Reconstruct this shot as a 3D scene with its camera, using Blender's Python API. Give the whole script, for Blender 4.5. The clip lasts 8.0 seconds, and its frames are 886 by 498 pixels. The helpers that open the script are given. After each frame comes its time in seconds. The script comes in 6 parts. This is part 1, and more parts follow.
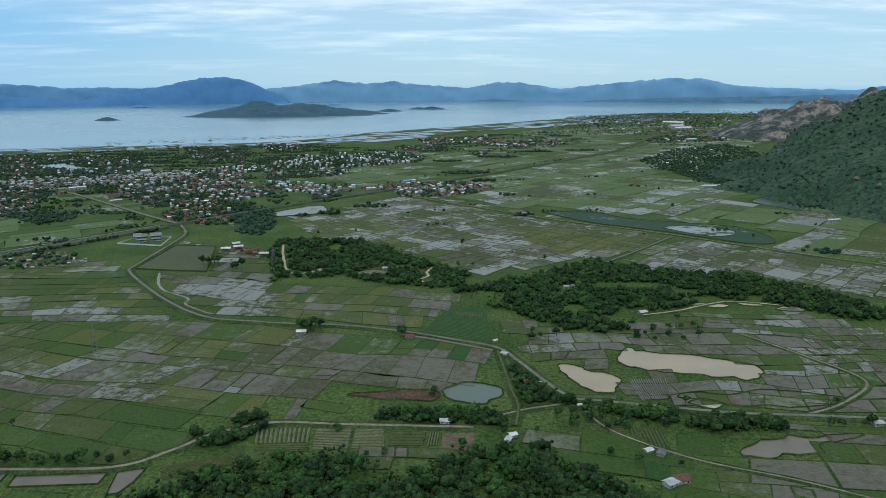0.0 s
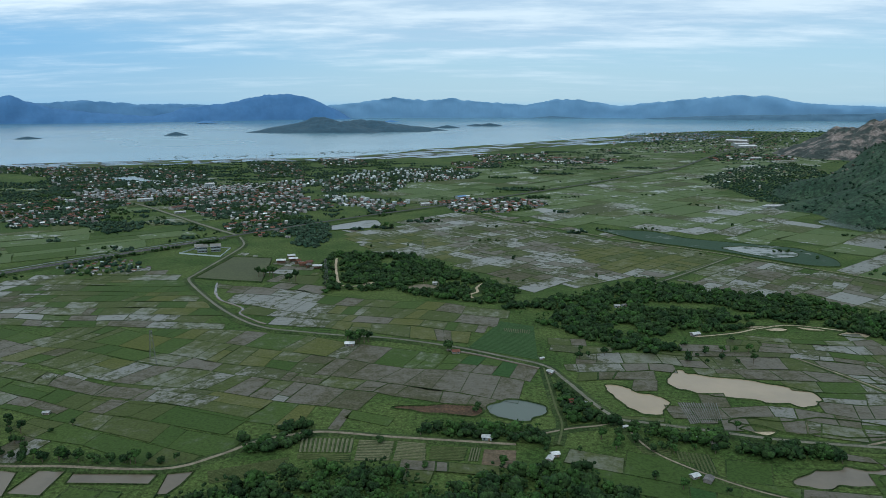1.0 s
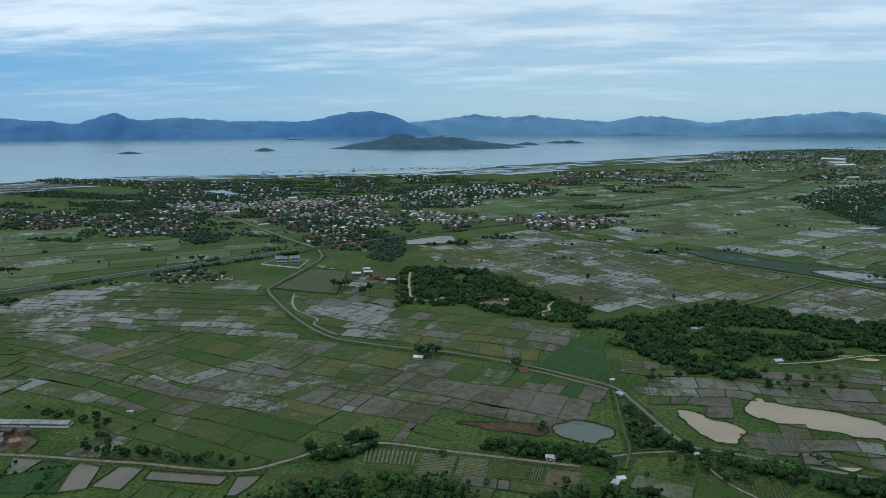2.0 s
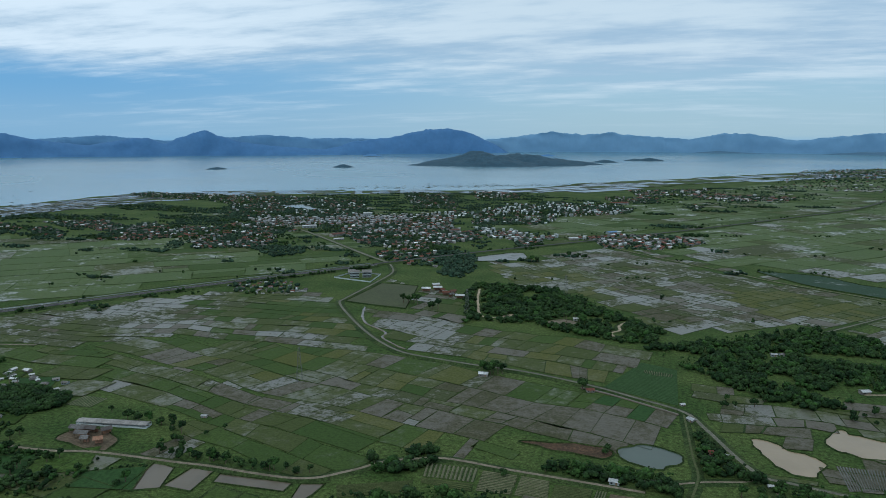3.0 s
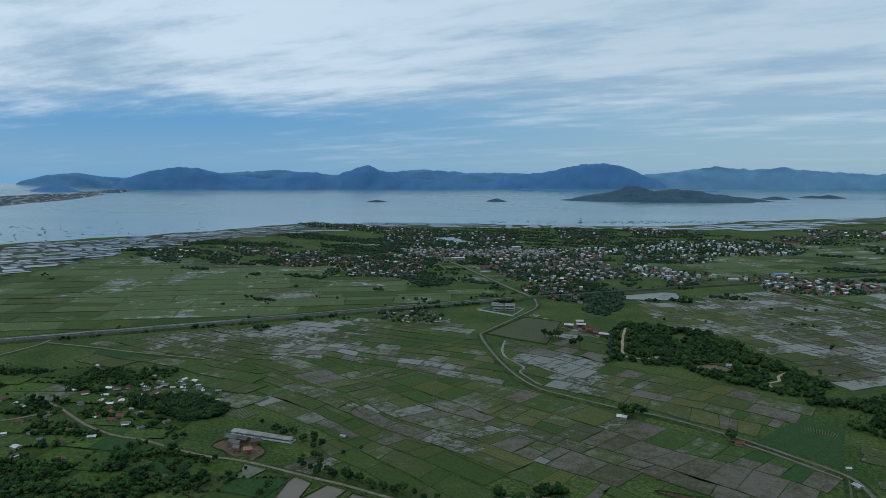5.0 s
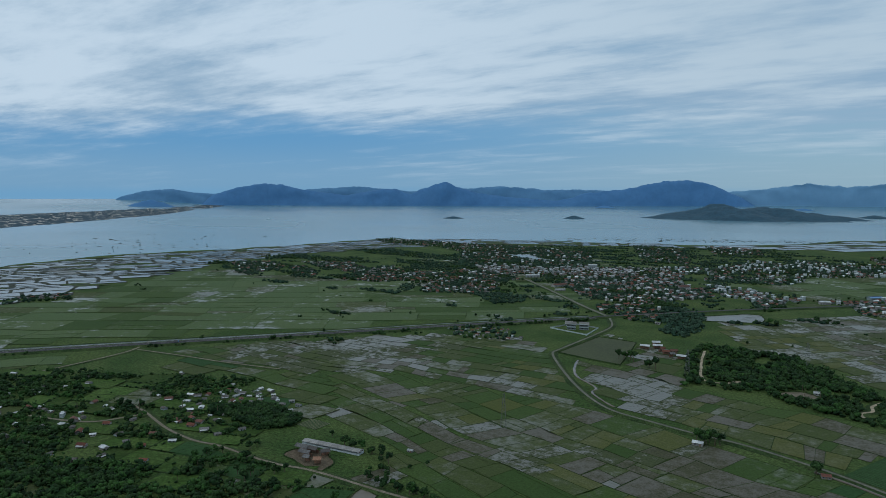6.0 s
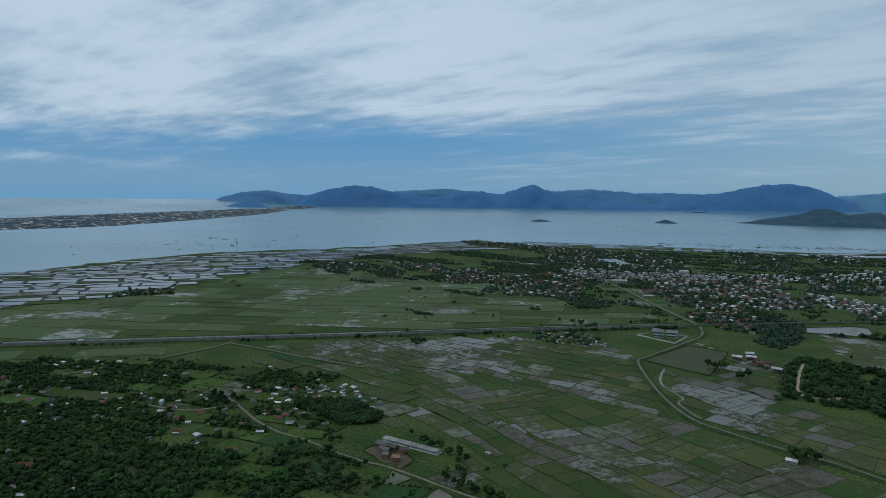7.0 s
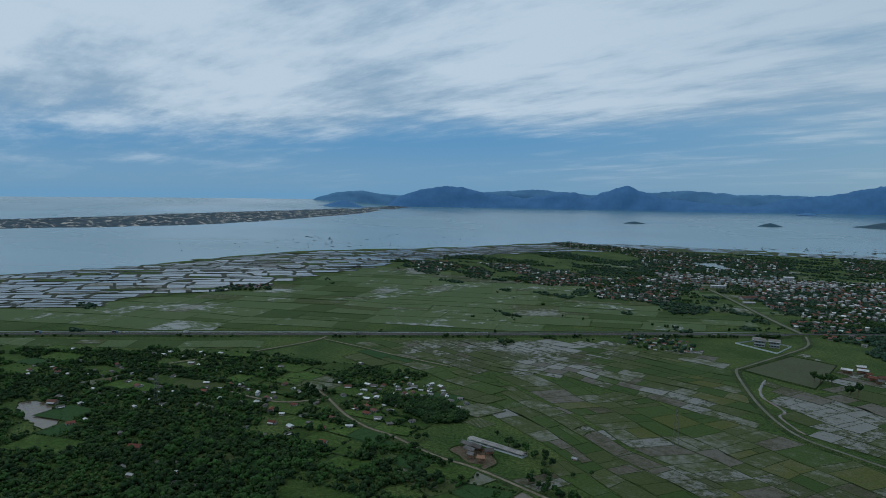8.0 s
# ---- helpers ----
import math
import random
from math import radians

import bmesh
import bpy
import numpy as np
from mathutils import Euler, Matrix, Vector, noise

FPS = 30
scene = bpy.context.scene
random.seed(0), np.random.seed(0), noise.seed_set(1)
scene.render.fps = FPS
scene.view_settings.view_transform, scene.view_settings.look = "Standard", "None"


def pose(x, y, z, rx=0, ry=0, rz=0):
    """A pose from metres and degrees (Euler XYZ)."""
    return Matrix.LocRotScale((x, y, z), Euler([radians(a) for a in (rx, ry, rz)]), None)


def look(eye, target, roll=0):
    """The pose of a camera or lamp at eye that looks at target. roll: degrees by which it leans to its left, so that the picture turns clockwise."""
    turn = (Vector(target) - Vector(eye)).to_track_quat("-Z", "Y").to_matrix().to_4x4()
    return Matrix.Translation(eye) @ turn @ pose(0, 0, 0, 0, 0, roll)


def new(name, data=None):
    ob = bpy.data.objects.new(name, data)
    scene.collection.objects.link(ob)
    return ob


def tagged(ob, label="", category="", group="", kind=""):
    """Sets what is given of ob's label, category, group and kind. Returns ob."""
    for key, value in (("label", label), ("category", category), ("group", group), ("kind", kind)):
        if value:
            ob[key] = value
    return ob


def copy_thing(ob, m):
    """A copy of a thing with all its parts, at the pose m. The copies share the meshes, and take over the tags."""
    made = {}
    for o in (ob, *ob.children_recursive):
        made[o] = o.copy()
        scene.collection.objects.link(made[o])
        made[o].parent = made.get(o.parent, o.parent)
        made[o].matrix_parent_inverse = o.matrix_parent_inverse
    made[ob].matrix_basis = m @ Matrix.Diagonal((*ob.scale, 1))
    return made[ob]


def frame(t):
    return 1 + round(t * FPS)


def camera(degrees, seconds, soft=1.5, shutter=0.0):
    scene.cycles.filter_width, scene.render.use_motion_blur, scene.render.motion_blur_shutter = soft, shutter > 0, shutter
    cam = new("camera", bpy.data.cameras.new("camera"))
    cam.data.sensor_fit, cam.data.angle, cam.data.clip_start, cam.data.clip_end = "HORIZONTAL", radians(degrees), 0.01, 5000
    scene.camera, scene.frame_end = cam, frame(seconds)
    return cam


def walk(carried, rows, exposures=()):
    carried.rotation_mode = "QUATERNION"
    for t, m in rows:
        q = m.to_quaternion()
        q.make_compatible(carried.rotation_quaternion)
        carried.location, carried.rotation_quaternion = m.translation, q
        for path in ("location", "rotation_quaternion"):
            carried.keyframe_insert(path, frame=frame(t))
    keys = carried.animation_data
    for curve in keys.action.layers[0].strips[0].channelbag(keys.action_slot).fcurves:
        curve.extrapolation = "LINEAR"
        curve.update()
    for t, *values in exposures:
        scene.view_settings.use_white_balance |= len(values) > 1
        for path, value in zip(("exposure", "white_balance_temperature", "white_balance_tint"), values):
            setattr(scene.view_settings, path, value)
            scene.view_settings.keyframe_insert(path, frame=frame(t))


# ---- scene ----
cam = camera(65.0, 8.0, soft=0.5)
PATH = [
    (0, (-40.079, 0.558, 127.092), (-40.053, 2.505, 126.635), 0.0),
    (0.5, (-38.067, -0.244, 127.112), (-38.109, 1.707, 126.677), 0.1),
    (1, (-36.04, -0.835, 127.118), (-36.175, 1.118, 126.706), 0.1),
    (1.5, (-33.909, -1.228, 127.103), (-34.156, 0.718, 126.714), 0.1),
    (3, (-27.676, -1.514, 127.002), (-28.245, 0.377, 126.683), 0.1),
    (3.5, (-25.654, -1.447, 127.006), (-26.323, 0.414, 126.711), 0.2),
    (4, (-23.786, -1.215, 126.947), (-24.553, 0.612, 126.676), 0.2),
    (4.5, (-22.226, -0.673, 126.906), (-23.099, 1.109, 126.658), 0.2),
    (6, (-17.364, 1.621, 126.682), (-18.527, 3.238, 126.506), 0.3),
    (6.5, (-15.976, 2.249, 126.691), (-17.234, 3.794, 126.521), 0.4),
    (7, (-15.041, 2.784, 126.742), (-16.396, 4.244, 126.571), 0.6),
    (7.5, (-14.488, 3.25, 126.774), (-15.934, 4.621, 126.603), 0.6),
    (8, (-14.305, 3.589, 126.828), (-15.838, 4.861, 126.656), 0.8),
]
EXPOSURES = [(0, 0.6, 6150, 6), (1.5, 0.42, 6080, 6), (3.0, 0.22, 6000, 6), (4.5, 0.06, 5950, 6), (6.5, -0.18, 5880, 6), (8, -0.25, 5860, 6)]
walk(cam, [(t, look(eye, target, roll)) for t, eye, target, roll in PATH], EXPOSURES)

# ---- world, sun, exposure ----
SUN_ELEVATION, SUN_ROTATION = radians(48), radians(200)
world = bpy.data.worlds.new("overcast_sky")
scene.world = world
world.use_nodes = True


def graph(tree):
    """Shortcuts for one node tree: add a node, join sockets."""
    def node(kind, **values):
        n = tree.nodes.new(kind)
        for key, value in values.items():
            if key.startswith("i"):
                n.inputs[int(key[1:])].default_value = value
        return n

    def join(a, b, out=0, inp=0):
        tree.links.new(a.outputs[out], b.inputs[inp])
        return b
    return node, join


def math_node(tree, op, a, b=None):
    n = tree.nodes.new("ShaderNodeMath")
    n.operation = op
    for k, v in enumerate((a, b)):
        if v is None:
            continue
        if isinstance(v, (int, float)):
            n.inputs[k].default_value = v
        else:
            tree.links.new(v, n.inputs[k])
    return n.outputs[0]


def mix_colour(tree, factor, a, b, kind="MIX"):
    n = tree.nodes.new("ShaderNodeMix")
    n.data_type, n.blend_type = "RGBA", kind
    n.inputs[0].default_value = 0.5
    if isinstance(factor, (int, float)):
        n.inputs[0].default_value = factor
    else:
        tree.links.new(factor, n.inputs[0])
    for k, v in ((6, a), (7, b)):
        if isinstance(v, tuple):
            n.inputs[k].default_value = (*v, 1)
        else:
            tree.links.new(v, n.inputs[k])
    return n.outputs[2]


def ramp(tree, value, low, high, a=0.0, b=1.0):
    n = tree.nodes.new("ShaderNodeMapRange")
    n.interpolation_type = "SMOOTHSTEP"
    tree.links.new(value, n.inputs[0])
    for k, v in ((1, low), (2, high), (3, a), (4, b)):
        n.inputs[k].default_value = v
    return n.outputs[0]


def noise_node(tree, where, scale, detail=4.0, rough=0.55, stretch=None):
    if stretch:
        m = tree.nodes.new("ShaderNodeMapping")
        m.inputs[3].default_value = stretch
        tree.links.new(where, m.inputs[0])
        where = m.outputs[0]
    n = tree.nodes.new("ShaderNodeTexNoise")
    tree.links.new(where, n.inputs["Vector"])
    n.inputs["Scale"].default_value = scale
    n.inputs["Detail"].default_value = detail
    n.inputs["Roughness"].default_value = rough
    return n.outputs[0]


def build_sky(tree):
    tree.nodes.clear()
    out = tree.nodes.new("ShaderNodeOutputWorld")
    back = tree.nodes.new("ShaderNodeBackground")
    tree.links.new(back.outputs[0], out.inputs[0])
    sky = tree.nodes.new("ShaderNodeTexSky")
    sky.sky_type = "NISHITA"
    sky.sun_disc = False
    sky.sun_elevation, sky.sun_rotation = SUN_ELEVATION, SUN_ROTATION
    sky.air_density, sky.dust_density, sky.ozone_density = 1.0, 1.5, 2.0
    blue = mix_colour(tree, 1.0, sky.outputs[0], (SKY, SKY, SKY), "MULTIPLY")
    coord = tree.nodes.new("ShaderNodeTexCoord").outputs["Generated"]
    part_xyz = tree.nodes.new("ShaderNodeSeparateXYZ")
    tree.links.new(coord, part_xyz.inputs[0])
    up = part_xyz.outputs[2]
    lift = math_node(tree, "ADD", math_node(tree, "MAXIMUM", up, 0.0), 0.085)
    flat = tree.nodes.new("ShaderNodeCombineXYZ")
    tree.links.new(math_node(tree, "DIVIDE", part_xyz.outputs[0], lift), flat.inputs[0])
    tree.links.new(math_node(tree, "DIVIDE", part_xyz.outputs[1], lift), flat.inputs[1])
    # a broad deck with long rents, fine streaks drawn out along the horizon, and small ragged puffs
    broad = noise_node(tree, flat.outputs[0], 0.30, 3.0, 0.5, (0.7, 1.0, 1.0))
    streak = noise_node(tree, flat.outputs[0], 0.95, 9.0, 0.58, (0.55, 1.0, 1.0))
    wisp = noise_node(tree, flat.outputs[0], 3.2, 8.0, 0.62, (0.45, 1.0, 1.0))
    west = ramp(tree, part_xyz.outputs[0], -0.80, 0.0, 1.0, 0.0)
    clear_band = mix_colour(tree, west, BAND, BAND_WEST)
    low_sky = mix_colour(tree, ramp(tree, up, 0.004, 0.075), mix_colour(tree, west, HORIZON, HORIZON_WEST), clear_band)
    base = mix_colour(tree, 0.12, low_sky, blue)
    # how much cloud: more overhead, less in the western band
    cover = math_node(tree, "ADD", math_node(tree, "MULTIPLY", broad, 0.62), math_node(tree, "MULTIPLY", streak, 0.55))
    cover = math_node(tree, "ADD", cover, math_node(tree, "MULTIPLY", math_node(tree, "SUBTRACT", wisp, 0.5), 0.26))
    cover = math_node(tree, "ADD", cover, ramp(tree, up, 0.035, 0.15, 0.0, 0.31))
    cover = math_node(tree, "SUBTRACT", cover, math_node(tree, "MULTIPLY", west, 0.05))
    mask = math_node(tree, "MULTIPLY", ramp(tree, cover, 0.50, 0.84), ramp(tree, up, 0.0, 0.06, 0.1, 1.0))
    tone = math_node(tree, "ADD", math_node(tree, "MULTIPLY", streak, 0.65), math_node(tree, "MULTIPLY", wisp, 0.35))
    tone = math_node(tree, "ADD", tone, ramp(tree, up, 0.08, 0.20, -0.02, 0.05))
    cloud = mix_colour(tree, ramp(tree, tone, 0.39, 0.60), CLOUD_DARK, mix_colour(tree, ramp(tree, part_xyz.outputs[0], -0.75, -0.15, 1.0, 0.0), CLOUD_LIGHT, CLOUD_WEST))
    air = mix_colour(tree, mask, base, cloud)
    air = mix_colour(tree, ramp(tree, up, 0.28, 0.55, 0.0, 0.85), air, OVERHEAD)
    # the open sea and haze beyond the water's edge
    whole = mix_colour(tree, ramp(tree, up, -0.012, 0.004), SEA_HAZE, air)
    tree.links.new(whole, back.inputs[0])
    back.inputs[1].default_value = SKY_STRENGTH


SKY, SKY_STRENGTH = 0.10, 1.0
CLOUD_DARK, CLOUD_LIGHT, CLOUD_WEST = (0.33, 0.45, 0.57), (0.52, 0.61, 0.68), (0.62, 0.705, 0.78)
HORIZON, HORIZON_WEST, BAND, BAND_WEST = (0.34, 0.48, 0.56), (0.22, 0.40, 0.58), (0.30, 0.46, 0.57), (0.13, 0.33, 0.57)
OVERHEAD = (0.60, 0.63, 0.64)
SEA_HAZE = (0.19, 0.37, 0.55)
build_sky(world.node_tree)
sun = new("sun", bpy.data.lights.new("sun", "SUN"))
sun.data.energy, sun.data.angle, sun.data.color = 0.6, radians(15), (1.0, 0.95, 0.88)
sun.matrix_world = pose(0, 0, 900) @ Euler((math.pi / 2 - SUN_ELEVATION, 0, math.pi - SUN_ROTATION)).to_matrix().to_4x4()

# ---- materials ----


def material(name, colours, size=20.0, fine=1.5, rough=0.9, bump=0.0, vary=0.25, islands=False, objects=False, spec=0.3, metal=0.0, stretch=None, cut=0.5, edge=0.14):
    """Two colours mixed by a broad noise, darkened and lightened by a fine one, and varied piece by piece."""
    m = bpy.data.materials.new(name)
    m.use_nodes = True
    t = m.node_tree
    p = t.nodes["Principled BSDF"]
    where = t.nodes.new("ShaderNodeNewGeometry").outputs["Position"]
    n1 = noise_node(t, where, 1.0 / size, 5.0, 0.6, stretch)
    n2 = noise_node(t, where, 1.0 / fine, 3.0, 0.6)
    col = mix_colour(t, ramp(t, n1, cut - edge, cut + edge), colours[0], colours[1])
    n3 = noise_node(t, where, 2.6 / fine, 2.0, 0.6)
    grey = math_node(t, "MULTIPLY", ramp(t, n2, 0.28, 0.72, 1 - vary, 1 + vary), ramp(t, n3, 0.3, 0.7, 1 - vary * 0.7, 1 + vary * 0.7))
    if islands:
        g = t.nodes.new("ShaderNodeNewGeometry")
        grey = math_node(t, "MULTIPLY", grey, ramp(t, g.outputs["Random Per Island"], 0.0, 1.0, 0.72, 1.28))
        if len(colours) > 2:
            col = mix_colour(t, ramp(t, g.outputs["Random Per Island"], 0.55, 0.75), col, colours[2])
    if objects:
        o = t.nodes.new("ShaderNodeObjectInfo")
        grey = math_node(t, "MULTIPLY", grey, ramp(t, o.outputs["Random"], 0.0, 1.0, 0.75, 1.25))
        if len(colours) > 2:
            col = mix_colour(t, ramp(t, o.outputs["Random"], 0.55, 0.75), col, colours[2])
    c = t.nodes.new("ShaderNodeCombineColor")
    for k in range(3):
        t.links.new(grey, c.inputs[k])
    col = mix_colour(t, 1.0, col, c.outputs[0], "MULTIPLY")
    t.links.new(col, p.inputs["Base Color"])
    p.inputs["Roughness"].default_value = rough
    p.inputs["Metallic"].default_value = metal
    p.inputs["Specular IOR Level"].default_value = spec
    if bump:
        b = t.nodes.new("ShaderNodeBump")
        b.inputs["Strength"].default_value = 0.6
        b.inputs["Distance"].default_value = bump
        t.links.new(n2, b.inputs["Height"])
        t.links.new(b.outputs[0], p.inputs["Normal"])
    return m


def water_material(name, colour, rough=0.12, size=60.0, ripple=0.02, vary=0.2, detail=5.0):
    m = bpy.data.materials.new(name)
    m.use_nodes = True
    t = m.node_tree
    p = t.nodes["Principled BSDF"]
    where = t.nodes.new("ShaderNodeNewGeometry").outputs["Position"]
    n = noise_node(t, where, 1.0 / size, detail, 0.6)
    dark = tuple(c * (1 - vary) for c in colour)
    light = tuple(c * (1 + vary) for c in colour)
    t.links.new(mix_colour(t, ramp(t, n, 0.35, 0.65), dark, light), p.inputs["Base Color"])
    t.links.new(ramp(t, n, 0.3, 0.7, rough * 0.8, rough * 1.3), p.inputs["Roughness"])
    p.inputs["IOR"].default_value = 1.33
    if ripple:
        w = noise_node(t, where, 0.6, 2.0, 0.5)
        b = t.nodes.new("ShaderNodeBump")
        b.inputs["Strength"].default_value = 0.25
        b.inputs["Distance"].default_value = ripple
        t.links.new(w, b.inputs["Height"])
        t.links.new(b.outputs[0], p.inputs["Normal"])
    return m


def paddy_material(name, plants, film, wet, size=9.0, own=0.10, soft=0.10, gloss=0.38):
    """Young rice over mud under a film of standing water; wet is the share of open water, film its colour, paler where
    sky glint is painted in.
    """
    m = bpy.data.materials.new(name)
    m.use_nodes = True
    t = m.node_tree
    p = t.nodes["Principled BSDF"]
    geo = t.nodes.new("ShaderNodeNewGeometry")
    where = geo.outputs["Position"]
    chance = math_node(t, "FRACT", math_node(t, "ADD", geo.outputs["Random Per Island"], t.nodes.new("ShaderNodeObjectInfo").outputs["Random"]))
    land = noise_node(t, where, 1.0 / 60.0, 4.0, 0.55)
    patch = noise_node(t, where, 1.0 / size, 7.0, 0.70)
    grain = noise_node(t, where, 0.8, 5.0, 0.75)
    rows = noise_node(t, where, 1.0, 3.0, 0.6, (0.25, 1.6, 1.0))
    level = math_node(t, "ADD", math_node(t, "MULTIPLY", patch, 0.5), math_node(t, "MULTIPLY", land, 0.5))
    level = math_node(t, "ADD", level, math_node(t, "MULTIPLY", math_node(t, "SUBTRACT", chance, 0.5), own))
    edge = 0.5 + (0.5 - wet) * 0.40
    under = ramp(t, level, edge - soft, edge + soft)
    green = mix_colour(t, ramp(t, chance, 0.1, 0.9), plants[0], plants[1])
    green = mix_colour(t, ramp(t, land, 0.35, 0.65, 0.0, 0.5), green, plants[1])
    green = mix_colour(t, ramp(t, grain, 0.34, 0.64, 0.7, 0.0), green, tuple(c * 0.45 for c in plants[0]))
    pool = mix_colour(t, ramp(t, rows, 0.35, 0.65), tuple(c * 0.80 for c in film), tuple(c * 1.12 for c in film))
    pool = mix_colour(t, ramp(t, grain, 0.36, 0.58, 0.6, 0.0), pool, tuple(c * 0.8 for c in plants[0]))
    t.links.new(mix_colour(t, under, green, pool), p.inputs["Base Color"])
    t.links.new(ramp(t, under, 0.0, 1.0, 0.85, gloss), p.inputs["Roughness"])
    t.links.new(ramp(t, under, 0.0, 1.0, 0.12, 0.32), p.inputs["Specular IOR Level"])
    return m


M = {}
M["ground"] = material("grassland", ((0.032, 0.062, 0.016), (0.058, 0.088, 0.026)), 40, 1.8, 0.95, 0.3, 0.45, spec=0.1)
M["bund"] = material("grass_bund", ((0.022, 0.042, 0.014), (0.042, 0.064, 0.022)), 18, 1.2, 0.95, 0.1, 0.45, spec=0.1)
M["pasture"] = material("pasture", ((0.038, 0.076, 0.016), (0.056, 0.094, 0.024)), 16, 1.8, 0.95, 0.2, 0.32, islands=True, objects=True, spec=0.1)
M["green"] = paddy_material("paddy_green", ((0.038, 0.074, 0.017), (0.054, 0.092, 0.022)), (0.080, 0.094, 0.064), 0.24, 6.0, 0.06, 0.10)
M["lush"] = paddy_material("paddy_lush", ((0.024, 0.066, 0.018), (0.030, 0.076, 0.022)), (0.05, 0.065, 0.045), 0.0)
M["olive"] = paddy_material("paddy_olive", ((0.055, 0.078, 0.024), (0.070, 0.092, 0.030)), (0.090, 0.096, 0.072), 0.38, 6.0, 0.10, 0.10)
M["mud"] = paddy_material("paddy_mud", ((0.062, 0.068, 0.035), (0.072, 0.073, 0.042)), (0.088, 0.082, 0.068), 0.54, 5.0, 0.08, 0.12, 0.6)
M["yellow"] = paddy_material("paddy_yellow", ((0.076, 0.094, 0.024), (0.086, 0.100, 0.028)), (0.082, 0.090, 0.05), 0.25, 10.0, 0.06, 0.2)
M["flood"] = paddy_material("paddy_flooded", ((0.066, 0.078, 0.050), (0.074, 0.084, 0.058)), (0.108, 0.114, 0.112), 0.75, 9.0, 0.08, 0.16, 0.3)
M["sea"] = water_material("bay_water", (0.105, 0.220, 0.290), 0.22, 900, 0.0, 0.04, 1.5)
M["pond"] = water_material("pond_water", (0.050, 0.072, 0.062), 0.18, 40)
M["pond_brown"] = water_material("brown_pond_water", (0.095, 0.083, 0.062), 0.2, 30)
M["brown_water"] = water_material("silty_water", (0.25, 0.205, 0.14), 0.2, 30, 0.01, 0.08)
M["fish_pond"] = water_material("fish_pond_water", (0.040, 0.062, 0.075), 0.16, 40, 0.02, 0.3)
M["dike"] = material("mud_dike", ((0.022, 0.032, 0.022), (0.038, 0.044, 0.032)), 25, 3, 0.9)
M["asphalt"] = material("asphalt", ((0.030, 0.032, 0.035), (0.042, 0.043, 0.046)), 30, 2, 0.9)
M["dirt"] = material("dirt_track", ((0.13, 0.115, 0.085), (0.18, 0.16, 0.12)), 12, 2, 0.95)
M["concrete"] = material("concrete_lane", ((0.090, 0.095, 0.072), (0.125, 0.126, 0.10)), 14, 2, 0.9)
M["sand"] = material("pale_sand", ((0.25, 0.215, 0.15), (0.33, 0.285, 0.21)), 14, 3, 0.95)
M["earth"] = material("red_earth", ((0.042, 0.030, 0.017), (0.072, 0.044, 0.026)), 6, 1.2, 0.95, 0, 0.4)
M["leaf"] = material("leaves", ((0.008, 0.025, 0.008), (0.024, 0.052, 0.015)), 8, 0.8, 0.85, 0, 0.50, islands=True, spec=0.15)
M["leaf_light"] = material("light_leaves", ((0.018, 0.050, 0.011), (0.030, 0.070, 0.017)), 8, 0.8, 0.85, 0, 0.45, islands=True, spec=0.15)
M["bark"] = material("bark", ((0.09, 0.07, 0.05), (0.13, 0.11, 0.08)), 1, 0.2, 0.95)
# haze painted in: the forest colour lifted and blued, the rock below greyed
M["hill"] = material("forest_hill", ((0.017, 0.043, 0.026), (0.030, 0.058, 0.034)), 40, 5, 0.95, 2.5, 0.45)
M["rock"] = material("bare_rock_hill", ((0.030, 0.044, 0.042), (0.185, 0.160, 0.150)), 30, 8, 0.95, 2.0, 0.35, cut=0.55, edge=0.10)
# haze over the bay is mixed into the forest colour as blue
M["island"] = material("haze_tinted_island_forest", ((0.027, 0.070, 0.108), (0.036, 0.082, 0.122)), 90, 20, 0.95, 0, 0.15)
# aerial haze is put into these base colours, bluer and paler with distance
M["range"] = material("haze_tinted_range", ((0.064, 0.168, 0.345), (0.070, 0.178, 0.358)), 200, 60, 1.0, 0, 0.05)
M["range_mid"] = material("haze_tinted_rear_range", ((0.092, 0.212, 0.375), (0.098, 0.22, 0.388)), 200, 60, 1.0, 0, 0.04)
M["range_near_coast"] = material("haze_tinted_coast", ((0.072, 0.150, 0.230), (0.080, 0.16, 0.245)), 200, 40, 1.0, 0, 0.06)
M["range_far"] = material("haze_tinted_far_range", ((0.135, 0.275, 0.440), (0.142, 0.285, 0.455)), 300, 80, 1.0, 0, 0.03)
# dark scrub tone blued to carry haze; the sand patches stay pale
M["spit"] = material("hazed_scrub_on_dunes", ((0.020, 0.048, 0.072), (0.46, 0.43, 0.38)), 22, 7, 0.95, 0, 0.3, stretch=(0.6, 1.0, 1.0), cut=0.58, edge=0.03)
M["wall"] = material("plaster_wall", ((0.17, 0.17, 0.165), (0.38, 0.37, 0.35), (0.23, 0.27, 0.28)), 9, 0.6, 0.9, 0, 0.2, islands=True, objects=True)
M["roof_red"] = material("clay_tile_roof", ((0.135, 0.05, 0.034), (0.18, 0.07, 0.048), (0.10, 0.05, 0.04)), 4, 0.5, 0.85, 0, 0.3, islands=True, objects=True)
M["roof_grey"] = material("fibre_cement_roof", ((0.11, 0.11, 0.11), (0.18, 0.18, 0.18), (0.075, 0.07, 0.068)), 4, 0.5, 0.8, 0, 0.25, islands=True, objects=True)
M["roof_white"] = material("zinc_sheet_roof", ((0.34, 0.37, 0.39), (0.56, 0.59, 0.61)), 4, 0.6, 0.5, 0, 0.15, islands=True, objects=True)
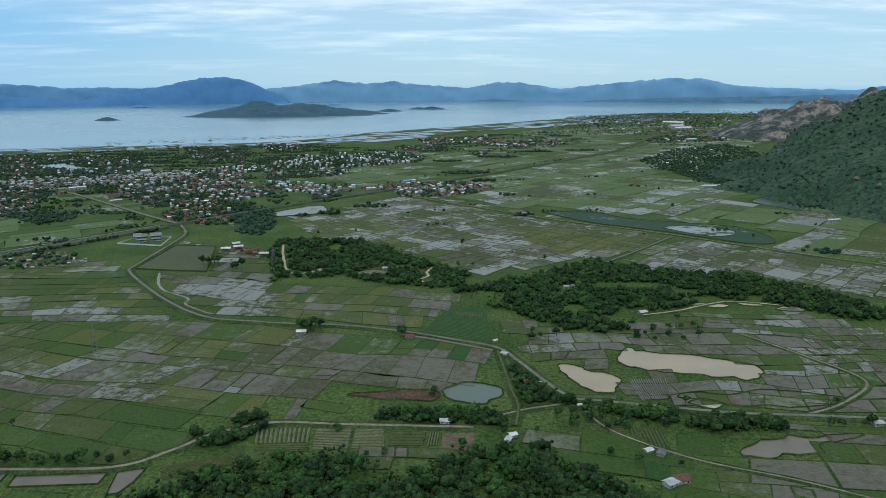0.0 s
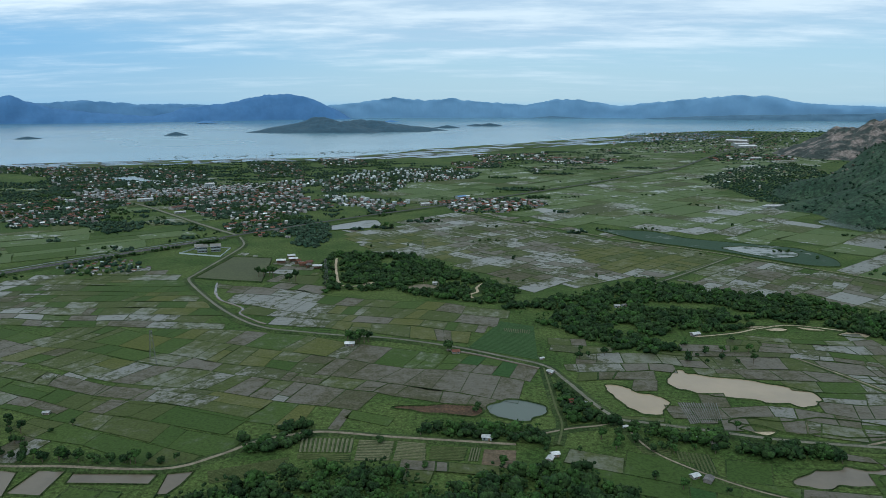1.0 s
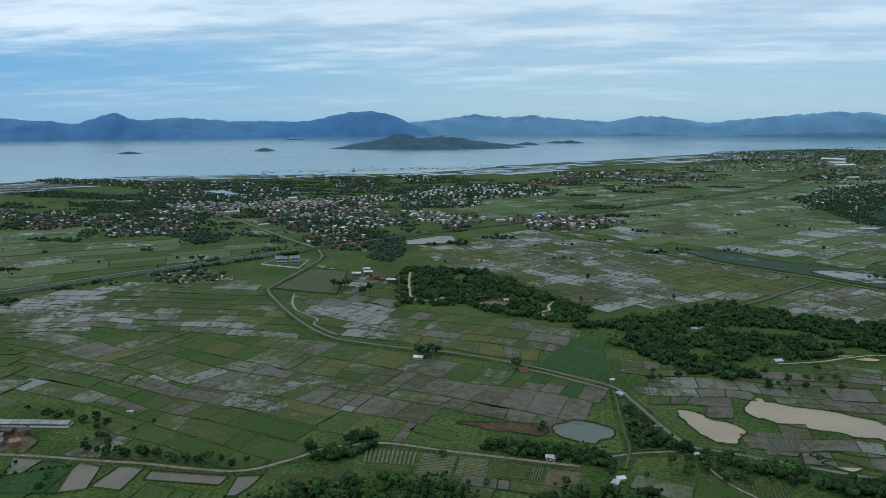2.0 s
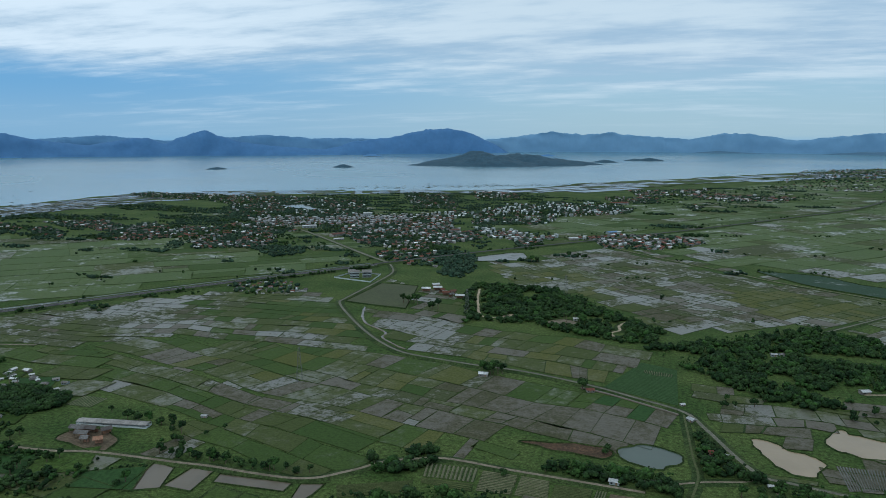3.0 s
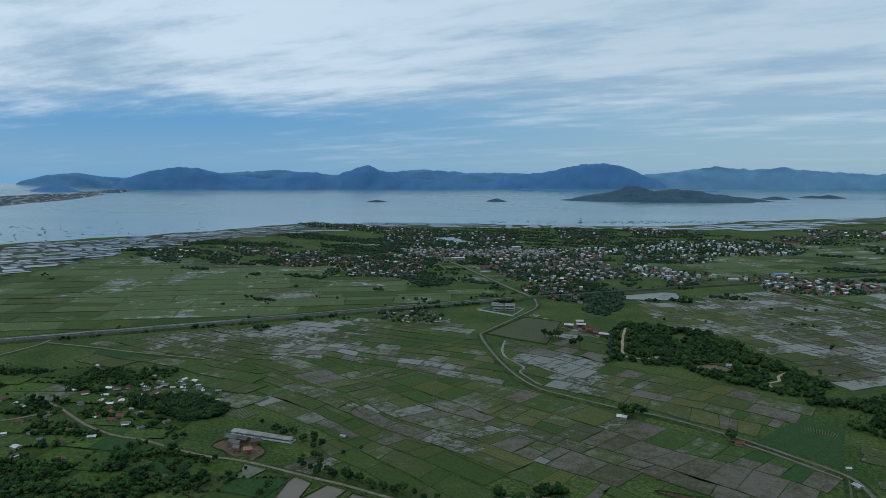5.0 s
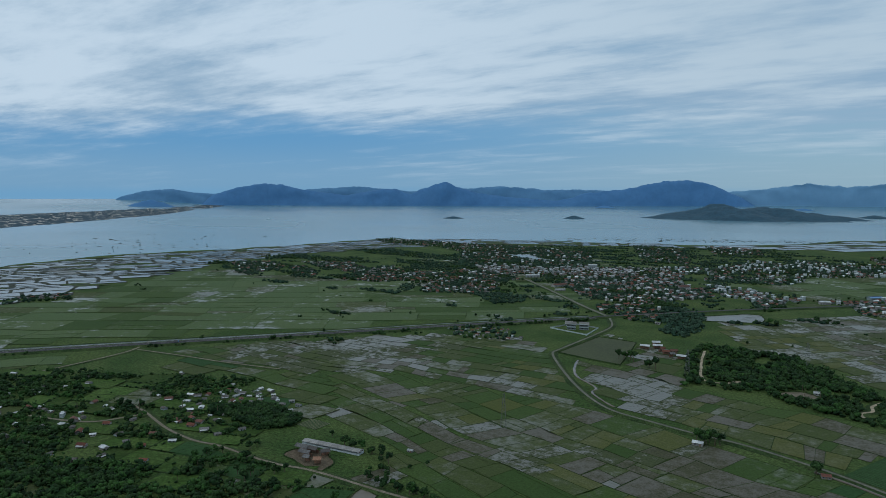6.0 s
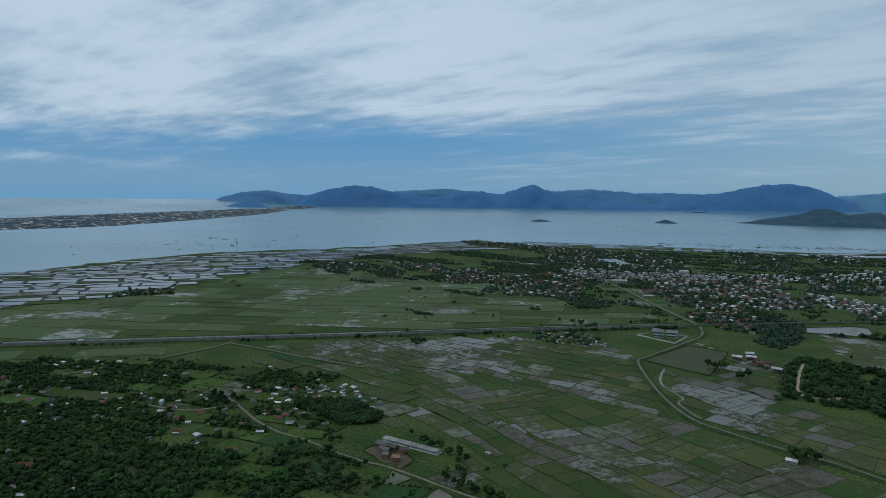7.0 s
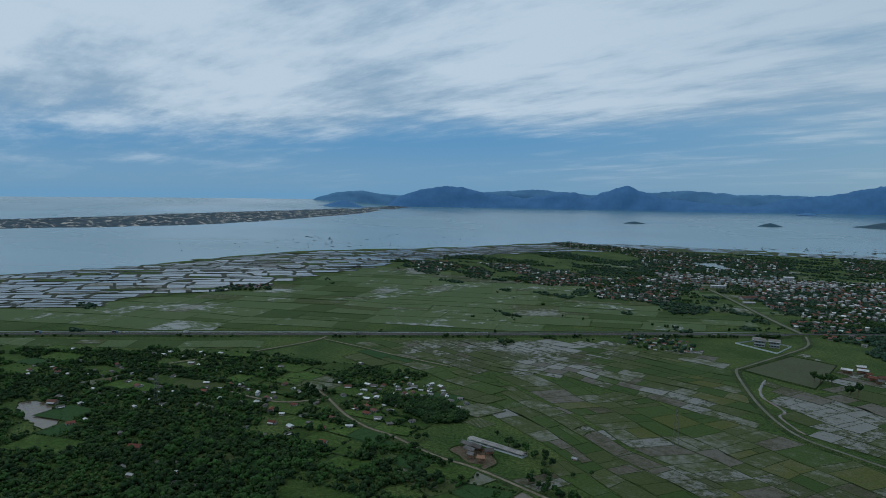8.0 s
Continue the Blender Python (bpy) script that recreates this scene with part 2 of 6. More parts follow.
M["roof_blue"] = material("blue_sheet_roof", ((0.10, 0.22, 0.42), (0.14, 0.28, 0.48)), 4, 0.6, 0.5, 0, 0.15)
M["glass"] = material("dark_window", ((0.03, 0.035, 0.04), (0.05, 0.055, 0.06)), 1, 0.5, 0.2, 0, 0.1, spec=0.5)
M["door"] = material("painted_door", ((0.16, 0.11, 0.07), (0.20, 0.14, 0.09)), 1, 0.3, 0.7)
M["steel"] = material("galvanised_steel", ((0.13, 0.14, 0.145), (0.17, 0.175, 0.18)), 2, 0.4, 0.6, 0, 0.1, metal=0.3)
M["pale"] = paddy_material("paddy_pale", ((0.060, 0.080, 0.042), (0.080, 0.095, 0.055)), (0.10, 0.10, 0.09), 0.35)
M["paint"] = material("road_paint", ((0.20, 0.20, 0.19), (0.26, 0.26, 0.25)), 5, 1, 0.8)
M["sand_wet"] = material("wet_sand", ((0.15, 0.13, 0.10), (0.085, 0.078, 0.05)), 8, 2, 0.9)
M["earth_pale"] = material("bare_soil", ((0.075, 0.062, 0.04), (0.105, 0.082, 0.056)), 6, 1.5, 0.95)
M["reeds"] = paddy_material("reed_marsh", ((0.022, 0.052, 0.032), (0.034, 0.070, 0.044)), (0.12, 0.135, 0.135), 0.24, 12.0, 0.05, 0.06)
M["shallows"] = paddy_material("reedy_shallows", ((0.028, 0.058, 0.036), (0.040, 0.074, 0.046)), (0.150, 0.162, 0.160), 0.56, 9.0, 0.05, 0.05, 0.3)
M["seedbed"] = material("seedbed", ((0.046, 0.058, 0.028), (0.052, 0.066, 0.030)), 30, 1.6, 0.9, 0, 0.18)
M["straw"] = material("seedling_row", ((0.095, 0.105, 0.058), (0.125, 0.13, 0.08)), 4, 0.8, 0.95)
M["olive_row"] = material("leafy_row", ((0.050, 0.068, 0.024), (0.068, 0.085, 0.034)), 4, 0.8, 0.95)
M["lush_row"] = material("green_row", ((0.028, 0.060, 0.022), (0.034, 0.072, 0.028)), 4, 0.8, 0.95)
M["roof_barn"] = material("barn_sheet_roof", ((0.20, 0.20, 0.195), (0.26, 0.26, 0.255)), 5, 0.7, 0.7, 0, 0.2, objects=True)
M["brick"] = material("brick", ((0.22, 0.12, 0.08), (0.27, 0.16, 0.11)), 3, 0.5, 0.95, 0, 0.2)
# far plots: plants and water film both lightened to stand in for haze
M["patchy"] = paddy_material("paddy_patchy_hazed", ((0.076, 0.120, 0.047), (0.092, 0.132, 0.054)), (0.150, 0.166, 0.158), 0.31, 10.0, 0.05, 0.05, 0.32)
# standing water whose broken sky glints are painted as pale film
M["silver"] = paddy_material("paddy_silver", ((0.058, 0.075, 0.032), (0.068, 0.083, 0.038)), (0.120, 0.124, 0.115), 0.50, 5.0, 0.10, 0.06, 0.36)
# the next two leaf colours are lifted and blued in place of haze
M["leaf_dark"] = material("hill_leaves", ((0.013, 0.037, 0.023), (0.030, 0.060, 0.036)), 24, 3.0, 0.9, 0, 0.5, islands=True, spec=0.1)
M["leaf_town"] = material("garden_leaves", ((0.015, 0.036, 0.023), (0.034, 0.062, 0.040)), 16, 2.0, 0.9, 0, 0.5, islands=True, spec=0.1)
# bush greens shifted to blue, standing in for haze across the water
M["scrub"] = material("hazed_dune_scrub", ((0.014, 0.034, 0.048), (0.024, 0.050, 0.064)), 40, 6, 0.95, 0, 0.4, islands=True, spec=0.1)

# ---- helpers for meshes ----


def mesh_of(name, verts, faces, mats, index=None, smooth=False):
    me = bpy.data.meshes.new(name)
    me.from_pydata([tuple(v) for v in verts], [], [tuple(f) for f in faces])
    for m in mats:
        me.materials.append(m)
    if index is not None:
        me.polygons.foreach_set("material_index", np.array(index, dtype=np.int32))
    if smooth:
        me.polygons.foreach_set("use_smooth", np.ones(len(me.polygons), dtype=bool))
    me.update()
    return me


def part(name, bm, mat, parent=None, label=""):
    """One mesh object out of a bmesh, under a thing or a part."""
    me = bpy.data.meshes.new(name)
    bm.to_mesh(me)
    bm.free()
    me.materials.append(mat)
    ob = new(name, me)
    if parent:
        ob.parent = parent
    if label:
        ob["label"] = label
    return ob


def put_box(bm, size, at, turn=0.0, bevel=0.0):
    r = bmesh.ops.create_cube(bm, size=1.0)
    m = Matrix.Translation(at) @ Matrix.Rotation(turn, 4, "Z") @ Matrix.Diagonal((*size, 1))
    bmesh.ops.transform(bm, matrix=m, verts=r["verts"])
    return r["verts"]


def inside(points, poly):
    """Which of the points (n x 2) lie in the polygon."""
    p = np.atleast_2d(points)
    q = np.array(poly, dtype=float)
    got = np.zeros(len(p), dtype=bool)
    j = len(q) - 1
    for i in range(len(q)):
        (xi, yi), (xj, yj) = q[i], q[j]
        cross = ((yi > p[:, 1]) != (yj > p[:, 1])) & (p[:, 0] < (xj - xi) * (p[:, 1] - yi) / (yj - yi + 1e-9) + xi)
        got ^= cross
        j = i
    return got


def line_gap(points, line):
    """The distance of each point to a polyline."""
    p = np.atleast_2d(points)
    best = np.full(len(p), 1e9)
    q = np.array(line, dtype=float)
    for a, b in zip(q[:-1], q[1:]):
        d = b - a
        t = np.clip(((p - a) @ d) / (d @ d), 0, 1)
        best = np.minimum(best, np.hypot(*(p - a - t[:, None] * d).T))
    return best


def rounded(points, steps=6, closed=False):
    """A smooth curve through plan points (Catmull-Rom)."""
    p = [np.array(q, dtype=float) for q in points]
    n = len(p)
    out = []
    for i in range(n if closed else n - 1):
        a, b, c, d = (p[(i + k) % n] if closed else p[min(max(i + k, 0), n - 1)] for k in (-1, 0, 1, 2))
        for s in range(steps):
            t = s / steps
            out.append(0.5 * (2 * b + (c - a) * t + (2 * a - 5 * b + 4 * c - d) * t * t + (3 * b - a - 3 * c + d) * t ** 3))
    if not closed:
        out.append(p[-1])
    return np.array(out)


def wobble(points, amount, size, seed=0.0):
    return np.array([np.array(p) + amount * np.array((noise.noise((p[0] / size, p[1] / size, seed)), noise.noise((p[0] / size, p[1] / size, seed + 9.7)))) for p in points])


def ribbon(name, line, width, z, mat, thick=0.25, verge=0.0, rough=0.0):
    """A road or bank along a plan line, with sloped sides down to the ground."""
    c = rounded(line, 8)
    t = np.gradient(c, axis=0)
    t /= np.linalg.norm(t, axis=1)[:, None] + 1e-9
    side = np.stack([-t[:, 1], t[:, 0]], 1)
    offs = ((-width / 2 - verge, z - thick), (-width / 2, z), (width / 2, z), (width / 2 + verge, z - thick))
    verts, faces = [], []
    for i, (p, s) in enumerate(zip(c, side)):
        for k, (o, h) in enumerate(offs):
            w = o * (1 + rough * noise.noise((p[0] * 0.2, p[1] * 0.2, k)))
            verts.append((p[0] + s[0] * w, p[1] + s[1] * w, h))
        if i:
            for k in range(3):
                a = (i - 1) * 4 + k
                faces.append((a, a + 4, a + 5, a + 1))
    return new(name, mesh_of(name, verts, faces, [mat]))


def sheet(name, outline, z, mat, lip=0.0, lip_mat=None):
    """A flat patch of ground or water with an outline in plan, and a sloped bank round it."""
    n = len(outline)
    bm = bmesh.new()
    ring = [bm.verts.new((x, y, z)) for x, y in outline]
    f = bm.faces.new(ring)
    f.normal_update()
    if f.normal.z < 0:
        f.normal_flip()
    bmesh.ops.triangulate(bm, faces=[f])
    if lip:
        mid = np.mean(np.array(outline), axis=0)
        outer = []
        for x, y in outline:
            d = np.array((x, y)) - mid
            d /= np.linalg.norm(d) + 1e-9
            outer.append((bm.verts.new((x + d[0] * lip * 0.4, y + d[1] * lip * 0.4, z + 0.5)), bm.verts.new((x + d[0] * lip, y + d[1] * lip, 0.02))))
        for i in range(n):
            j = (i + 1) % n
            for a, b, c, d in ((ring[i], ring[j], outer[j][0], outer[i][0]), (outer[i][0], outer[j][0], outer[j][1], outer[i][1])):
                bm.faces.new((a, b, c, d)).material_index = 1
    me = bpy.data.meshes.new(name)
    bm.to_mesh(me)
    bm.free()
    me.materials.append(mat)
    if lip_mat:
        me.materials.append(lip_mat)
    return new(name, me)


# ---- the large structure: sea, land, hills, islands ----
SHORE = [(-1180, -1500), (-1160, -400), (-1140, 142), (-1142, 249), (-1170, 381), (-1248, 599), (-1235, 741), (-1170, 1000), (-1130, 1300), (-985, 1318),
         (-797, 1432), (-540, 1580), (-325, 1713), (-214, 1960), (-52, 2147), (486, 2821), (1225, 3648), (1875, 4500)]


def build_land():
    edge = wobble(rounded(SHORE, 14), 26, 90) + 0.0
    edge = wobble(edge, 9, 22, 3.0)
    around = [(4950 * math.sin(a), 4950 * math.cos(a)) for a in np.linspace(radians(24), radians(194), 60)]
    land = sheet("ground", [tuple(p) for p in edge] + around, 0.0, M["ground"])
    tagged(land, "wide flat coastal plain of green and olive rice land", "ground", kind="structure")
    # the water sheet lies level inside the bay and lifts a little towards its far rim
    bm = bmesh.new()
    spokes, rings = 160, []
    for r, z in ((2.0, -0.6), (3500.0, -0.6), (3900.0, 1.5), (4300.0, 6.0), (4650.0, 12.0), (4985.0, 19.0)):
        rings.append([])
        for k in range(spokes):
            a = k * math.tau / spokes
            west = math.degrees(math.atan2(-math.cos(a), math.sin(a)))
            rise = float(np.interp(west, (-20, 0, 15, 28, 42, 54, 59, 70), (1.4, 1.5, 1.0, 0.1, 0.1, 0.1, 2.2, 2.3)))
            rings[-1].append(bm.verts.new((-25 + r * math.cos(a), r * math.sin(a), -0.6 + (z + 0.6) * rise)))
    bm.faces.new(rings[0])
    for a, b in zip(rings[:-1], rings[1:]):
        for k in range(spokes):
            bm.faces.new((a[k], b[k], b[(k + 1) % spokes], a[(k + 1) % spokes])).smooth = True
    bmesh.ops.recalc_face_normals(bm, faces=bm.faces)
    sea = part("water", bm, M["sea"])
    tagged(sea, "calm pale grey-blue bay water reflecting clouds", "sea", kind="structure")
    return land


ground = build_land()


def polar_range(name, mat, ridge, near, deep, rug, label, step=0.06, seed=0.0):
    """A mountain range across the water: a ridge of (azimuth, height) swept along an arc, with spurs running down to the shore."""
    ridge = sorted(ridge)
    az, tops = [r[0] for r in ridge], [r[1] for r in ridge]
    a0, a1 = az[0], az[-1]
    na, nr = int((a1 - a0) / step), 14
    grid = np.linspace(a0, a1, na + 1)
    line = np.convolve(np.pad(np.interp(grid, az, tops), 5, mode="edge"), np.hanning(11) / np.hanning(11).sum(), mode="valid")
    verts, faces = [], []
    for i, (a, h) in enumerate(zip(grid, line)):
        h *= 1 + rug * noise.fractal((a * 1.4, seed, 0.3), 0.8, 2.1, 6)
        for j in range(nr + 1):
            s = j / nr
            d = near + deep * s + 14 * noise.noise((a * 0.8, s * 3, seed))
            cross = math.sin(min(s * 1.25, 1.0) * math.pi / 2) if s < 0.8 else math.cos((s - 0.8) / 0.2 * math.pi / 2)
            spur = 1 + 0.14 * noise.fractal((a * 1.1, s * 1.6, seed + 4), 0.8, 2.0, 5) * (1 - cross ** 3)
            verts.append((-25 - d * math.sin(radians(a)), d * math.cos(radians(a)), -1.5 + max(0.0, h) * cross ** 1.1 * spur))
            if i and j:
                k = i * (nr + 1) + j
                faces.append((k, k - 1, k - nr - 2, k - nr - 1))
    return tagged(new(name, mesh_of(name, verts, faces, [mat], smooth=True)), label, "mountain range", kind="structure")


def bump_hill(name, mat, peaks, label, rug=0.22, cell=6.0, size=60.0, category="hill", seed=1.0, lift=0.0):
    """A hill or island of its own on a grid: peaks of (x, y, height, radius along, radius across, turn)."""
    x0 = min(p[0] - max(p[3], p[4]) * 1.05 for p in peaks)
    x1 = max(p[0] + max(p[3], p[4]) * 1.05 for p in peaks)
    y0 = min(p[1] - max(p[3], p[4]) * 1.05 for p in peaks)
    y1 = max(p[1] + max(p[3], p[4]) * 1.05 for p in peaks)
    nx, ny = int((x1 - x0) / cell) + 1, int((y1 - y0) / cell) + 1
    verts, keep = [], []
    for j in range(ny + 1):
        for i in range(nx + 1):
            x, y = x0 + i * cell, y0 + j * cell
            h = 0.0
            for px, py, top, ra, rb, turn in peaks:
                c, s = math.cos(radians(turn)), math.sin(radians(turn))
                u, v = ((x - px) * c + (y - py) * s) / ra, (-(x - px) * s + (y - py) * c) / rb
                r = math.hypot(u, v) * (1 + 0.14 * noise.noise((x / size, y / size, seed)))
                if r < 1:
                    h = max(h, top * (1 - r) ** 1.12 * (1 + 0.35 * r))
            keep.append(h > 0)
            h *= 1 + rug * noise.fractal((x / size, y / size, seed + 2), 0.85, 2.0, 6)
            verts.append((x, y, lift - 0.8 + h))
    faces = []
    w = nx + 1
    for j in range(ny):
        for i in range(nx):
            q = (j * w + i, j * w + i + 1, (j + 1) * w + i + 1, (j + 1) * w + i)
            if any(keep[k] for k in q):
                faces.append(q)
    used = sorted({k for f in faces for k in f})
    back = {k: n for n, k in enumerate(used)}
    ob = new(name, mesh_of(name, [verts[k] for k in used], [tuple(back[k] for k in f) for f in faces], [mat], smooth=True))
    return tagged(ob, label, category, kind="structure")


def at_polar(az, d):
    return -25 - d * math.sin(radians(az)), d * math.cos(radians(az))


# the peninsula across the bay, the hazier-coloured ranges behind it and round the bay's head
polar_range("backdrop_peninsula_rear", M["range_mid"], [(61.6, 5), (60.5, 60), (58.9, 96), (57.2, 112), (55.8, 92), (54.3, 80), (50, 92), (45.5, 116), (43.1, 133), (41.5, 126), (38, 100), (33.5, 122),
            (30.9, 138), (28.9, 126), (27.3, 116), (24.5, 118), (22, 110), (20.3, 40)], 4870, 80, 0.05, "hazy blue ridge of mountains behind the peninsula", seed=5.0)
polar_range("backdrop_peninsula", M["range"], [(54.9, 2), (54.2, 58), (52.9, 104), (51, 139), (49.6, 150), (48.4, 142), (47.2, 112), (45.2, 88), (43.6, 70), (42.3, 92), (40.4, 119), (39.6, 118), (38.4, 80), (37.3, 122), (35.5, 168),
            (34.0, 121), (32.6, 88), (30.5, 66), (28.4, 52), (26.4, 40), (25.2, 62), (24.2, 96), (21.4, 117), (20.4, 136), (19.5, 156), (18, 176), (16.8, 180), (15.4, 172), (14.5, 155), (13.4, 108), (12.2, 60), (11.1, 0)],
            4790, 120, 0.05, "wooded mountains of a peninsula across the bay, tinted dark blue by haze", seed=2.0)
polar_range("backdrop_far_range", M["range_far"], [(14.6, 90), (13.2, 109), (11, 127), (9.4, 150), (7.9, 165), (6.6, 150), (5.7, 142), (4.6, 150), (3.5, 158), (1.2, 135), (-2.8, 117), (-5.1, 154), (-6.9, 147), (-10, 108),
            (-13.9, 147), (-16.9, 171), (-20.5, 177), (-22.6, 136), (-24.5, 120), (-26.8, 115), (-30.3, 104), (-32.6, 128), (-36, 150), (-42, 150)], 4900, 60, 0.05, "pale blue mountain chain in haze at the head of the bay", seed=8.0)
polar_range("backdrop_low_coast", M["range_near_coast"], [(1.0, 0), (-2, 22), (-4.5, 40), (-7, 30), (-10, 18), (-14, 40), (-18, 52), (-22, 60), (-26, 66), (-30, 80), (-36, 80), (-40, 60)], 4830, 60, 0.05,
            "low coast with hills at the head of the bay, blue-grey with haze", seed=11.0)

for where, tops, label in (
        ("island", ((13.9, 3190, 62, 300, 150, -24), (10.6, 3270, 54, 330, 150, -18), (7.6, 3370, 27, 230, 110, -16), (16.4, 3130, 26, 190, 90, -20)), "long dark wooded island with two humps in the bay, blue with haze"),
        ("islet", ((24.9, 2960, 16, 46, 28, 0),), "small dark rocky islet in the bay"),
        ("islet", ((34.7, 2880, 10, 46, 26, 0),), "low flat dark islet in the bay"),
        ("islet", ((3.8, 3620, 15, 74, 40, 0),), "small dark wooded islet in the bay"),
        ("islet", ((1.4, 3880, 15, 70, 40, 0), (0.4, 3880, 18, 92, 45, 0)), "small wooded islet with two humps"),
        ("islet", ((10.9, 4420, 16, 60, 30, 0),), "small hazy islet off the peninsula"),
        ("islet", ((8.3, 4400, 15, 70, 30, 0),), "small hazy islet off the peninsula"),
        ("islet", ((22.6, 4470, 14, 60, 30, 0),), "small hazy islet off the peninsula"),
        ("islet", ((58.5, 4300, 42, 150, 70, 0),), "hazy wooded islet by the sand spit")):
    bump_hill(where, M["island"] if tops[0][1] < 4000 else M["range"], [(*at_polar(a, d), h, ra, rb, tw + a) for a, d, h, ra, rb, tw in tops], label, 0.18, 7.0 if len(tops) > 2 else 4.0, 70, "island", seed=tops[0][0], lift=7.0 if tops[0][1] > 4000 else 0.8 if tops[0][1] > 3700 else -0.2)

green_hill = bump_hill("hill", M["hill"], [(765, 825, 232, 425, 430, 0), (880, 1180, 130, 340, 300, 20), (680, 840, 36, 290, 300, 0)], "steep forested green hill with pale boulders", 0.16, 7.0, 70, "hill", 3.0)
bump_hill("hill", M["rock"], [(*at_polar(-28.4, 2000), 100, 250, 200, -20), (*at_polar(-25.6, 2010), 70, 170, 150, 0), (*at_polar(-31.5, 2150), 112, 260, 240, 0)], "bare reddish rock hill with patches of scrub", 0.25, 8.0, 60, "hill", 6.0)


def build_spit():
    front = [(-2330, -500), (-2290, 288), (-2249, 571), (-2300, 941), (-2560, 1360), (-2952, 1909), (-3400, 2420), (-3800, 2850)]
    back = [(-3950, 2700), (-3700, 2250), (-3430, 1650), (-3150, 1000), (-2950, 600), (-2840, 150), (-2800, -500)]
    f, b = rounded(front, 10), rounded(back[::-1], 10)
    n, rows = 110, 12
    verts, faces = [], []
    for i in range(n + 1):
        u = i / n
        p = f[min(int(u * (len(f) - 1)), len(f) - 1)]
        q = b[min(int(u * (len(b) - 1)), len(b) - 1)]
        for j in range(rows + 1):
            v = j / rows
            x, y = p + (q - p) * v
            x += 30 * noise.noise((x / 120, y / 120, 2.0))
            h = 10 * math.sin(v * math.pi) ** 0.7 * (0.75 + 0.7 * noise.fractal((x / 150, y / 150, 1.0), 0.9, 2.0, 5))
            verts.append((x, y, -1.0 + max(0, h)))
            if i and j:
                k = i * (rows + 1) + j
                faces.append((k, k - rows - 1, k - rows - 2, k - 1))
    ob = new("sand_spit", mesh_of("sand_spit", verts, faces, [M["spit"]], smooth=True))
    return tagged(ob, "long low sand spit with scrub and pale dunes", "sand spit", kind="structure")


sand_spit = build_spit()

# ---- plan of the plain: roads, water, woods ----
CANAL_ROAD = [(-276, 640), (-262, 612), (-257, 592), (-256, 560), (-256, 520), (-256, 490), (-254, 475), (-232, 443), (-199, 402), (-168, 374), (-139, 366), (-117, 362), (-89, 359), (-54, 348), (-31, 337), (-9, 325), (-1, 309), (9, 283), (17, 268), (26, 265), (48, 260), (79, 253), (111, 250), (140, 247), (260, 236)]
LINK_TRACK = [(-9, 325), (-8, 300), (-7, 277), (-6, 261), (-9, 244)]
SOUTH_TRACK = [(-300, 206), (-262, 207), (-239, 212), (-201, 214), (-188, 215), (-150, 216), (-134, 227), (-124, 238), (-111, 245), (-99, 248), (-77, 246), (-59, 245), (-25, 243)]
VILLAGE_TRACK = [(-300, 206), (-316, 203), (-341, 205), (-374, 213), (-392, 216)]
FARM_TRACK = [(-512, 160), (-512, 200), (-512, 238), (-519, 287), (-538, 316)]
FIELD_TRACK = [(-519, 294), (-475, 303), (-437, 309), (-385, 321)]
TOWN_ROAD = [(-520, 868), (-480, 842), (-440, 805), (-397, 762), (-328, 692), (-281, 648)]
HIGHWAY = [(-1050, -420), (-857, -150), (-695, 85), (-557, 275), (-464, 400), (-393, 500), (-337, 575), (-290, 634)]
RAILWAY = [(-290, 634), (-276, 652), (-236, 702), (-180, 769), (-119, 835), (19, 996), (112, 1113), (188, 1212), (326, 1400), (499, 1745), (675, 2070), (900, 2480), (1200, 3100)]
EAST_TRACK = [(80, 488), (123, 536), (166, 586)]
MARSH_DIKE = [(-60, 805), (-10, 752), (47, 696), (86, 656), (153, 606), (207, 555), (254, 512), (290, 484), (420, 385)]
STREAM = [(-231, 470), (-222, 445), (-211, 427), (-199, 418), (-190, 409), (-189, 400), (-177, 388), (-166, 380)]
ROADS = [(STREAM, 2), (CANAL_ROAD, 6), (LINK_TRACK, 3.5), (SOUTH_TRACK, 4), (VILLAGE_TRACK, 4), (FARM_TRACK, 4), (FIELD_TRACK, 3), (TOWN_ROAD, 7), (HIGHWAY, 16), (RAILWAY, 6), (EAST_TRACK, 3), (MARSH_DIKE, 4)]

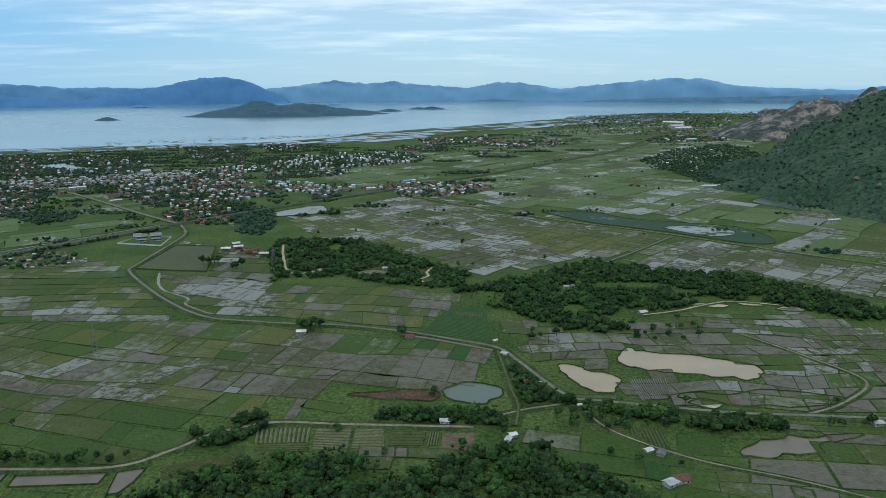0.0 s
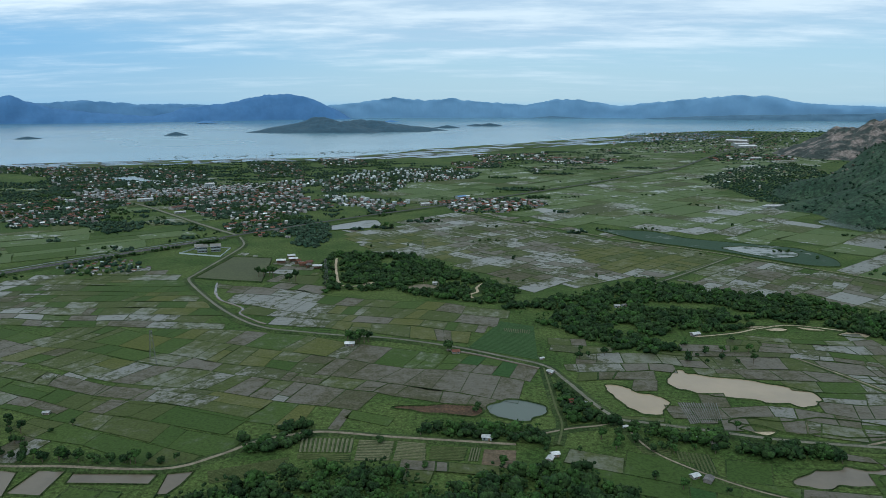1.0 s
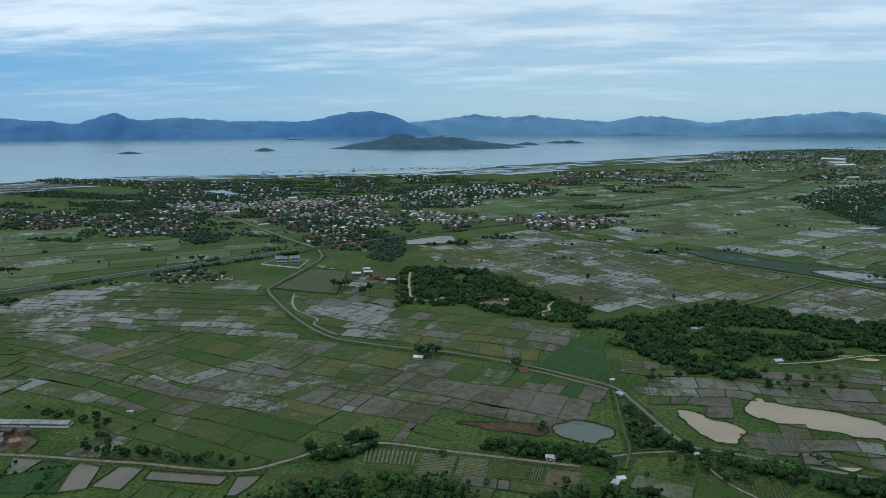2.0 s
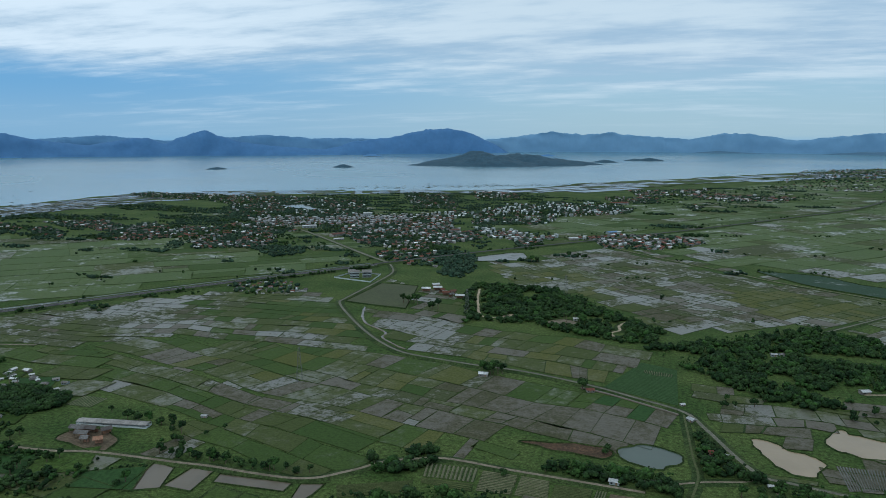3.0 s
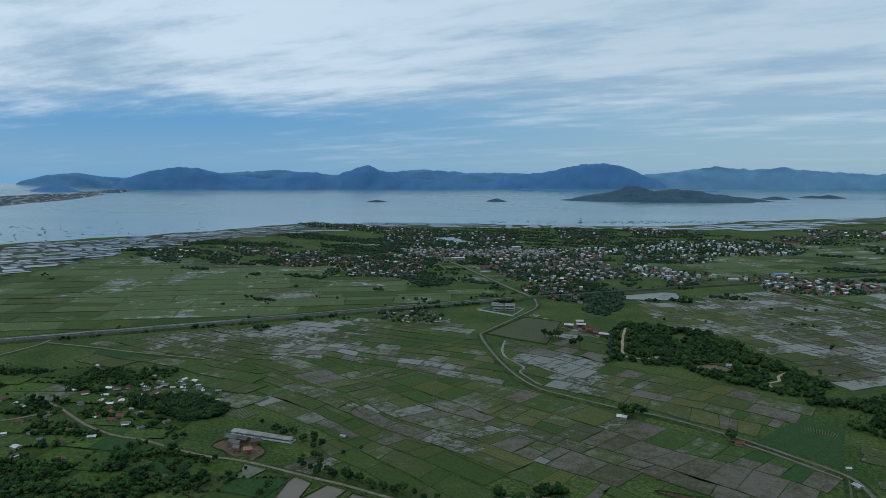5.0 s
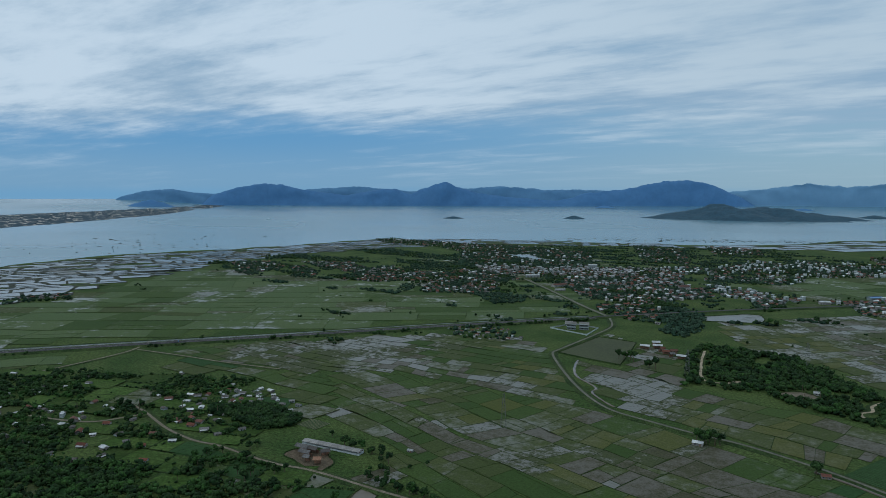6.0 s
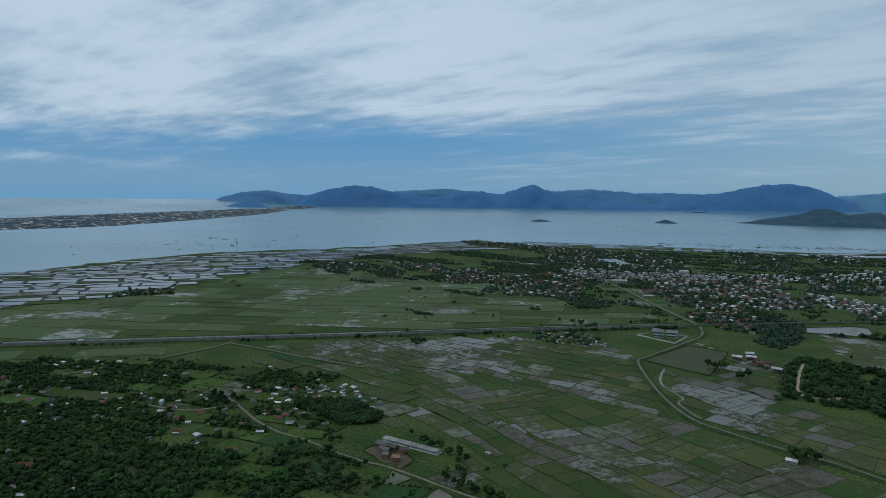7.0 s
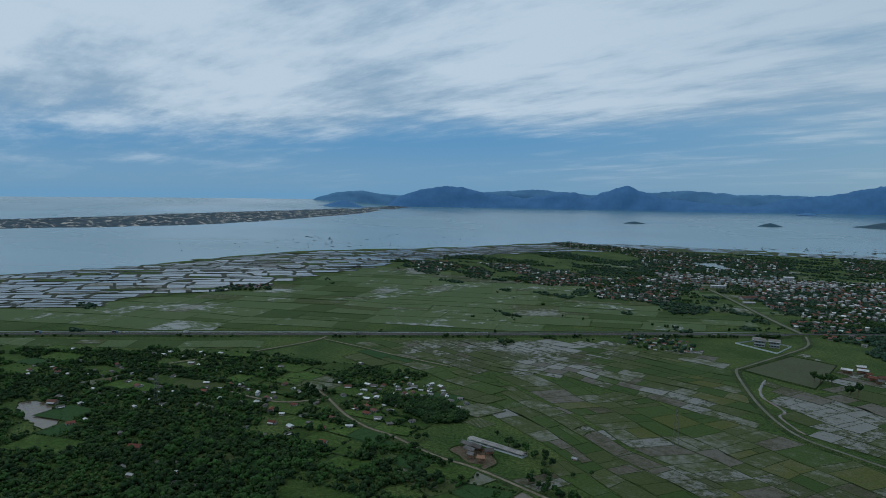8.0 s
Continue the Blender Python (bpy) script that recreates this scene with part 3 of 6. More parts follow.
PONDS = {
    "grey_pond": ([(-36, 272), (-32, 280), (-24, 283), (-12, 278), (-16, 267), (-26, 263)], "pond", "round grey-green pond in a field"),
    "silty_pond": ([(47, 308), (56, 325), (63, 319), (88, 313), (108, 302), (108, 291), (99, 286), (83, 291), (56, 298)], "brown_water", "large pond of pale brown silty water"),
    "silt_pond": ([(17, 300), (24, 303), (32, 295), (41, 290), (37, 275), (26, 277)], "brown_water", "small pond of pale brown silty water"),
    "marsh_pond": ([(70, 225), (81, 232), (92, 234), (103, 235), (118, 236), (116, 232), (102, 230), (96, 222), (84, 222), (75, 220)], "pond_brown", "shallow brown pond with grassy edges"),
    "village_pond": ([(-473, 66), (-468, 76), (-436, 81), (-414, 73), (-421, 67), (-450, 64)], "pond_brown", "brown pond among trees"),
    "roadside_pond": ([(-195, 197), (-193, 213), (-184, 213), (-182, 197)], "pond_brown", "square flooded basin beside a track"),
    "long_pond": ([(-180, 211), (-151, 213), (-151, 206), (-178, 204)], "pond_brown", "long narrow basin beside a track"),
    "end_pond": ([(-146, 213), (-139, 216), (-140, 207), (-141, 201), (-145, 200)], "pond_brown", "small grey basin beside a track"),
    "corner_pond": ([(-207, 190), (-210, 212), (-199, 211), (-195, 195)], "pond_brown", "square grey basin beside a track"),
    "lake": ([(320, 768), (345, 800), (367, 813), (374, 780), (354, 717), (339, 724)], "pond", "shallow bright lake at the foot of the hill"),
    "creek": ([(-700, 1150), (-660, 1180), (-610, 1130), (-560, 1110), (-575, 1090), (-640, 1105)], "pond", "tidal creek between the houses"),
}
WOODS = {
    "hill_wood": [(-171, 546), (-168, 577), (-100, 570), (-39, 490), (-16, 459), (-25, 419), (-69, 443), (-88, 449), (-128, 460), (-148, 446)],
    "east_wood": [(-28, 432), (20, 452), (54, 481), (75, 502), (112, 472), (173, 457), (226, 388), (207, 358), (170, 388), (131, 400), (102, 386), (53, 346), (30, 354), (3, 380)],
    "south_wood": [(-150, 182), (-128, 208), (-96, 220), (-72, 221), (-53, 209), (-28, 226), (-3, 226), (23, 200), (40, 180), (30, 140), (-140, 140)],
    "row_wood": [(-63, 256), (-17, 257), (-10, 243), (-60, 244)],
    "corner_wood": [(-134, 230), (-118, 254), (-102, 254), (-104, 242), (-124, 224)],
    "road_wood": [(-5, 312), (9, 284), (18, 262), (-5, 262), (-6, 289)],
    "lane_wood": [(18, 263), (56, 256), (56, 244), (20, 253)],
    "far_lane_wood": [(58, 250), (95, 247), (94, 237), (57, 241)],
    "plantation": [(-356, 112), (-340, 146), (-322, 166), (-306, 168), (-288, 150), (-262, 120), (-300, 70)],
    }
VILLAGE = [(-640, 60), (-600, 130), (-546, 176), (-510, 225), (-442, 272), (-345, 285), (-297, 246), (-305, 214), (-320, 190), (-290, 150), (-260, 110), (-300, 20), (-420, 10), (-600, -40)]

# ---- roads and tracks ----


def road(name, line, width, mat, label, z=0.45, verge=2.2, rough=0.12):
    r = ribbon(name, line, width, z, M[mat], 0.06, 0.15, rough)
    tagged(r, label, "road", kind="structure")
    b = ribbon("bank_" + name, line, width + 0.8, z - 0.08, M["bund"], z - 0.1, verge, 0.25)
    tagged(b, "grassy bank carrying a road", "embankment", kind="structure")
    return r


road("canal_road", CANAL_ROAD, 1.6, "concrete", "narrow pale concrete lane winding between rice fields", 0.9, 2.6)
road("link_track", LINK_TRACK, 0.6, "olive_row", "thin footpath on a green dike", 0.6, 1.6)
road("south_track", SOUTH_TRACK, 1.3, "dirt", "pale dirt track along the fields", 0.6)
road("village_track", VILLAGE_TRACK, 1.4, "dirt", "pale dirt track into the village", 0.6)
road("farm_track", FARM_TRACK, 1.6, "dirt", "dirt track leading to the highway", 0.6)
road("field_track", FIELD_TRACK, 1.2, "dirt", "thin dirt track across the fields", 0.5)
road("hamlet_track", [(-372, 213), (-380, 190), (-395, 180), (-420, 172)], 1.5, "dirt", "winding dirt lane through the village", 0.6)
road("town_road", TOWN_ROAD, 3.5, "concrete", "straight pale road into the town", 0.8)
road("east_track", EAST_TRACK, 1.2, "concrete", "straight field track on a low dike", 0.6)
road("marsh_dike", MARSH_DIKE, 1.0, "dirt", "long straight dike across the wet plain", 0.7)
road("lane", [(17, 268), (10, 262), (-3, 258), (-20, 250)], 0.8, "dirt", "short dirt path beside a pond", 0.5)
road("yard_lane", [(20, 262), (22, 250), (30, 236), (52, 218), (80, 205), (105, 190)], 0.6, "dirt", "thin path on a green dike", 0.5)
road("wood_lane", [(-163, 556), (-158, 530), (-152, 505), (-145, 480), (-138, 468), (-126, 470)], 1.5, "sand", "pale sandy lane at the edge of a wood", 0.5, 1.0, 0.8)
road("east_lane", [(-41, 482), (-45, 470), (-44, 460), (-49, 452), (-47, 444)], 1.6, "sand", "pale sandy gap in the wood", 0.5)
road("sand_lane", [(78, 375), (88, 378), (104, 384), (118, 392), (140, 400), (165, 392)], 1.0, "sand", "winding sandy track along a wood", 0.5)
road("pit_lane", [(108, 252), (128, 262), (150, 283), (140, 310), (120, 345)], 1.0, "dirt", "winding pale track between ponds and plots", 0.5)


tagged(ribbon("stream", STREAM, 0.5, 0.46, M["pond_brown"], 0.3, 0.6, 0.8), "narrow winding stream through the fields", "stream", kind="structure")
tagged(ribbon("canal", [(-58, 344.5), (-45, 340), (-32, 333.5), (-11, 322)], 0.7, 0.62, M["pond_brown"], 0.4, 0.5, 0.1), "narrow irrigation canal beside the lane", "canal", kind="structure")


def offset_line(line, d):
    c = rounded(line, 4)
    t = np.gradient(c, axis=0)
    t /= np.linalg.norm(t, axis=1)[:, None]
    return [tuple(p + d * np.array((-q[1], q[0]))) for p, q in zip(c, t)]


MIDDLE = offset_line(HIGHWAY, -4.0)
tagged(ribbon("bank_highway", MIDDLE, 9.5, 1.25, M["bund"], 1.3, 3.5, 0.1), "grassy highway embankment", "embankment", kind="structure")
for d in (-2.1, 2.1):
    tagged(ribbon("highway", offset_line(MIDDLE, d), 3.4, 1.42, M["asphalt"], 0.12, 0.1), "dark grey asphalt carriageway of a straight highway", "road", kind="structure")
    for e in (-1.55, 1.55):
        tagged(ribbon("edge_line", offset_line(MIDDLE, d + e), 0.12, 1.432, M["paint"], 0.01, 0.02), "white painted edge line", "road marking", kind="structure")
tagged(ribbon("service_canal", offset_line(HIGHWAY, 10), 1.6, 0.35, M["pond"], 0.1, 0.4), "straight water channel beside the highway", "canal", kind="structure")
tagged(ribbon("bank_canal", offset_line(HIGHWAY, 13), 1.4, 0.7, M["bund"], 0.7, 1.6, 0.2), "green canal dike", "embankment", kind="structure")


road("railway_line", RAILWAY, 5.0, "asphalt", "straight dark road on a low bank across the plain", 1.5, 3.5, 0.05)


def guard_rail(line, z, a, b):
    """Steel rail on posts along a stretch of the highway."""
    c = rounded(offset_line(line, 0), 3)
    c = c[(c[:, 1] > a) & (c[:, 1] < b)]
    rail = new("guard_rail")
    bm = bmesh.new()
    for p, q in zip(c[:-1], c[1:]):
        d = q - p
        put_box(bm, (np.linalg.norm(d), 0.08, 0.3), ((p[0] + q[0]) / 2, (p[1] + q[1]) / 2, z + 0.55), math.atan2(d[1], d[0]))
    part("rail", bm, M["roof_white"], rail)
    n = 0
    for p, q in zip(c[:-1], c[1:]):
        for s in np.arange(0, 1, 0.34):
            if n < 60:
                bm = bmesh.new()
                put_box(bm, (0.14, 0.14, 0.7), (*(p + (q - p) * s), z + 0.32))
                part("post", bm, M["steel"], rail)
                n += 1
    return tagged(rail, "pale steel guard rail on posts along the highway", "guard rail")


guard_rail(offset_line(HIGHWAY, 0.4), 1.22, 150, 420)

# ---- ponds ----
for key, (pts, mt, text) in PONDS.items():
    outline = [tuple(p) for p in wobble(rounded(pts, 8, True), 2.6, 5.5)] if key not in ("roadside_pond", "corner_pond", "long_pond", "end_pond") else [tuple(p) for p in wobble(np.array(pts, dtype=float), 2.0, 8.0)]
    tagged(sheet(key, outline, 0.12, M[mt], 0.8 if key not in ("lake", "creek") else 6.0, M["bund"]), text, "pond", kind="structure")
for name, pts, mt, text in (
        ("red_field", [(-74, 274), (-42, 277), (-41, 267), (-50, 268), (-60, 269), (-69, 271)], "earth", "patch of bare reddish earth"),
        ("sand_pit", [(134, 398), (141, 403), (148, 399), (156, 393), (148, 391), (141, 395)], "sand", "patch of bare pale sand"),
        ("sand_spill", [(112, 392), (118, 397), (128, 396), (134, 391), (124, 389)], "sand", "spill of pale sand beside a wood"),
        ("sand_heap", [(160, 386), (168, 391), (178, 386), (170, 381)], "sand", "spill of pale sand beside a wood"),
        ("gravel_bank", [(64, 262), (70, 265), (78, 262), (72, 258)], "sand", "small pale sand bank beside a pond"),
        ("sand_patch", [(-128, 470), (-122, 482), (-112, 477), (-116, 468)], "sand", "bare sandy clearing in a wood"),
        ("mud_bank", [(62, 268), (76, 263), (92, 260), (112, 259), (130, 265), (118, 272), (100, 274), (84, 269), (72, 273)], "sand_wet", "bare wet sandy bank beside a pond"),
        ("farm_yard", [(-263, 217), (-263, 227), (-251, 231), (-241, 226), (-237, 213), (-252, 214)], "earth_pale", "bare reddish farm yard"),
        ("clay_patch", [(-284, 196), (-278, 203), (-273, 200), (-277, 193)], "earth_pale", "bare orange clay patch"),
        ("clearing", [(-95, 470), (-80, 478), (-70, 466), (-86, 460)], "sand_wet", "bare earth clearing in a wood"),
        ("marsh", [(72, 706), (100, 706), (130, 696), (150, 668), (188, 648), (232, 630), (248, 590), (240, 556), (212, 562), (194, 578), (156, 614), (112, 646)], "reeds", "dark green reed marsh in the plain"),
        ("marsh_water", [(170, 622), (186, 630), (204, 628), (222, 616), (228, 602), (216, 588), (200, 584), (184, 600)], "shallows", "open shallow water in a reed marsh"),
        ("dark_field", [(-250, 553), (-234, 553), (-217, 551), (-209, 514), (-200, 474), (-226, 477), (-252, 482), (-251, 516)], "seedbed", "large dark olive field beside the lane"),
        # a wet rice field under standing water, south of the highway
        ("bare_pond_bed", [(-208, 697), (-190, 726), (-168, 748), (-158, 742), (-152, 706), (-172, 694), (-196, 684)], "flood", "bright flooded field beside the highway")):
    tagged(sheet(name, [tuple(p) for p in (wobble(np.array(pts, dtype=float), 1.0, 20.0) if name == "dark_field" else wobble(rounded(pts, 5, True), 2.5, 9.0))], 0.60 if name == "marsh_water" else 0.56 if name in ("marsh", "bare_pond_bed", "dark_field") else 0.163, M[mt], 1.0, M["bund"]), text, "ground patch", kind="structure")

# ---- districts of the town: outline, spacing of houses, share built on, share of tall houses, spacing and share of trees ----
DISTRICTS, BELTS, GROVES = [], [], []


def district(outline, house_gap, built, tall, tree_gap, wooded):
    DISTRICTS.append((outline, house_gap, built, tall, tree_gap, wooded))


def belt(outline, gap, share):
    BELTS.append((outline, gap, share))


def grove(x, y, along, across):
    GROVES.append((x, y, along, across))


district([(-679, 832), (-622, 834), (-600, 905), (-540, 880), (-476, 850), (-501, 823), (-468, 745), (-457, 701), (-517, 664), (-548, 685), (-564, 740), (-604, 735)], 7.5, 0.62, 0.06, 4.1, 0.84)
district([(-631, 936), (-593, 976), (-504, 977), (-472, 1015), (-410, 1057), (-382, 978), (-437, 934), (-477, 904), (-550, 869)], 7.5, 0.85, 0.45, 4.5, 0.41)
district([(-442, 925), (-342, 848), (-302, 810), (-245, 699), (-230, 640), (-262, 648), (-291, 665), (-320, 702), (-301, 739), (-359, 758), (-430, 844)], 7.0, 0.66, 0.07, 4.0, 0.84)
district([(-490, 1034), (-407, 1049), (-329, 1046), (-274, 886), (-255, 912), (-229, 838), (-259, 778), (-296, 782), (-345, 836), (-436, 913)], 7.5, 0.72, 0.18, 4.1, 0.74)
district([(-399, 1053), (-350, 1146), (-309, 1106), (-296, 1262), (-207, 1369), (-110, 1337), (-58, 1282), (-64, 1185), (-172, 1108), (-249, 1086), (-322, 1049)], 8.5, 0.62, 0.30, 5.0, 0.61)
district([(-293, 1044), (-172, 1108), (-168, 1018), (-227, 981), (-276, 976)], 8.5, 0.45, 0.10, 4.5, 0.81)
district([(-270, 938), (-230, 922), (-153, 916), (-139, 873), (-167, 823), (-223, 856)], 7.0, 0.70, 0.35, 4.5, 0.34)
district([(-187, 824), (-163, 863), (-146, 794), (-166, 765)], 8.0, 0.45, 0.05, 3.8, 0.94)
district([(-112, 883), (-75, 929), (-20, 951), (19, 914), (43, 885), (-2, 824), (-68, 803)], 7.0, 0.70, 0.16, 4.3, 0.54)
district([(-742, 1073), (-790, 1316), (-664, 1307), (-558, 1267), (-482, 1037), (-593, 976), (-678, 960)], 10.0, 0.40, 0.06, 5.0, 0.84)
district([(-892, 816), (-821, 852), (-740, 808), (-750, 857), (-679, 825), (-603, 736), (-614, 710), (-657, 688), (-706, 743), (-771, 775), (-835, 778)], 7.5, 0.62, 0.06, 4.1, 0.74)
district([(-986, 741), (-935, 784), (-859, 741), (-831, 688), (-845, 642)], 9.0, 0.40, 0.03, 4.5, 0.81)
district([(-857, 748), (-845, 767), (-758, 722), (-732, 691), (-769, 677)], 8.5, 0.30, 0.03, 4.1, 0.81)
district([(-726, 723), (-703, 756), (-637, 701), (-663, 691), (-692, 690)], 8.0, 0.45, 0.03, 4.1, 0.81)
district([(-1148, 1286), (-1134, 1330), (-978, 1315), (-797, 1320), (-723, 1200), (-723, 1080), (-875, 1192), (-1046, 1211)], 11.0, 0.36, 0.05, 5.9, 0.68)
district([(-551, 1445), (-450, 1454), (-358, 1183), (-425, 1156)], 10.0, 0.36, 0.06, 5.4, 0.74)
district([(-432, 1560), (-339, 1575), (-291, 1429), (-372, 1396)], 10.0, 0.40, 0.06, 5.4, 0.74)
district([(-122, 1526), (-10, 1515), (-21, 1384), (-103, 1387)], 10.5, 0.45, 0.08, 5.9, 0.61)
district([(-84, 1724), (106, 1821), (82, 1624), (-54, 1525)], 12.0, 0.34, 0.06, 6.8, 0.61)
district([(49, 1658), (265, 1626), (250, 1541), (113, 1473), (55, 1541)], 11.0, 0.45, 0.08, 6.3, 0.54)
district([(22, 1335), (48, 1389), (58, 1360), (50, 1286)], 9.0, 0.45, 0.05, 5.4, 0.81)
district([(467, 1686), (573, 1841), (696, 1778), (657, 1648), (450, 1585)], 13.0, 0.35, 0.10, 7.7, 0.68)
district([(248, 1959), (535, 3000), (922, 3300), (1251, 3076), (751, 1839), (528, 1842), (306, 1845)], 30.0, 0.30, 0.10, 15.3, 0.57)
district([(316, 1208), (449, 1427), (623, 1567), (560, 1180), (440, 948), (351, 893), (317, 921), (324, 1082)], 15.0, 0.12, 0.03, 5.9, 0.68)
district([(-869, 356), (-840, 406), (-800, 380), (-830, 320)], 8.0, 0.30, 0.03, 4.5, 0.68)
# tree belts with hardly a house in them
belt([(-744, 916), (-678, 960), (-482, 1037), (-469, 1008), (-618, 916), (-629, 845), (-679, 839)], 4.8, 0.72)
belt([(-476, 694), (-448, 724), (-410, 710), (-392, 666), (-408, 637)], 4.0, 0.85)
belt([(-261, 754), (-205, 714), (-189, 645), (-192, 590), (-212, 602), (-232, 660)], 3.4, 0.92)
belt([(-325, 801), (-270, 792), (-207, 721), (-258, 742)], 4.2, 0.75)
belt([(-1020, 842), (-986, 913), (-931, 860), (-977, 816)], 5.0, 0.75)
belt([(-906, 870), (-858, 925), (-816, 871), (-871, 841)], 5.0, 0.70)
belt([(-985, 1033), (-939, 1100), (-729, 1035), (-698, 989), (-904, 997)], 5.0, 0.72)
# groves standing alone in the fields: middle, half length, half depth
grove(-740, 620, 24, 9)
grove(-710, 683, 16, 7)
grove(-633, 620, 9, 6)
grove(-570, 640, 34, 8)
grove(-504, 501, 13, 5)
grove(-410, 453, 9, 5)
grove(-424, 412, 9, 6)
grove(-441, 609, 7, 5)
grove(-364, 706, 14, 6)
grove(-355, 573, 10, 6)
grove(-326, 632, 8, 6)
grove(-297, 610, 9, 5)
grove(78, 1278, 38, 14)
grove(-16, 1204, 24, 12)
grove(164, 1381, 34, 10)
grove(258, 1408, 34, 10)
grove(140, 1854, 44, 14)
grove(293, 1825, 30, 20)
grove(6, 1039, 38, 14)
grove(26, 947, 18, 10)
grove(-108, 744, 20, 6)
grove(-146, 701, 12, 6)
grove(-169, 689, 8, 4)
grove(51, 692, 10, 8)
grove(48, 823, 9, 6)
grove(268, 527, 10, 8)
grove(-800, 176, 20, 9)
grove(-663, 138, 16, 6)
grove(-940, 60, 20, 8)


def in_town(p):
    got = np.zeros(len(p), dtype=bool)
    for row in DISTRICTS + BELTS:
        if row[1] < 14:
            got |= inside(p, row[0])
    return got


# ---- rice plots with their bunds ----
RNG = np.random.default_rng(7)
KINDS = ["green", "olive", "mud", "flood", "lush", "fish", "pale", "patchy", "silver", "yellow"]
FIELD_MATS = [M["bund"], M["green"], M["olive"], M["mud"], M["flood"], M["lush"], M["fish_pond"], M["pale"], M["patchy"], M["silver"], M["yellow"], M["dike"], M["ground"]]


def field(poly, angle, depth, length, weights, bend=5.0, bund=0.55, wet_size=80.0, shift=1.0, dike=False):
    """Plots in rows inside a polygon: returns quads (n x 4 x 2) and kinds. The rows run at an angle and bend with the land."""
    q = np.array(poly, dtype=float)
    c, s = math.cos(radians(angle)), math.sin(radians(angle))
    turn = np.array(((c, s), (-s, c)))
    loc = q @ turn.T
    (u0, v0), (u1, v1) = loc.min(0) - length, loc.max(0) + length
    quads = []
    v = v0
    while v < v1:
        d = depth * RNG.uniform(0.65, 1.45)
        u = u0 - RNG.uniform(0, length)
        lean = RNG.uniform(-0.15, 0.15) * d
        while u < u1:
            w = length * RNG.choice((0.45, 0.7, 1.0, 1.3, 1.9), p=(0.12, 0.25, 0.33, 0.2, 0.1)) * RNG.uniform(0.8, 1.2)
            quads.append(((u, v), (u + w, v), (u + w + lean, v + d), (u + lean, v + d)))
            if RNG.random() < 0.16:
                a, b, e, f = quads.pop()
                k = RNG.uniform(0.35, 0.65)
                m0, m1 = (a[0] + (f[0] - a[0]) * k, a[1] + d * k), (b[0] + (e[0] - b[0]) * k, b[1] + d * k)
                quads += [(a, b, m1, m0), (m0, m1, e, f)]
            u += w
        v += d
    quads = np.array(quads) @ turn
    mid = quads.mean(1)
    ok = inside(mid, poly) & ~in_town(mid) & ~inside(mid, VILLAGE)
    for line, w in ROADS:
        ok &= line_gap(mid, line) > (1.6 + depth * 0.30 if w < 15 else 15.0 + depth * 0.4)
    for pts, _, _ in PONDS.values():
        ok &= ~inside(mid, pts) & (line_gap(mid, list(pts) + [pts[0]]) > depth * 0.45)
    for pts in list(WOODS.values()) + SPECIAL:
        ok &= ~inside(mid, pts) & (line_gap(mid, list(pts) + [pts[0]]) > depth * 0.42)
    quads, mid = quads[ok], mid[ok]
    shape = quads.shape
    flat = quads.reshape(-1, 2)
    flat = wobble(flat, bend, 55.0, 2.0)
    flat = wobble(flat, min(bend * 0.30, 2.4), 12.0, 5.0)
    quads = flat.reshape(shape)
    zone = np.zeros(len(mid), dtype=int)
    for k, (outline, _) in enumerate(ZONES):
        zone[inside(mid, outline)] = k + 1
    kinds = []
    for (x, y), z in zip(mid, zone):
        share = ZONES[z - 1][1] if z and not dike else weights
        names = list(share)
        wet = noise.fractal((x / wet_size, y / wet_size, 3.3), 0.9, 2.0, 3) * shift
        w = np.array([share[n] * math.exp(3.2 * wet * {"flood": 1.0, "mud": 0.7, "fish": 0, "pale": 0.2, "patchy": 0.1, "silver": 0.8, "yellow": -0.5, "olive": -0.3, "green": -0.8, "lush": -1.0}[n]) for n in names])
        kinds.append(KINDS.index(names[RNG.choice(len(names), p=w / w.sum())]))
    return quads, kinds, bund, dike


SPECIAL = [[(-47, 348), (-29, 398), (-8, 389), (-4, 347), (-11, 332)], [(-110, 246), (-24, 246), (-24, 229), (-110, 226)], [(-140, 226), (-104, 232), (-104, 216), (-132, 206)],
           [(72, 706), (130, 698), (190, 650), (234, 632), (250, 590), (240, 552), (206, 560), (112, 644)], [(-252, 555), (-216, 553), (-199, 474), (-254, 480)], [(-74, 274), (-42, 277), (-41, 267), (-60, 267)], [(-300, 203), (-300, 240), (-228, 246), (-232, 210)],
           [(-203, 713), (-168, 755), (-124, 806), (-120, 790), (-158, 690)], [(33, 244), (47, 242), (46, 226), (32, 228)], [(20, 247), (33, 244), (31, 235), (21, 238)]]
NEAR = dict(green=1.2, olive=3.2, mud=0.7, silver=0.5, yellow=0.5)
WET = dict(green=0.3, olive=1.3, mud=0.6, silver=3.0)
# far shares lean on pale patchy plots in place of haze
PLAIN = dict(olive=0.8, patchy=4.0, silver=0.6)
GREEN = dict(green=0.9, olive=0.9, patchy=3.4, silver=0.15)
# stretches of one crop or one wetness
ZONES = []


def zone(outline, shares):
    ZONES.append((outline, shares))


zone([(-246, 316), (-179, 311), (-133, 310), (-113, 336), (-78, 336), (-59, 320), (-9, 319), (-11, 283), (-71, 275), (-116, 273), (-178, 279), (-240, 296)], dict(mud=2.2, silver=0.6, olive=1.3))
zone([(-58, 322), (-10, 321), (-11, 284), (-70, 277), (-80, 300)], dict(mud=4.0, olive=0.5))
zone([(-240, 316), (-150, 312), (-160, 272), (-240, 290)], dict(silver=1.8, mud=2.0, olive=0.7))
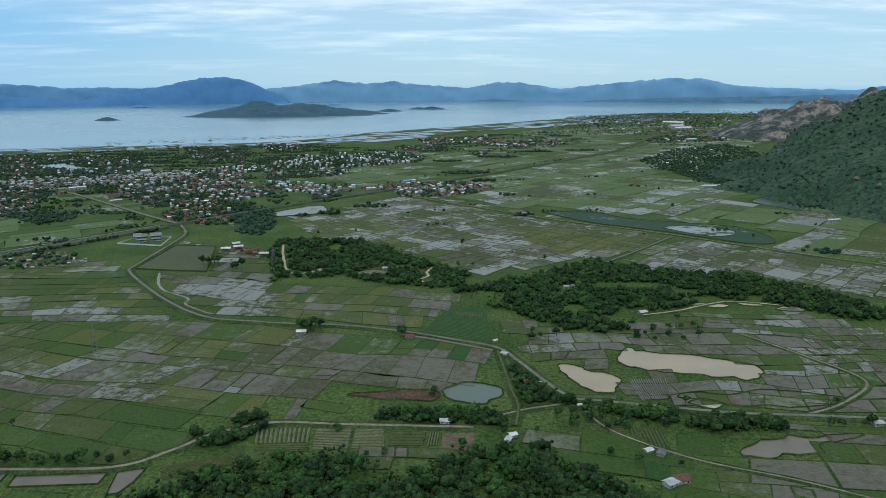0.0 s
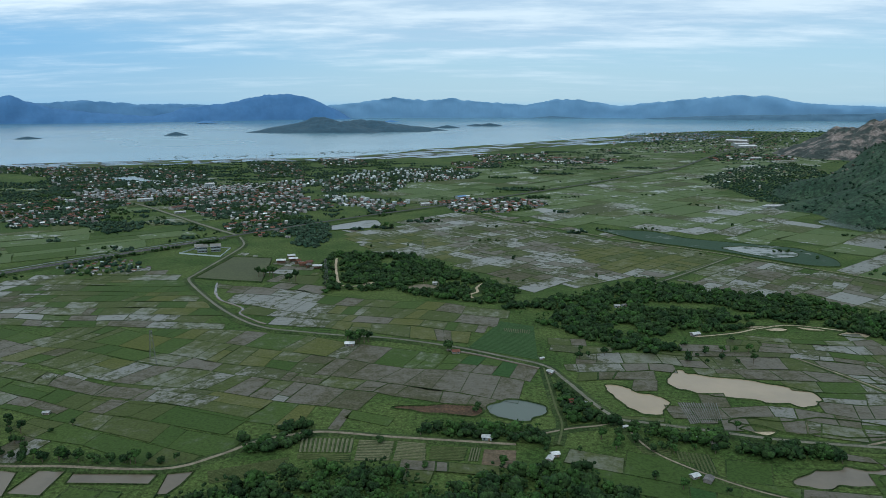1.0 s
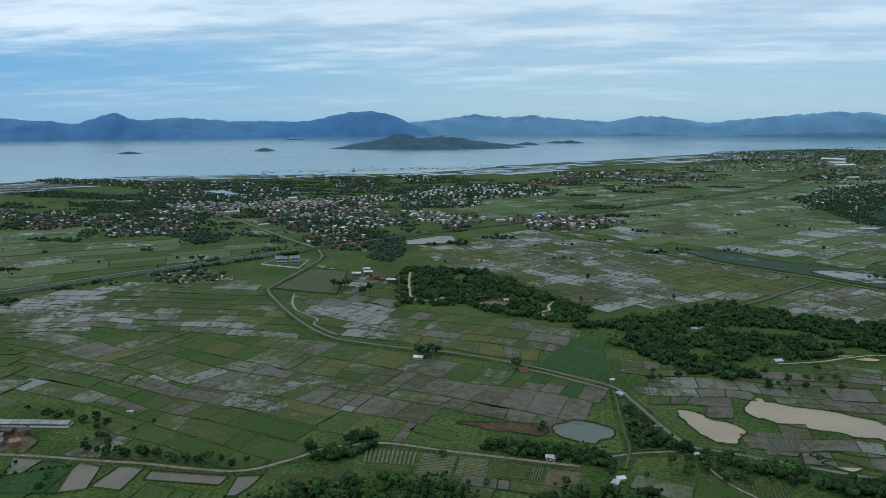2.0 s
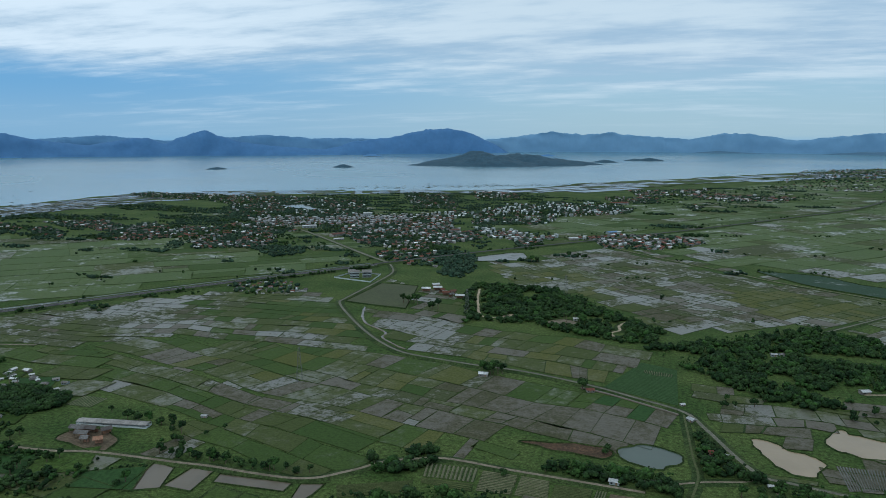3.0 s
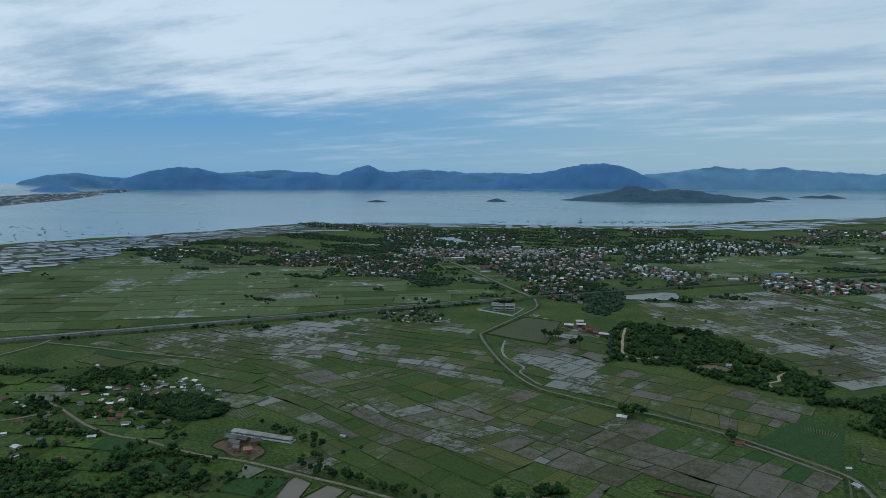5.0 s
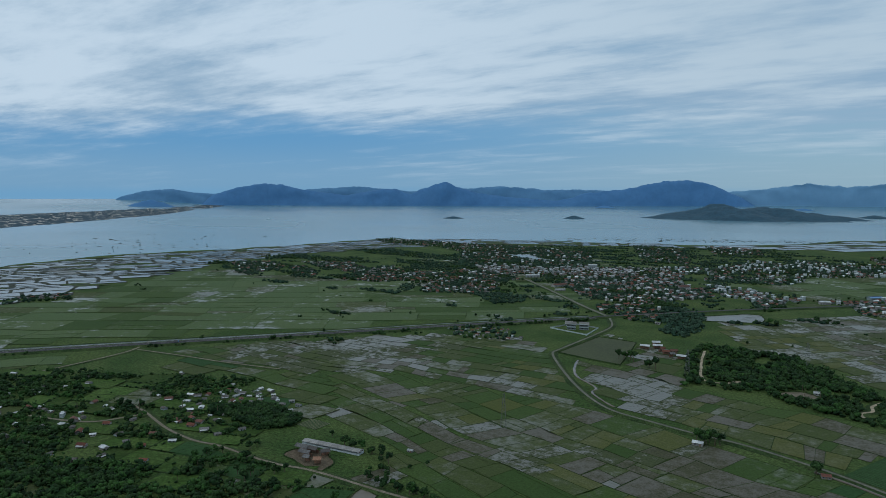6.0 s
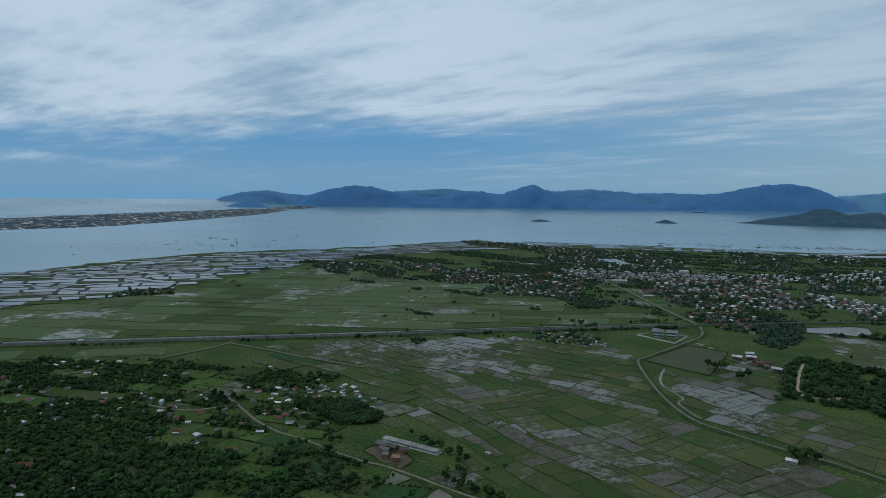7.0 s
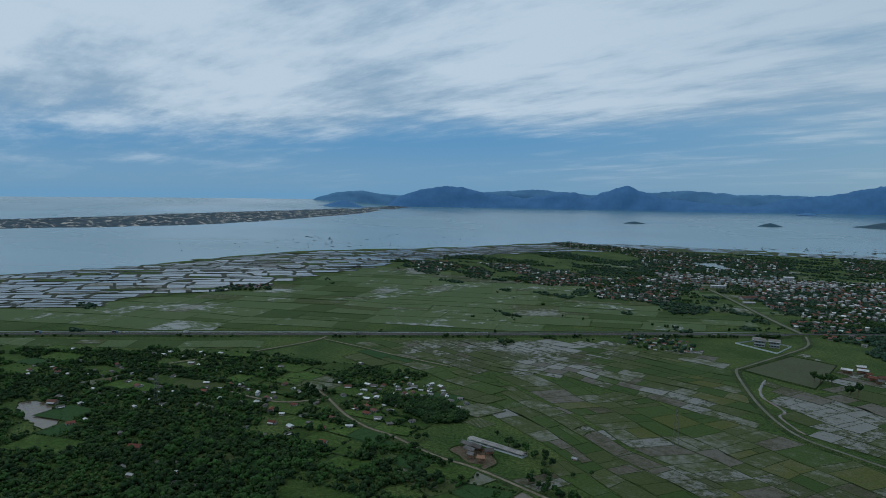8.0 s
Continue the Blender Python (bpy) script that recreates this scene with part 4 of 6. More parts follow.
zone([(-95, 356), (-55, 346), (-20, 331), (-20, 318), (-60, 322), (-90, 336)], dict(green=2.0, lush=1.4))
zone([(-233, 462), (-151, 461), (-135, 421), (-132, 377), (-182, 382)], dict(silver=3.0, mud=0.8, olive=1.0))
zone([(-136, 462), (-30, 440), (-30, 400), (-50, 356), (-132, 374)], dict(olive=2.2, yellow=1.0, green=0.6, mud=0.5, silver=0.3))
zone([(28, 640), (85, 622), (136, 552), (98, 520), (47, 543)], dict(yellow=3.0, olive=1.0))
zone([(-258, 478), (-200, 400), (-230, 392), (-300, 420), (-310, 470)], dict(green=1.4, olive=1.4, yellow=0.8))
zone([(-190, 640), (-150, 600), (-55, 520), (-40, 560), (-110, 700), (-160, 700)], dict(yellow=1.6, olive=1.8, silver=0.6))
zone([(-300, 565), (-258, 590), (-258, 485), (-330, 480)], dict(olive=1.0, mud=1.6, silver=0.8))
FIELDS = [
    field([(-272, 300), (-239, 297), (-201, 282), (-182, 278), (-152, 264), (-134, 250), (-20, 253), (-10, 322), (-55, 345), (-140, 362), (-200, 372), (-320, 358), (-350, 335)], -14, 16, 13, NEAR, 7.0, 0.25, 70, 0.8),
    field([(-342, 330), (-300, 275), (-228, 248), (-225, 217), (-150, 220), (-124, 243), (-136, 254), (-152, 270), (-182, 283), (-201, 288), (-239, 303), (-274, 306)], -14, 16, 15, dict(green=2.6, olive=1.6, mud=0.5, silver=0.2, lush=0.10), 7.0, 0.14, 60, 0.6),
    field([(-372, 330), (-324, 360), (-203, 375), (-202, 398), (-258, 475), (-300, 510), (-398, 478), (-520, 312), (-440, 312)], 4, 12, 14, WET, 9.0, 0.20, 90),
    field([(-195, 408), (-140, 372), (-54, 354), (-30, 343), (-47, 348), (-30, 398), (-20, 420), (-70, 440), (-128, 458), (-152, 445), (-175, 540), (-250, 566), (-250, 482)], -12, 15, 12, dict(green=0.7, olive=1.6, mud=1.4, silver=1.4), 9.0, 0.22, 60, 0.7),
    field([(-55, 520), (-16, 462), (54, 487), (75, 507), (112, 478), (173, 463), (240, 400), (420, 395), (300, 490), (88, 672), (-60, 840), (-190, 700), (-150, 600)], 47, 17, 13, dict(olive=1.2, mud=2.0, silver=3.4), 5.0, 0.30, 110),
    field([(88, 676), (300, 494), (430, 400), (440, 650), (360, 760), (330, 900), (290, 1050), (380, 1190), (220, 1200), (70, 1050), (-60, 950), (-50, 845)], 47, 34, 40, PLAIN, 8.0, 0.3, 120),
    field([(-2, 382), (30, 354), (53, 346), (102, 384), (170, 384), (215, 352), (280, 240), (140, 250), (48, 263), (20, 270), (4, 312)], -4, 11, 12, dict(green=0.6, olive=1.8, mud=2.2, silver=1.3), 10.0, 0.34, 40, 0.7),
    field([(56, 240), (150, 244), (260, 232), (200, 150), (60, 170), (24, 215)], -8, 12, 18, dict(green=1.4, olive=1.6, mud=1.4), 5.0, 0.35, 40),
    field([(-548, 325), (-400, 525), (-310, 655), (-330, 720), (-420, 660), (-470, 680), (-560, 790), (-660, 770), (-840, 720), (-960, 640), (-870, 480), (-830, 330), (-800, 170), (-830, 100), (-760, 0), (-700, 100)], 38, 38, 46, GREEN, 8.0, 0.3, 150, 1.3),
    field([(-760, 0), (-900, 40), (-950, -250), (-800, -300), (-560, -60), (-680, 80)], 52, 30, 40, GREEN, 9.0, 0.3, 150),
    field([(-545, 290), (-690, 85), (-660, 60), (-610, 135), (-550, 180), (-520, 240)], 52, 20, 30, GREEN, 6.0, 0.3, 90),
    field([(-560, 790), (-470, 690), (-330, 730), (-300, 1000), (-420, 1180), (-640, 1130), (-800, 960), (-700, 860)], 40, 30, 40, dict(green=2.2, olive=1.6, patchy=1.0), 9.0, 0.35, 150),
    field([(-190, 720), (-60, 960), (80, 1080), (260, 1230), (470, 1500), (380, 1700), (100, 1600), (-40, 1400), (-280, 1200), (-250, 950)], 50, 38, 50, dict(green=1.8, olive=1.6, patchy=1.8), 10.0, 0.4, 150),
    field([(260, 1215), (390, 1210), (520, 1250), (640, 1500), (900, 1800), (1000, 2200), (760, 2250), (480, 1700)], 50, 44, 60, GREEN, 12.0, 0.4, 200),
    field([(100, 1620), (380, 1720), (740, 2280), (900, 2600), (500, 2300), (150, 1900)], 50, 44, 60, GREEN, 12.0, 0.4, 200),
    field([(-300, 205), (-222, 206), (-200, 196), (-215, 176), (-300, 186)], -8, 14, 18, dict(green=1.2, olive=0.8, lush=0.4), 3.0, 0.6, 60),
    field([(-205, 194), (-150, 203), (-145, 180), (-200, 170)], -8, 12, 16, dict(green=1.0, lush=0.8, fish=0.4), 2.0, 0.7, 60),
    field([(-8, 238), (24, 232), (34, 214), (60, 198), (104, 196), (60, 176), (24, 196), (-6, 228)], -20, 12, 16, dict(green=1.6, olive=1.0, mud=0.6, lush=0.5), 4.0, 0.5, 60),
    field([(-106, 227), (-58, 229), (-38, 231), (-30, 227), (-52, 212), (-72, 223), (-96, 223)], -4, 6, 11, dict(green=1.2, olive=1.2, mud=0.6), 2.0, 0.3, 60),
    field([(-520, 300), (-440, 278), (-345, 292), (-300, 262), (-296, 274), (-342, 330), (-372, 327), (-440, 306)], 2, 15, 20, dict(green=2.4, olive=1.2, lush=0.2), 7.0, 0.14, 60),
    # fish ponds behind the shore
    field([(-1130, -150), (-1128, 142), (-1130, 249), (-1158, 381), (-1228, 585), (-1215, 741), (-1150, 1000), (-1115, 1290), (-1000, 1290), (-1005, 920), (-985, 716), (-886, 493), (-827, 336), (-838, 241), (-800, 176), (-830, 100), (-900, -150)], 62, 19, 38, dict(fish=1.0, green=0.14, silver=0.05), 14.0, 2.5, 100, dike=True),
    field([(-1100, 760), (-1047, 784), (-960, 1109), (-900, 1290), (-1000, 1290), (-1090, 1000)], 40, 24, 40, dict(fish=1.0, green=0.06, silver=0.05), 11.0, 2.7, 100, dike=True),
    field([(-1115, 1290), (-1000, 1290), (-900, 1290), (-800, 1360), (-560, 1480), (-420, 1500), (-540, 1580), (-780, 1500), (-1000, 1395)], 30, 26, 44, dict(fish=1.0, green=0.3), 11.0, 3.0, 100, dike=True),
    field([(-540, 1565), (-325, 1690), (-214, 1930), (-52, 2120), (486, 2790), (907, 3150), (960, 2760), (189, 2130), (-150, 1690), (-420, 1500)], 50, 40, 80, dict(fish=1.0, green=0.6), 14.0, 4.5, 100, dike=True),
]


def plot_mesh(quads, kinds, bund, dike, lift=0.0, soft=False):
    """Each plot a shallow tray: a level bed and four sloped bund sides."""
    n = len(quads)
    q = np.array(quads)
    mid = q.mean(1, keepdims=True)
    d = q - mid
    r = np.linalg.norm(d, axis=2, keepdims=True)
    own = 0.55 + 1.3 * np.mod(np.abs(np.sin(mid[:, :, :1] * 12.99 + mid[:, :, 1:] * 78.2)) * 43.7, 1.0) ** 2
    inner = q - d / (r + 1e-6) * np.minimum(bund * own * 1.4, r * 0.45)
    lift = np.broadcast_to(np.asarray(lift, dtype=float), (n,)).reshape(n, 1, 1)
    z1, z0 = (0.55 + lift, 0.25 + lift) if dike else (0.24 + lift, 0.10 + lift)
    verts = np.concatenate([np.concatenate([q, np.full((n, 4, 1), 1.0) * z1], 2), np.concatenate([inner, np.full((n, 4, 1), 1.0) * z0], 2)], 1).reshape(-1, 3)
    faces, index = [], []
    for i in range(n):
        b = i * 8
        faces.append((b + 4, b + 5, b + 6, b + 7))
        index.append(1 + kinds[i])
        for k in range(4):
            e = (k + 1) % 4
            faces.append((b + k, b + e, b + 4 + e, b + 4 + k))
            index.append(11 if dike else 12 if soft else 0)
    return verts, faces, index


def build_fields():
    """Near fields are things whose plots are parts; those past 300, and the far fields, stay joined."""
    for number, (quads, kinds, bund, dike) in enumerate(FIELDS):
        if not len(quads):
            continue
        lift = number * 0.012
        mid = quads.mean(1)
        reach = np.hypot(mid[:, 0] + 25, mid[:, 1])
        single = np.zeros(len(mid), dtype=bool)
        thing = None
        gentle = not dike and np.median(reach) > 620
        if np.median(reach) < (1250 if dike else 1000):
            single[np.argsort(reach)[:300 if dike else 420]] = True
            thing = new("rice_field")
            thing.location = (*mid[np.argmin(reach)], 0.0)
            tagged(thing, "patchwork rice field of green, olive and muddy plots with grassy bunds", "rice field", "rice fields")
            if dike:
                thing.name = "fish_farm"
                tagged(thing, "grid of grey fish ponds between dark muddy dikes", "fish farm", "fish farms")
        for i in np.nonzero(single)[0]:
            v, f, x = plot_mesh(quads[i:i + 1], [kinds[i]], bund, dike, lift)
            v = v - np.array((*thing.location[:2], 0.0))
            name = "fish_pond" if dike else "rice_plot"
            ob = new(name, mesh_of(name, v, f, [FIELD_MATS[11 if dike else 12 if gentle else 0], FIELD_MATS[1 + kinds[i]]], [1, 0, 0, 0, 0]))
            ob.parent = thing
        rest = ~single
        if rest.any():
            v, f, x = plot_mesh(quads[rest], [k for k, r in zip(kinds, rest) if r], bund, dike, lift, gentle)
            name = "fish_ponds" if dike else "rice_plots"
            ob = new(name, mesh_of(name, v, f, FIELD_MATS, x))
            tagged(ob, "grid of grey fish ponds between muddy dikes" if dike else "patchwork of green, olive and flooded rice plots with bunds", "fish ponds" if dike else "rice fields", kind="stuff")


build_fields()


def furrow_field(corners, n, along, mats, label):
    """A ploughed bed: n raised strips between two opposite sides of a four-cornered plot."""
    a, b, c, d = (np.array(p, dtype=float) for p in corners)
    if along:
        a, b, c, d = b, c, d, a
    bed = new("crop_field", mesh_of("crop_field", [(*p, 0.12) for p in (a, b, c, d)], [(0, 1, 2, 3)], [M[mats[0]]]))
    for i in range(n):
        s0, s1 = (i + 0.22) / n, (i + 0.72) / n
        p = [a + (b - a) * s0, a + (b - a) * s1, d + (c - d) * s1, d + (c - d) * s0]
        p[0] = p[0] + (p[3] - p[0]) * RNG.uniform(0.0, 0.06)
        p[1] = p[1] + (p[2] - p[1]) * RNG.uniform(0.0, 0.06)
        m0, m1 = (p[0] + p[1]) / 2, (p[2] + p[3]) / 2
        v = [(*p[0], 0.13), (*p[1], 0.13), (*p[2], 0.13), (*p[3], 0.13), (*m0, 0.42), (*m1, 0.42)]
        strip = new("crop_row", mesh_of("crop_row", v, [(0, 4, 5, 3), (4, 1, 2, 5), (0, 1, 4), (2, 3, 5)], [M[mats[1]]]))
        strip.parent = bed
    return tagged(bed, label, "crop field", "crop fields")


for corners, n, along, mats, label in (
        ([(-108, 243), (-87, 244), (-86, 233), (-106, 232)], 12, False, ("bund", "straw"), "striped vegetable plot with pale planted rows"),
        ([(-106, 231), (-86, 232), (-85, 226), (-105, 227)], 4, True, ("bund", "olive_row"), "striped vegetable plot with olive rows"),
        ([(-85, 243), (-71, 243), (-71, 228), (-84, 227)], 13, True, ("bund", "straw"), "striped vegetable plot with pale planted rows"),
        ([(-70, 243), (-59, 242), (-58, 228), (-70, 228)], 13, True, ("bund", "straw"), "striped vegetable plot with pale planted rows"),
        ([(-57, 240), (-43, 240), (-44, 230), (-57, 230)], 9, True, ("bund", "olive_row"), "striped plot with faint green rows"),
        ([(-42, 240), (-38, 240), (-39, 230), (-43, 230)], 4, False, ("bund", "straw"), "small striped vegetable plot"),
        ([(-37, 239), (-25, 239), (-26, 226), (-38, 226)], 2, True, ("earth_pale", "earth_pale"), "square of bare brown soil"),
        ([(-134, 216), (-108, 228), (-107, 219), (-130, 208)], 9, True, ("bund", "olive_row"), "striped vegetable plot with olive rows"),
        ([(-47, 349), (-29, 396), (-10, 388), (-11, 334)], 26, False, ("lush", "lush_row"), "large dark green field of planted rows"),
        ([(-28, 383), (-12, 380), (-13, 374), (-27, 377)], 12, False, ("lush", "straw"), "patch of pale seedling rows in a green field"),
        ([(34, 243), (46, 241), (45, 227), (33, 229)], 9, False, ("bund", "olive_row"), "striped vegetable plot with green rows"),
        ([(20, 246), (33, 243), (31, 236), (22, 239)], 5, True, ("bund", "olive_row"), "small striped vegetable plot"),
        ([(46, 287), (63, 287), (60, 270), (46, 266)], 16, False, ("mud", "flood"), "wet plot with dark ploughed furrows"),
        ([(-292, 262), (-278, 262), (-278, 250), (-292, 250)], 9, False, ("lush", "straw"), "small striped seedling plot")):
    furrow_field(corners, n, along, mats, label)

# ---- trees ----


def ico_points():
    bm = bmesh.new()
    bmesh.ops.create_icosphere(bm, subdivisions=1, radius=1.0)
    v = np.array([p.co[:] for p in bm.verts])
    f = np.array([[q.index for q in g.verts] for g in bm.faces])
    bm.free()
    return v, f


ICO_V, ICO_F = ico_points()


def crown_arrays(seed, lobes, sprays, height=6.0, spread=2.4, base=0.30, palm=False):
    """Vertices and triangles of a crown: uneven clumps with sprays of leaves standing out of them."""
    rng = np.random.default_rng(seed)
    verts, tris = [], []
    count = 0
    centres = []
    for k in range(lobes):
        if lobes == 1:
            c, r = np.array((0, 0, height * 0.6)), spread * 0.85
        else:
            a = rng.uniform(0, 6.28) if k else 0
            out = spread * (0.15 if k == 0 else rng.uniform(0.35, 0.68))
            c = np.array((out * math.cos(a), out * math.sin(a), height * (0.74 if k == 0 else rng.uniform(base + 0.12, 0.74))))
            r = spread * rng.uniform(0.36, 0.58)
        centres.append((c, r))
        v = ICO_V * (1 + rng.uniform(-0.20, 0.18, (len(ICO_V), 1))) * r * np.array((1, 1, rng.uniform(0.7, 1.0))) + c
        verts.append(v)
        tris.append(ICO_F + count)
        count += len(v)
    for k in range(sprays):
        c, r = centres[rng.integers(len(centres))]
        d = rng.normal(size=3)
        d[2] = abs(d[2]) * 0.9 - 0.15
        d /= np.linalg.norm(d)
        p = c + d * r * rng.uniform(0.80, 1.10)
        s = spread * rng.uniform(0.08, 0.17)
        a, b = rng.normal(size=3), rng.normal(size=3)
        a /= np.linalg.norm(a)
        b -= a * (a @ b)
        b /= np.linalg.norm(b)
        verts.append(np.array((p - a * s, p + b * s * 0.8, p + a * s, p - b * s * 0.8)))
        tris.append(np.array(((0, 1, 2), (0, 2, 3))) + count)
        count += 4
    return np.concatenate(verts), np.concatenate(tris)


def trunk_bmesh(height, thick, seed):
    rng = random.Random(seed)
    bm = bmesh.new()
    rings = []
    for z, r in ((0, thick), (height * 0.3, thick * 0.75), (height * 0.62, thick * 0.4)):
        off = (rng.uniform(-0.1, 0.1) * z, rng.uniform(-0.1, 0.1) * z)
        rings.append([bm.verts.new((off[0] + r * math.cos(k * 1.047), off[1] + r * math.sin(k * 1.047), z)) for k in range(6)])
    for p, q in zip(rings[:-1], rings[1:]):
        for k in range(6):
            bm.faces.new((p[k], p[(k + 1) % 6], q[(k + 1) % 6], q[k]))
    for k in range(3):
        a = k * 2.1 + rng.random()
        tip = bm.verts.new((math.cos(a) * height * 0.26, math.sin(a) * height * 0.26, height * 0.66))
        ring = rings[1]
        bm.faces.new((ring[(2 * k) % 6], ring[(2 * k + 1) % 6], tip))
        bm.faces.new((ring[(2 * k + 1) % 6], ring[(2 * k + 2) % 6], tip))
    return bm


def make_tree(seed, height, spread, leaf, label):
    """A single tree: trunk with limbs, and an uneven crown."""
    t = new("tree")
    part("trunk", trunk_bmesh(height, 0.22, seed), M["bark"], t)
    v, f = crown_arrays(seed, 8, 110, height, spread)
    crown = new("crown", mesh_of("crown", v, f, [M[leaf]]))
    crown.parent = t
    return tagged(t, label, "tree", "single trees")


def make_palm(seed, height):
    t = new("palm_tree")
    bm = bmesh.new()
    r = bmesh.ops.create_cone(bm, cap_ends=False, segments=6, radius1=0.2, radius2=0.12, depth=height)
    bmesh.ops.translate(bm, verts=bm.verts, vec=(0, 0, height / 2))
    part("trunk", bm, M["bark"], t)
    rng = np.random.default_rng(seed)
    verts, faces = [], []
    for k in range(14):
        a = k * 2.4 + rng.uniform(-0.2, 0.2)
        rise = rng.uniform(-0.2, 0.7)
        side = np.array((-math.sin(a), math.cos(a), 0)) * 0.32
        for j in range(4):
            s = j / 3
            p = np.array((math.cos(a) * 2.4 * s, math.sin(a) * 2.4 * s, height + rise * 1.6 * s - 2.0 * s * s))
            w = side * (1.1 - 0.9 * s)
            verts += [p - w, p + w]
            if j:
                b = len(verts) - 4
                faces.append((b, b + 1, b + 3, b + 2))
    fr = new("crown", mesh_of("crown", verts, faces, [M["leaf_light"]]))
    fr.parent = t
    return tagged(t, "slender coconut palm with drooping fronds", "palm tree", "palms")


TREE_DARK = "broad dark green tree with an uneven crown"
TREE_LIGHT = "light green tree with a loose crown"
MODELS = [make_tree(11, 6.0, 2.7, "leaf", TREE_DARK), make_tree(12, 5.0, 2.4, "leaf", TREE_DARK), make_tree(13, 6.8, 2.2, "leaf_light", TREE_LIGHT), make_tree(14, 4.2, 2.2, "leaf", TREE_DARK),
          make_tree(15, 7.2, 2.0, "leaf", "tall narrow dark green tree")]
PALM = make_palm(3, 6.5)
WOOD_SHAPES = [crown_arrays(s, 6, 22, 5.0, 3.5, 0.16) for s in (21, 22, 23, 24, 25, 26)]
ORCHARD_SHAPES = [crown_arrays(s, 4, 9, 4.6, 3.1, 0.10) for s in (51, 52, 53, 54, 55)]
SLIM_SHAPES = [crown_arrays(s, 3, 16, 6.6, 1.4, 0.05) for s in (31, 32, 33)]
FAR_SHAPES = [crown_arrays(s, 2, 4, 3.8, 3.0, 0.05) for s in (41, 42, 43, 44)]


def stand(name, places, shapes, leaf, label, low=0.7, high=1.25, z=None, squash=1.0):
    """A wood as one mesh: crowns set at plan places with their own turn and size."""
    if not len(places):
        return None
    rng = np.random.default_rng(len(places))
    vs, fs, count = [], [], 0
    for i, (x, y) in enumerate(places):
        v, f = shapes[rng.integers(len(shapes))]
        a, s = rng.uniform(0, 6.28), rng.uniform(low, high)
        c, d = math.cos(a) * s, math.sin(a) * s
        h = s * squash * rng.uniform(0.8, 1.2)
        w = np.stack([v[:, 0] * c - v[:, 1] * d + x, v[:, 0] * d + v[:, 1] * c + y, v[:, 2] * h + (z[i] if z is not None else 0) - 0.3], 1)
        vs.append(w)
        fs.append(f + count)
        count += len(v)
    vs, fs = np.concatenate(vs), np.concatenate(fs)
    me = bpy.data.meshes.new(name)
    me.vertices.add(len(vs))
    me.vertices.foreach_set("co", vs.astype(np.float32).ravel())
    me.loops.add(len(fs) * 3)
    me.loops.foreach_set("vertex_index", fs.astype(np.int32).ravel())
    me.polygons.add(len(fs))
    me.polygons.foreach_set("loop_start", np.arange(0, len(fs) * 3, 3, dtype=np.int32))
    me.materials.append(M[leaf])
    me.update(calc_edges=True)
    me.validate()
    return tagged(new(name, me), label, "trees", kind="stuff")


def scatter(poly, gap, patch=0.0, size=30.0, level=0.0):
    """Places on a jittered grid inside a polygon, thinned where a noise is low."""
    q = np.array(poly, dtype=float)
    (x0, y0), (x1, y1) = q.min(0), q.max(0)
    gx, gy = np.meshgrid(np.arange(x0, x1, gap), np.arange(y0, y1, gap))
    p = np.stack([gx.ravel(), gy.ravel()], 1)
    p = p + RNG.uniform(-0.48, 0.48, p.shape) * gap
    p = p[inside(wobble(p, 5.0, 14.0, 7.0), poly)]
    if patch:
        keep = np.array([noise.fractal((x / size, y / size, 6.1), 0.9, 2.0, 4) * patch > level + RNG.uniform(-0.15, 0.15) for x, y in p], dtype=bool)
        p = p[keep] if len(p) else p
    return p


def clear_of(p, roads=2.0, ponds=True):
    p = np.asarray(p, dtype=float)
    ok = np.ones(len(p), dtype=bool)
    for line, w in ROADS + EXTRA_LANES:
        ok &= line_gap(p, line) > w / 2 + roads
    if ponds:
        for pts, _, _ in PONDS.values():
            ok &= ~inside(p, pts)
    for pts in GLADES:
        ok &= ~inside(wobble(p, 3.0, 9.0, 1.0), pts)
    return p[ok]


EXTRA_LANES = [([(-163, 556), (-158, 530), (-152, 505), (-145, 480), (-138, 468), (-126, 470)], 5), ([(-45, 478), (-46, 464), (-47, 452), (-44, 446)], 6),
               ([(78, 375), (88, 378), (104, 384), (118, 392), (140, 400), (165, 392)], 5), ([(-372, 213), (-380, 190), (-395, 180), (-420, 172)], 4), (([(-300, 206), (-240, 212)]), 4)]
GLADES = [[(-128, 470), (-122, 482), (-112, 477), (-116, 466)], [(-97, 470), (-80, 482), (-66, 468), (-86, 456)], [(62, 440), (100, 445), (120, 432), (90, 420), (62, 428)], [(100, 402), (130, 412), (140, 402), (110, 392)],
          [(-275, 213), (-228, 210), (-225, 245), (-285, 245)], [(-292, 213), (-300, 232), (-285, 240), (-276, 222)],
          [(-20, 420), (10, 425), (0, 405), (-15, 408)], [(50, 370), (75, 385), (85, 372), (60, 358)]]

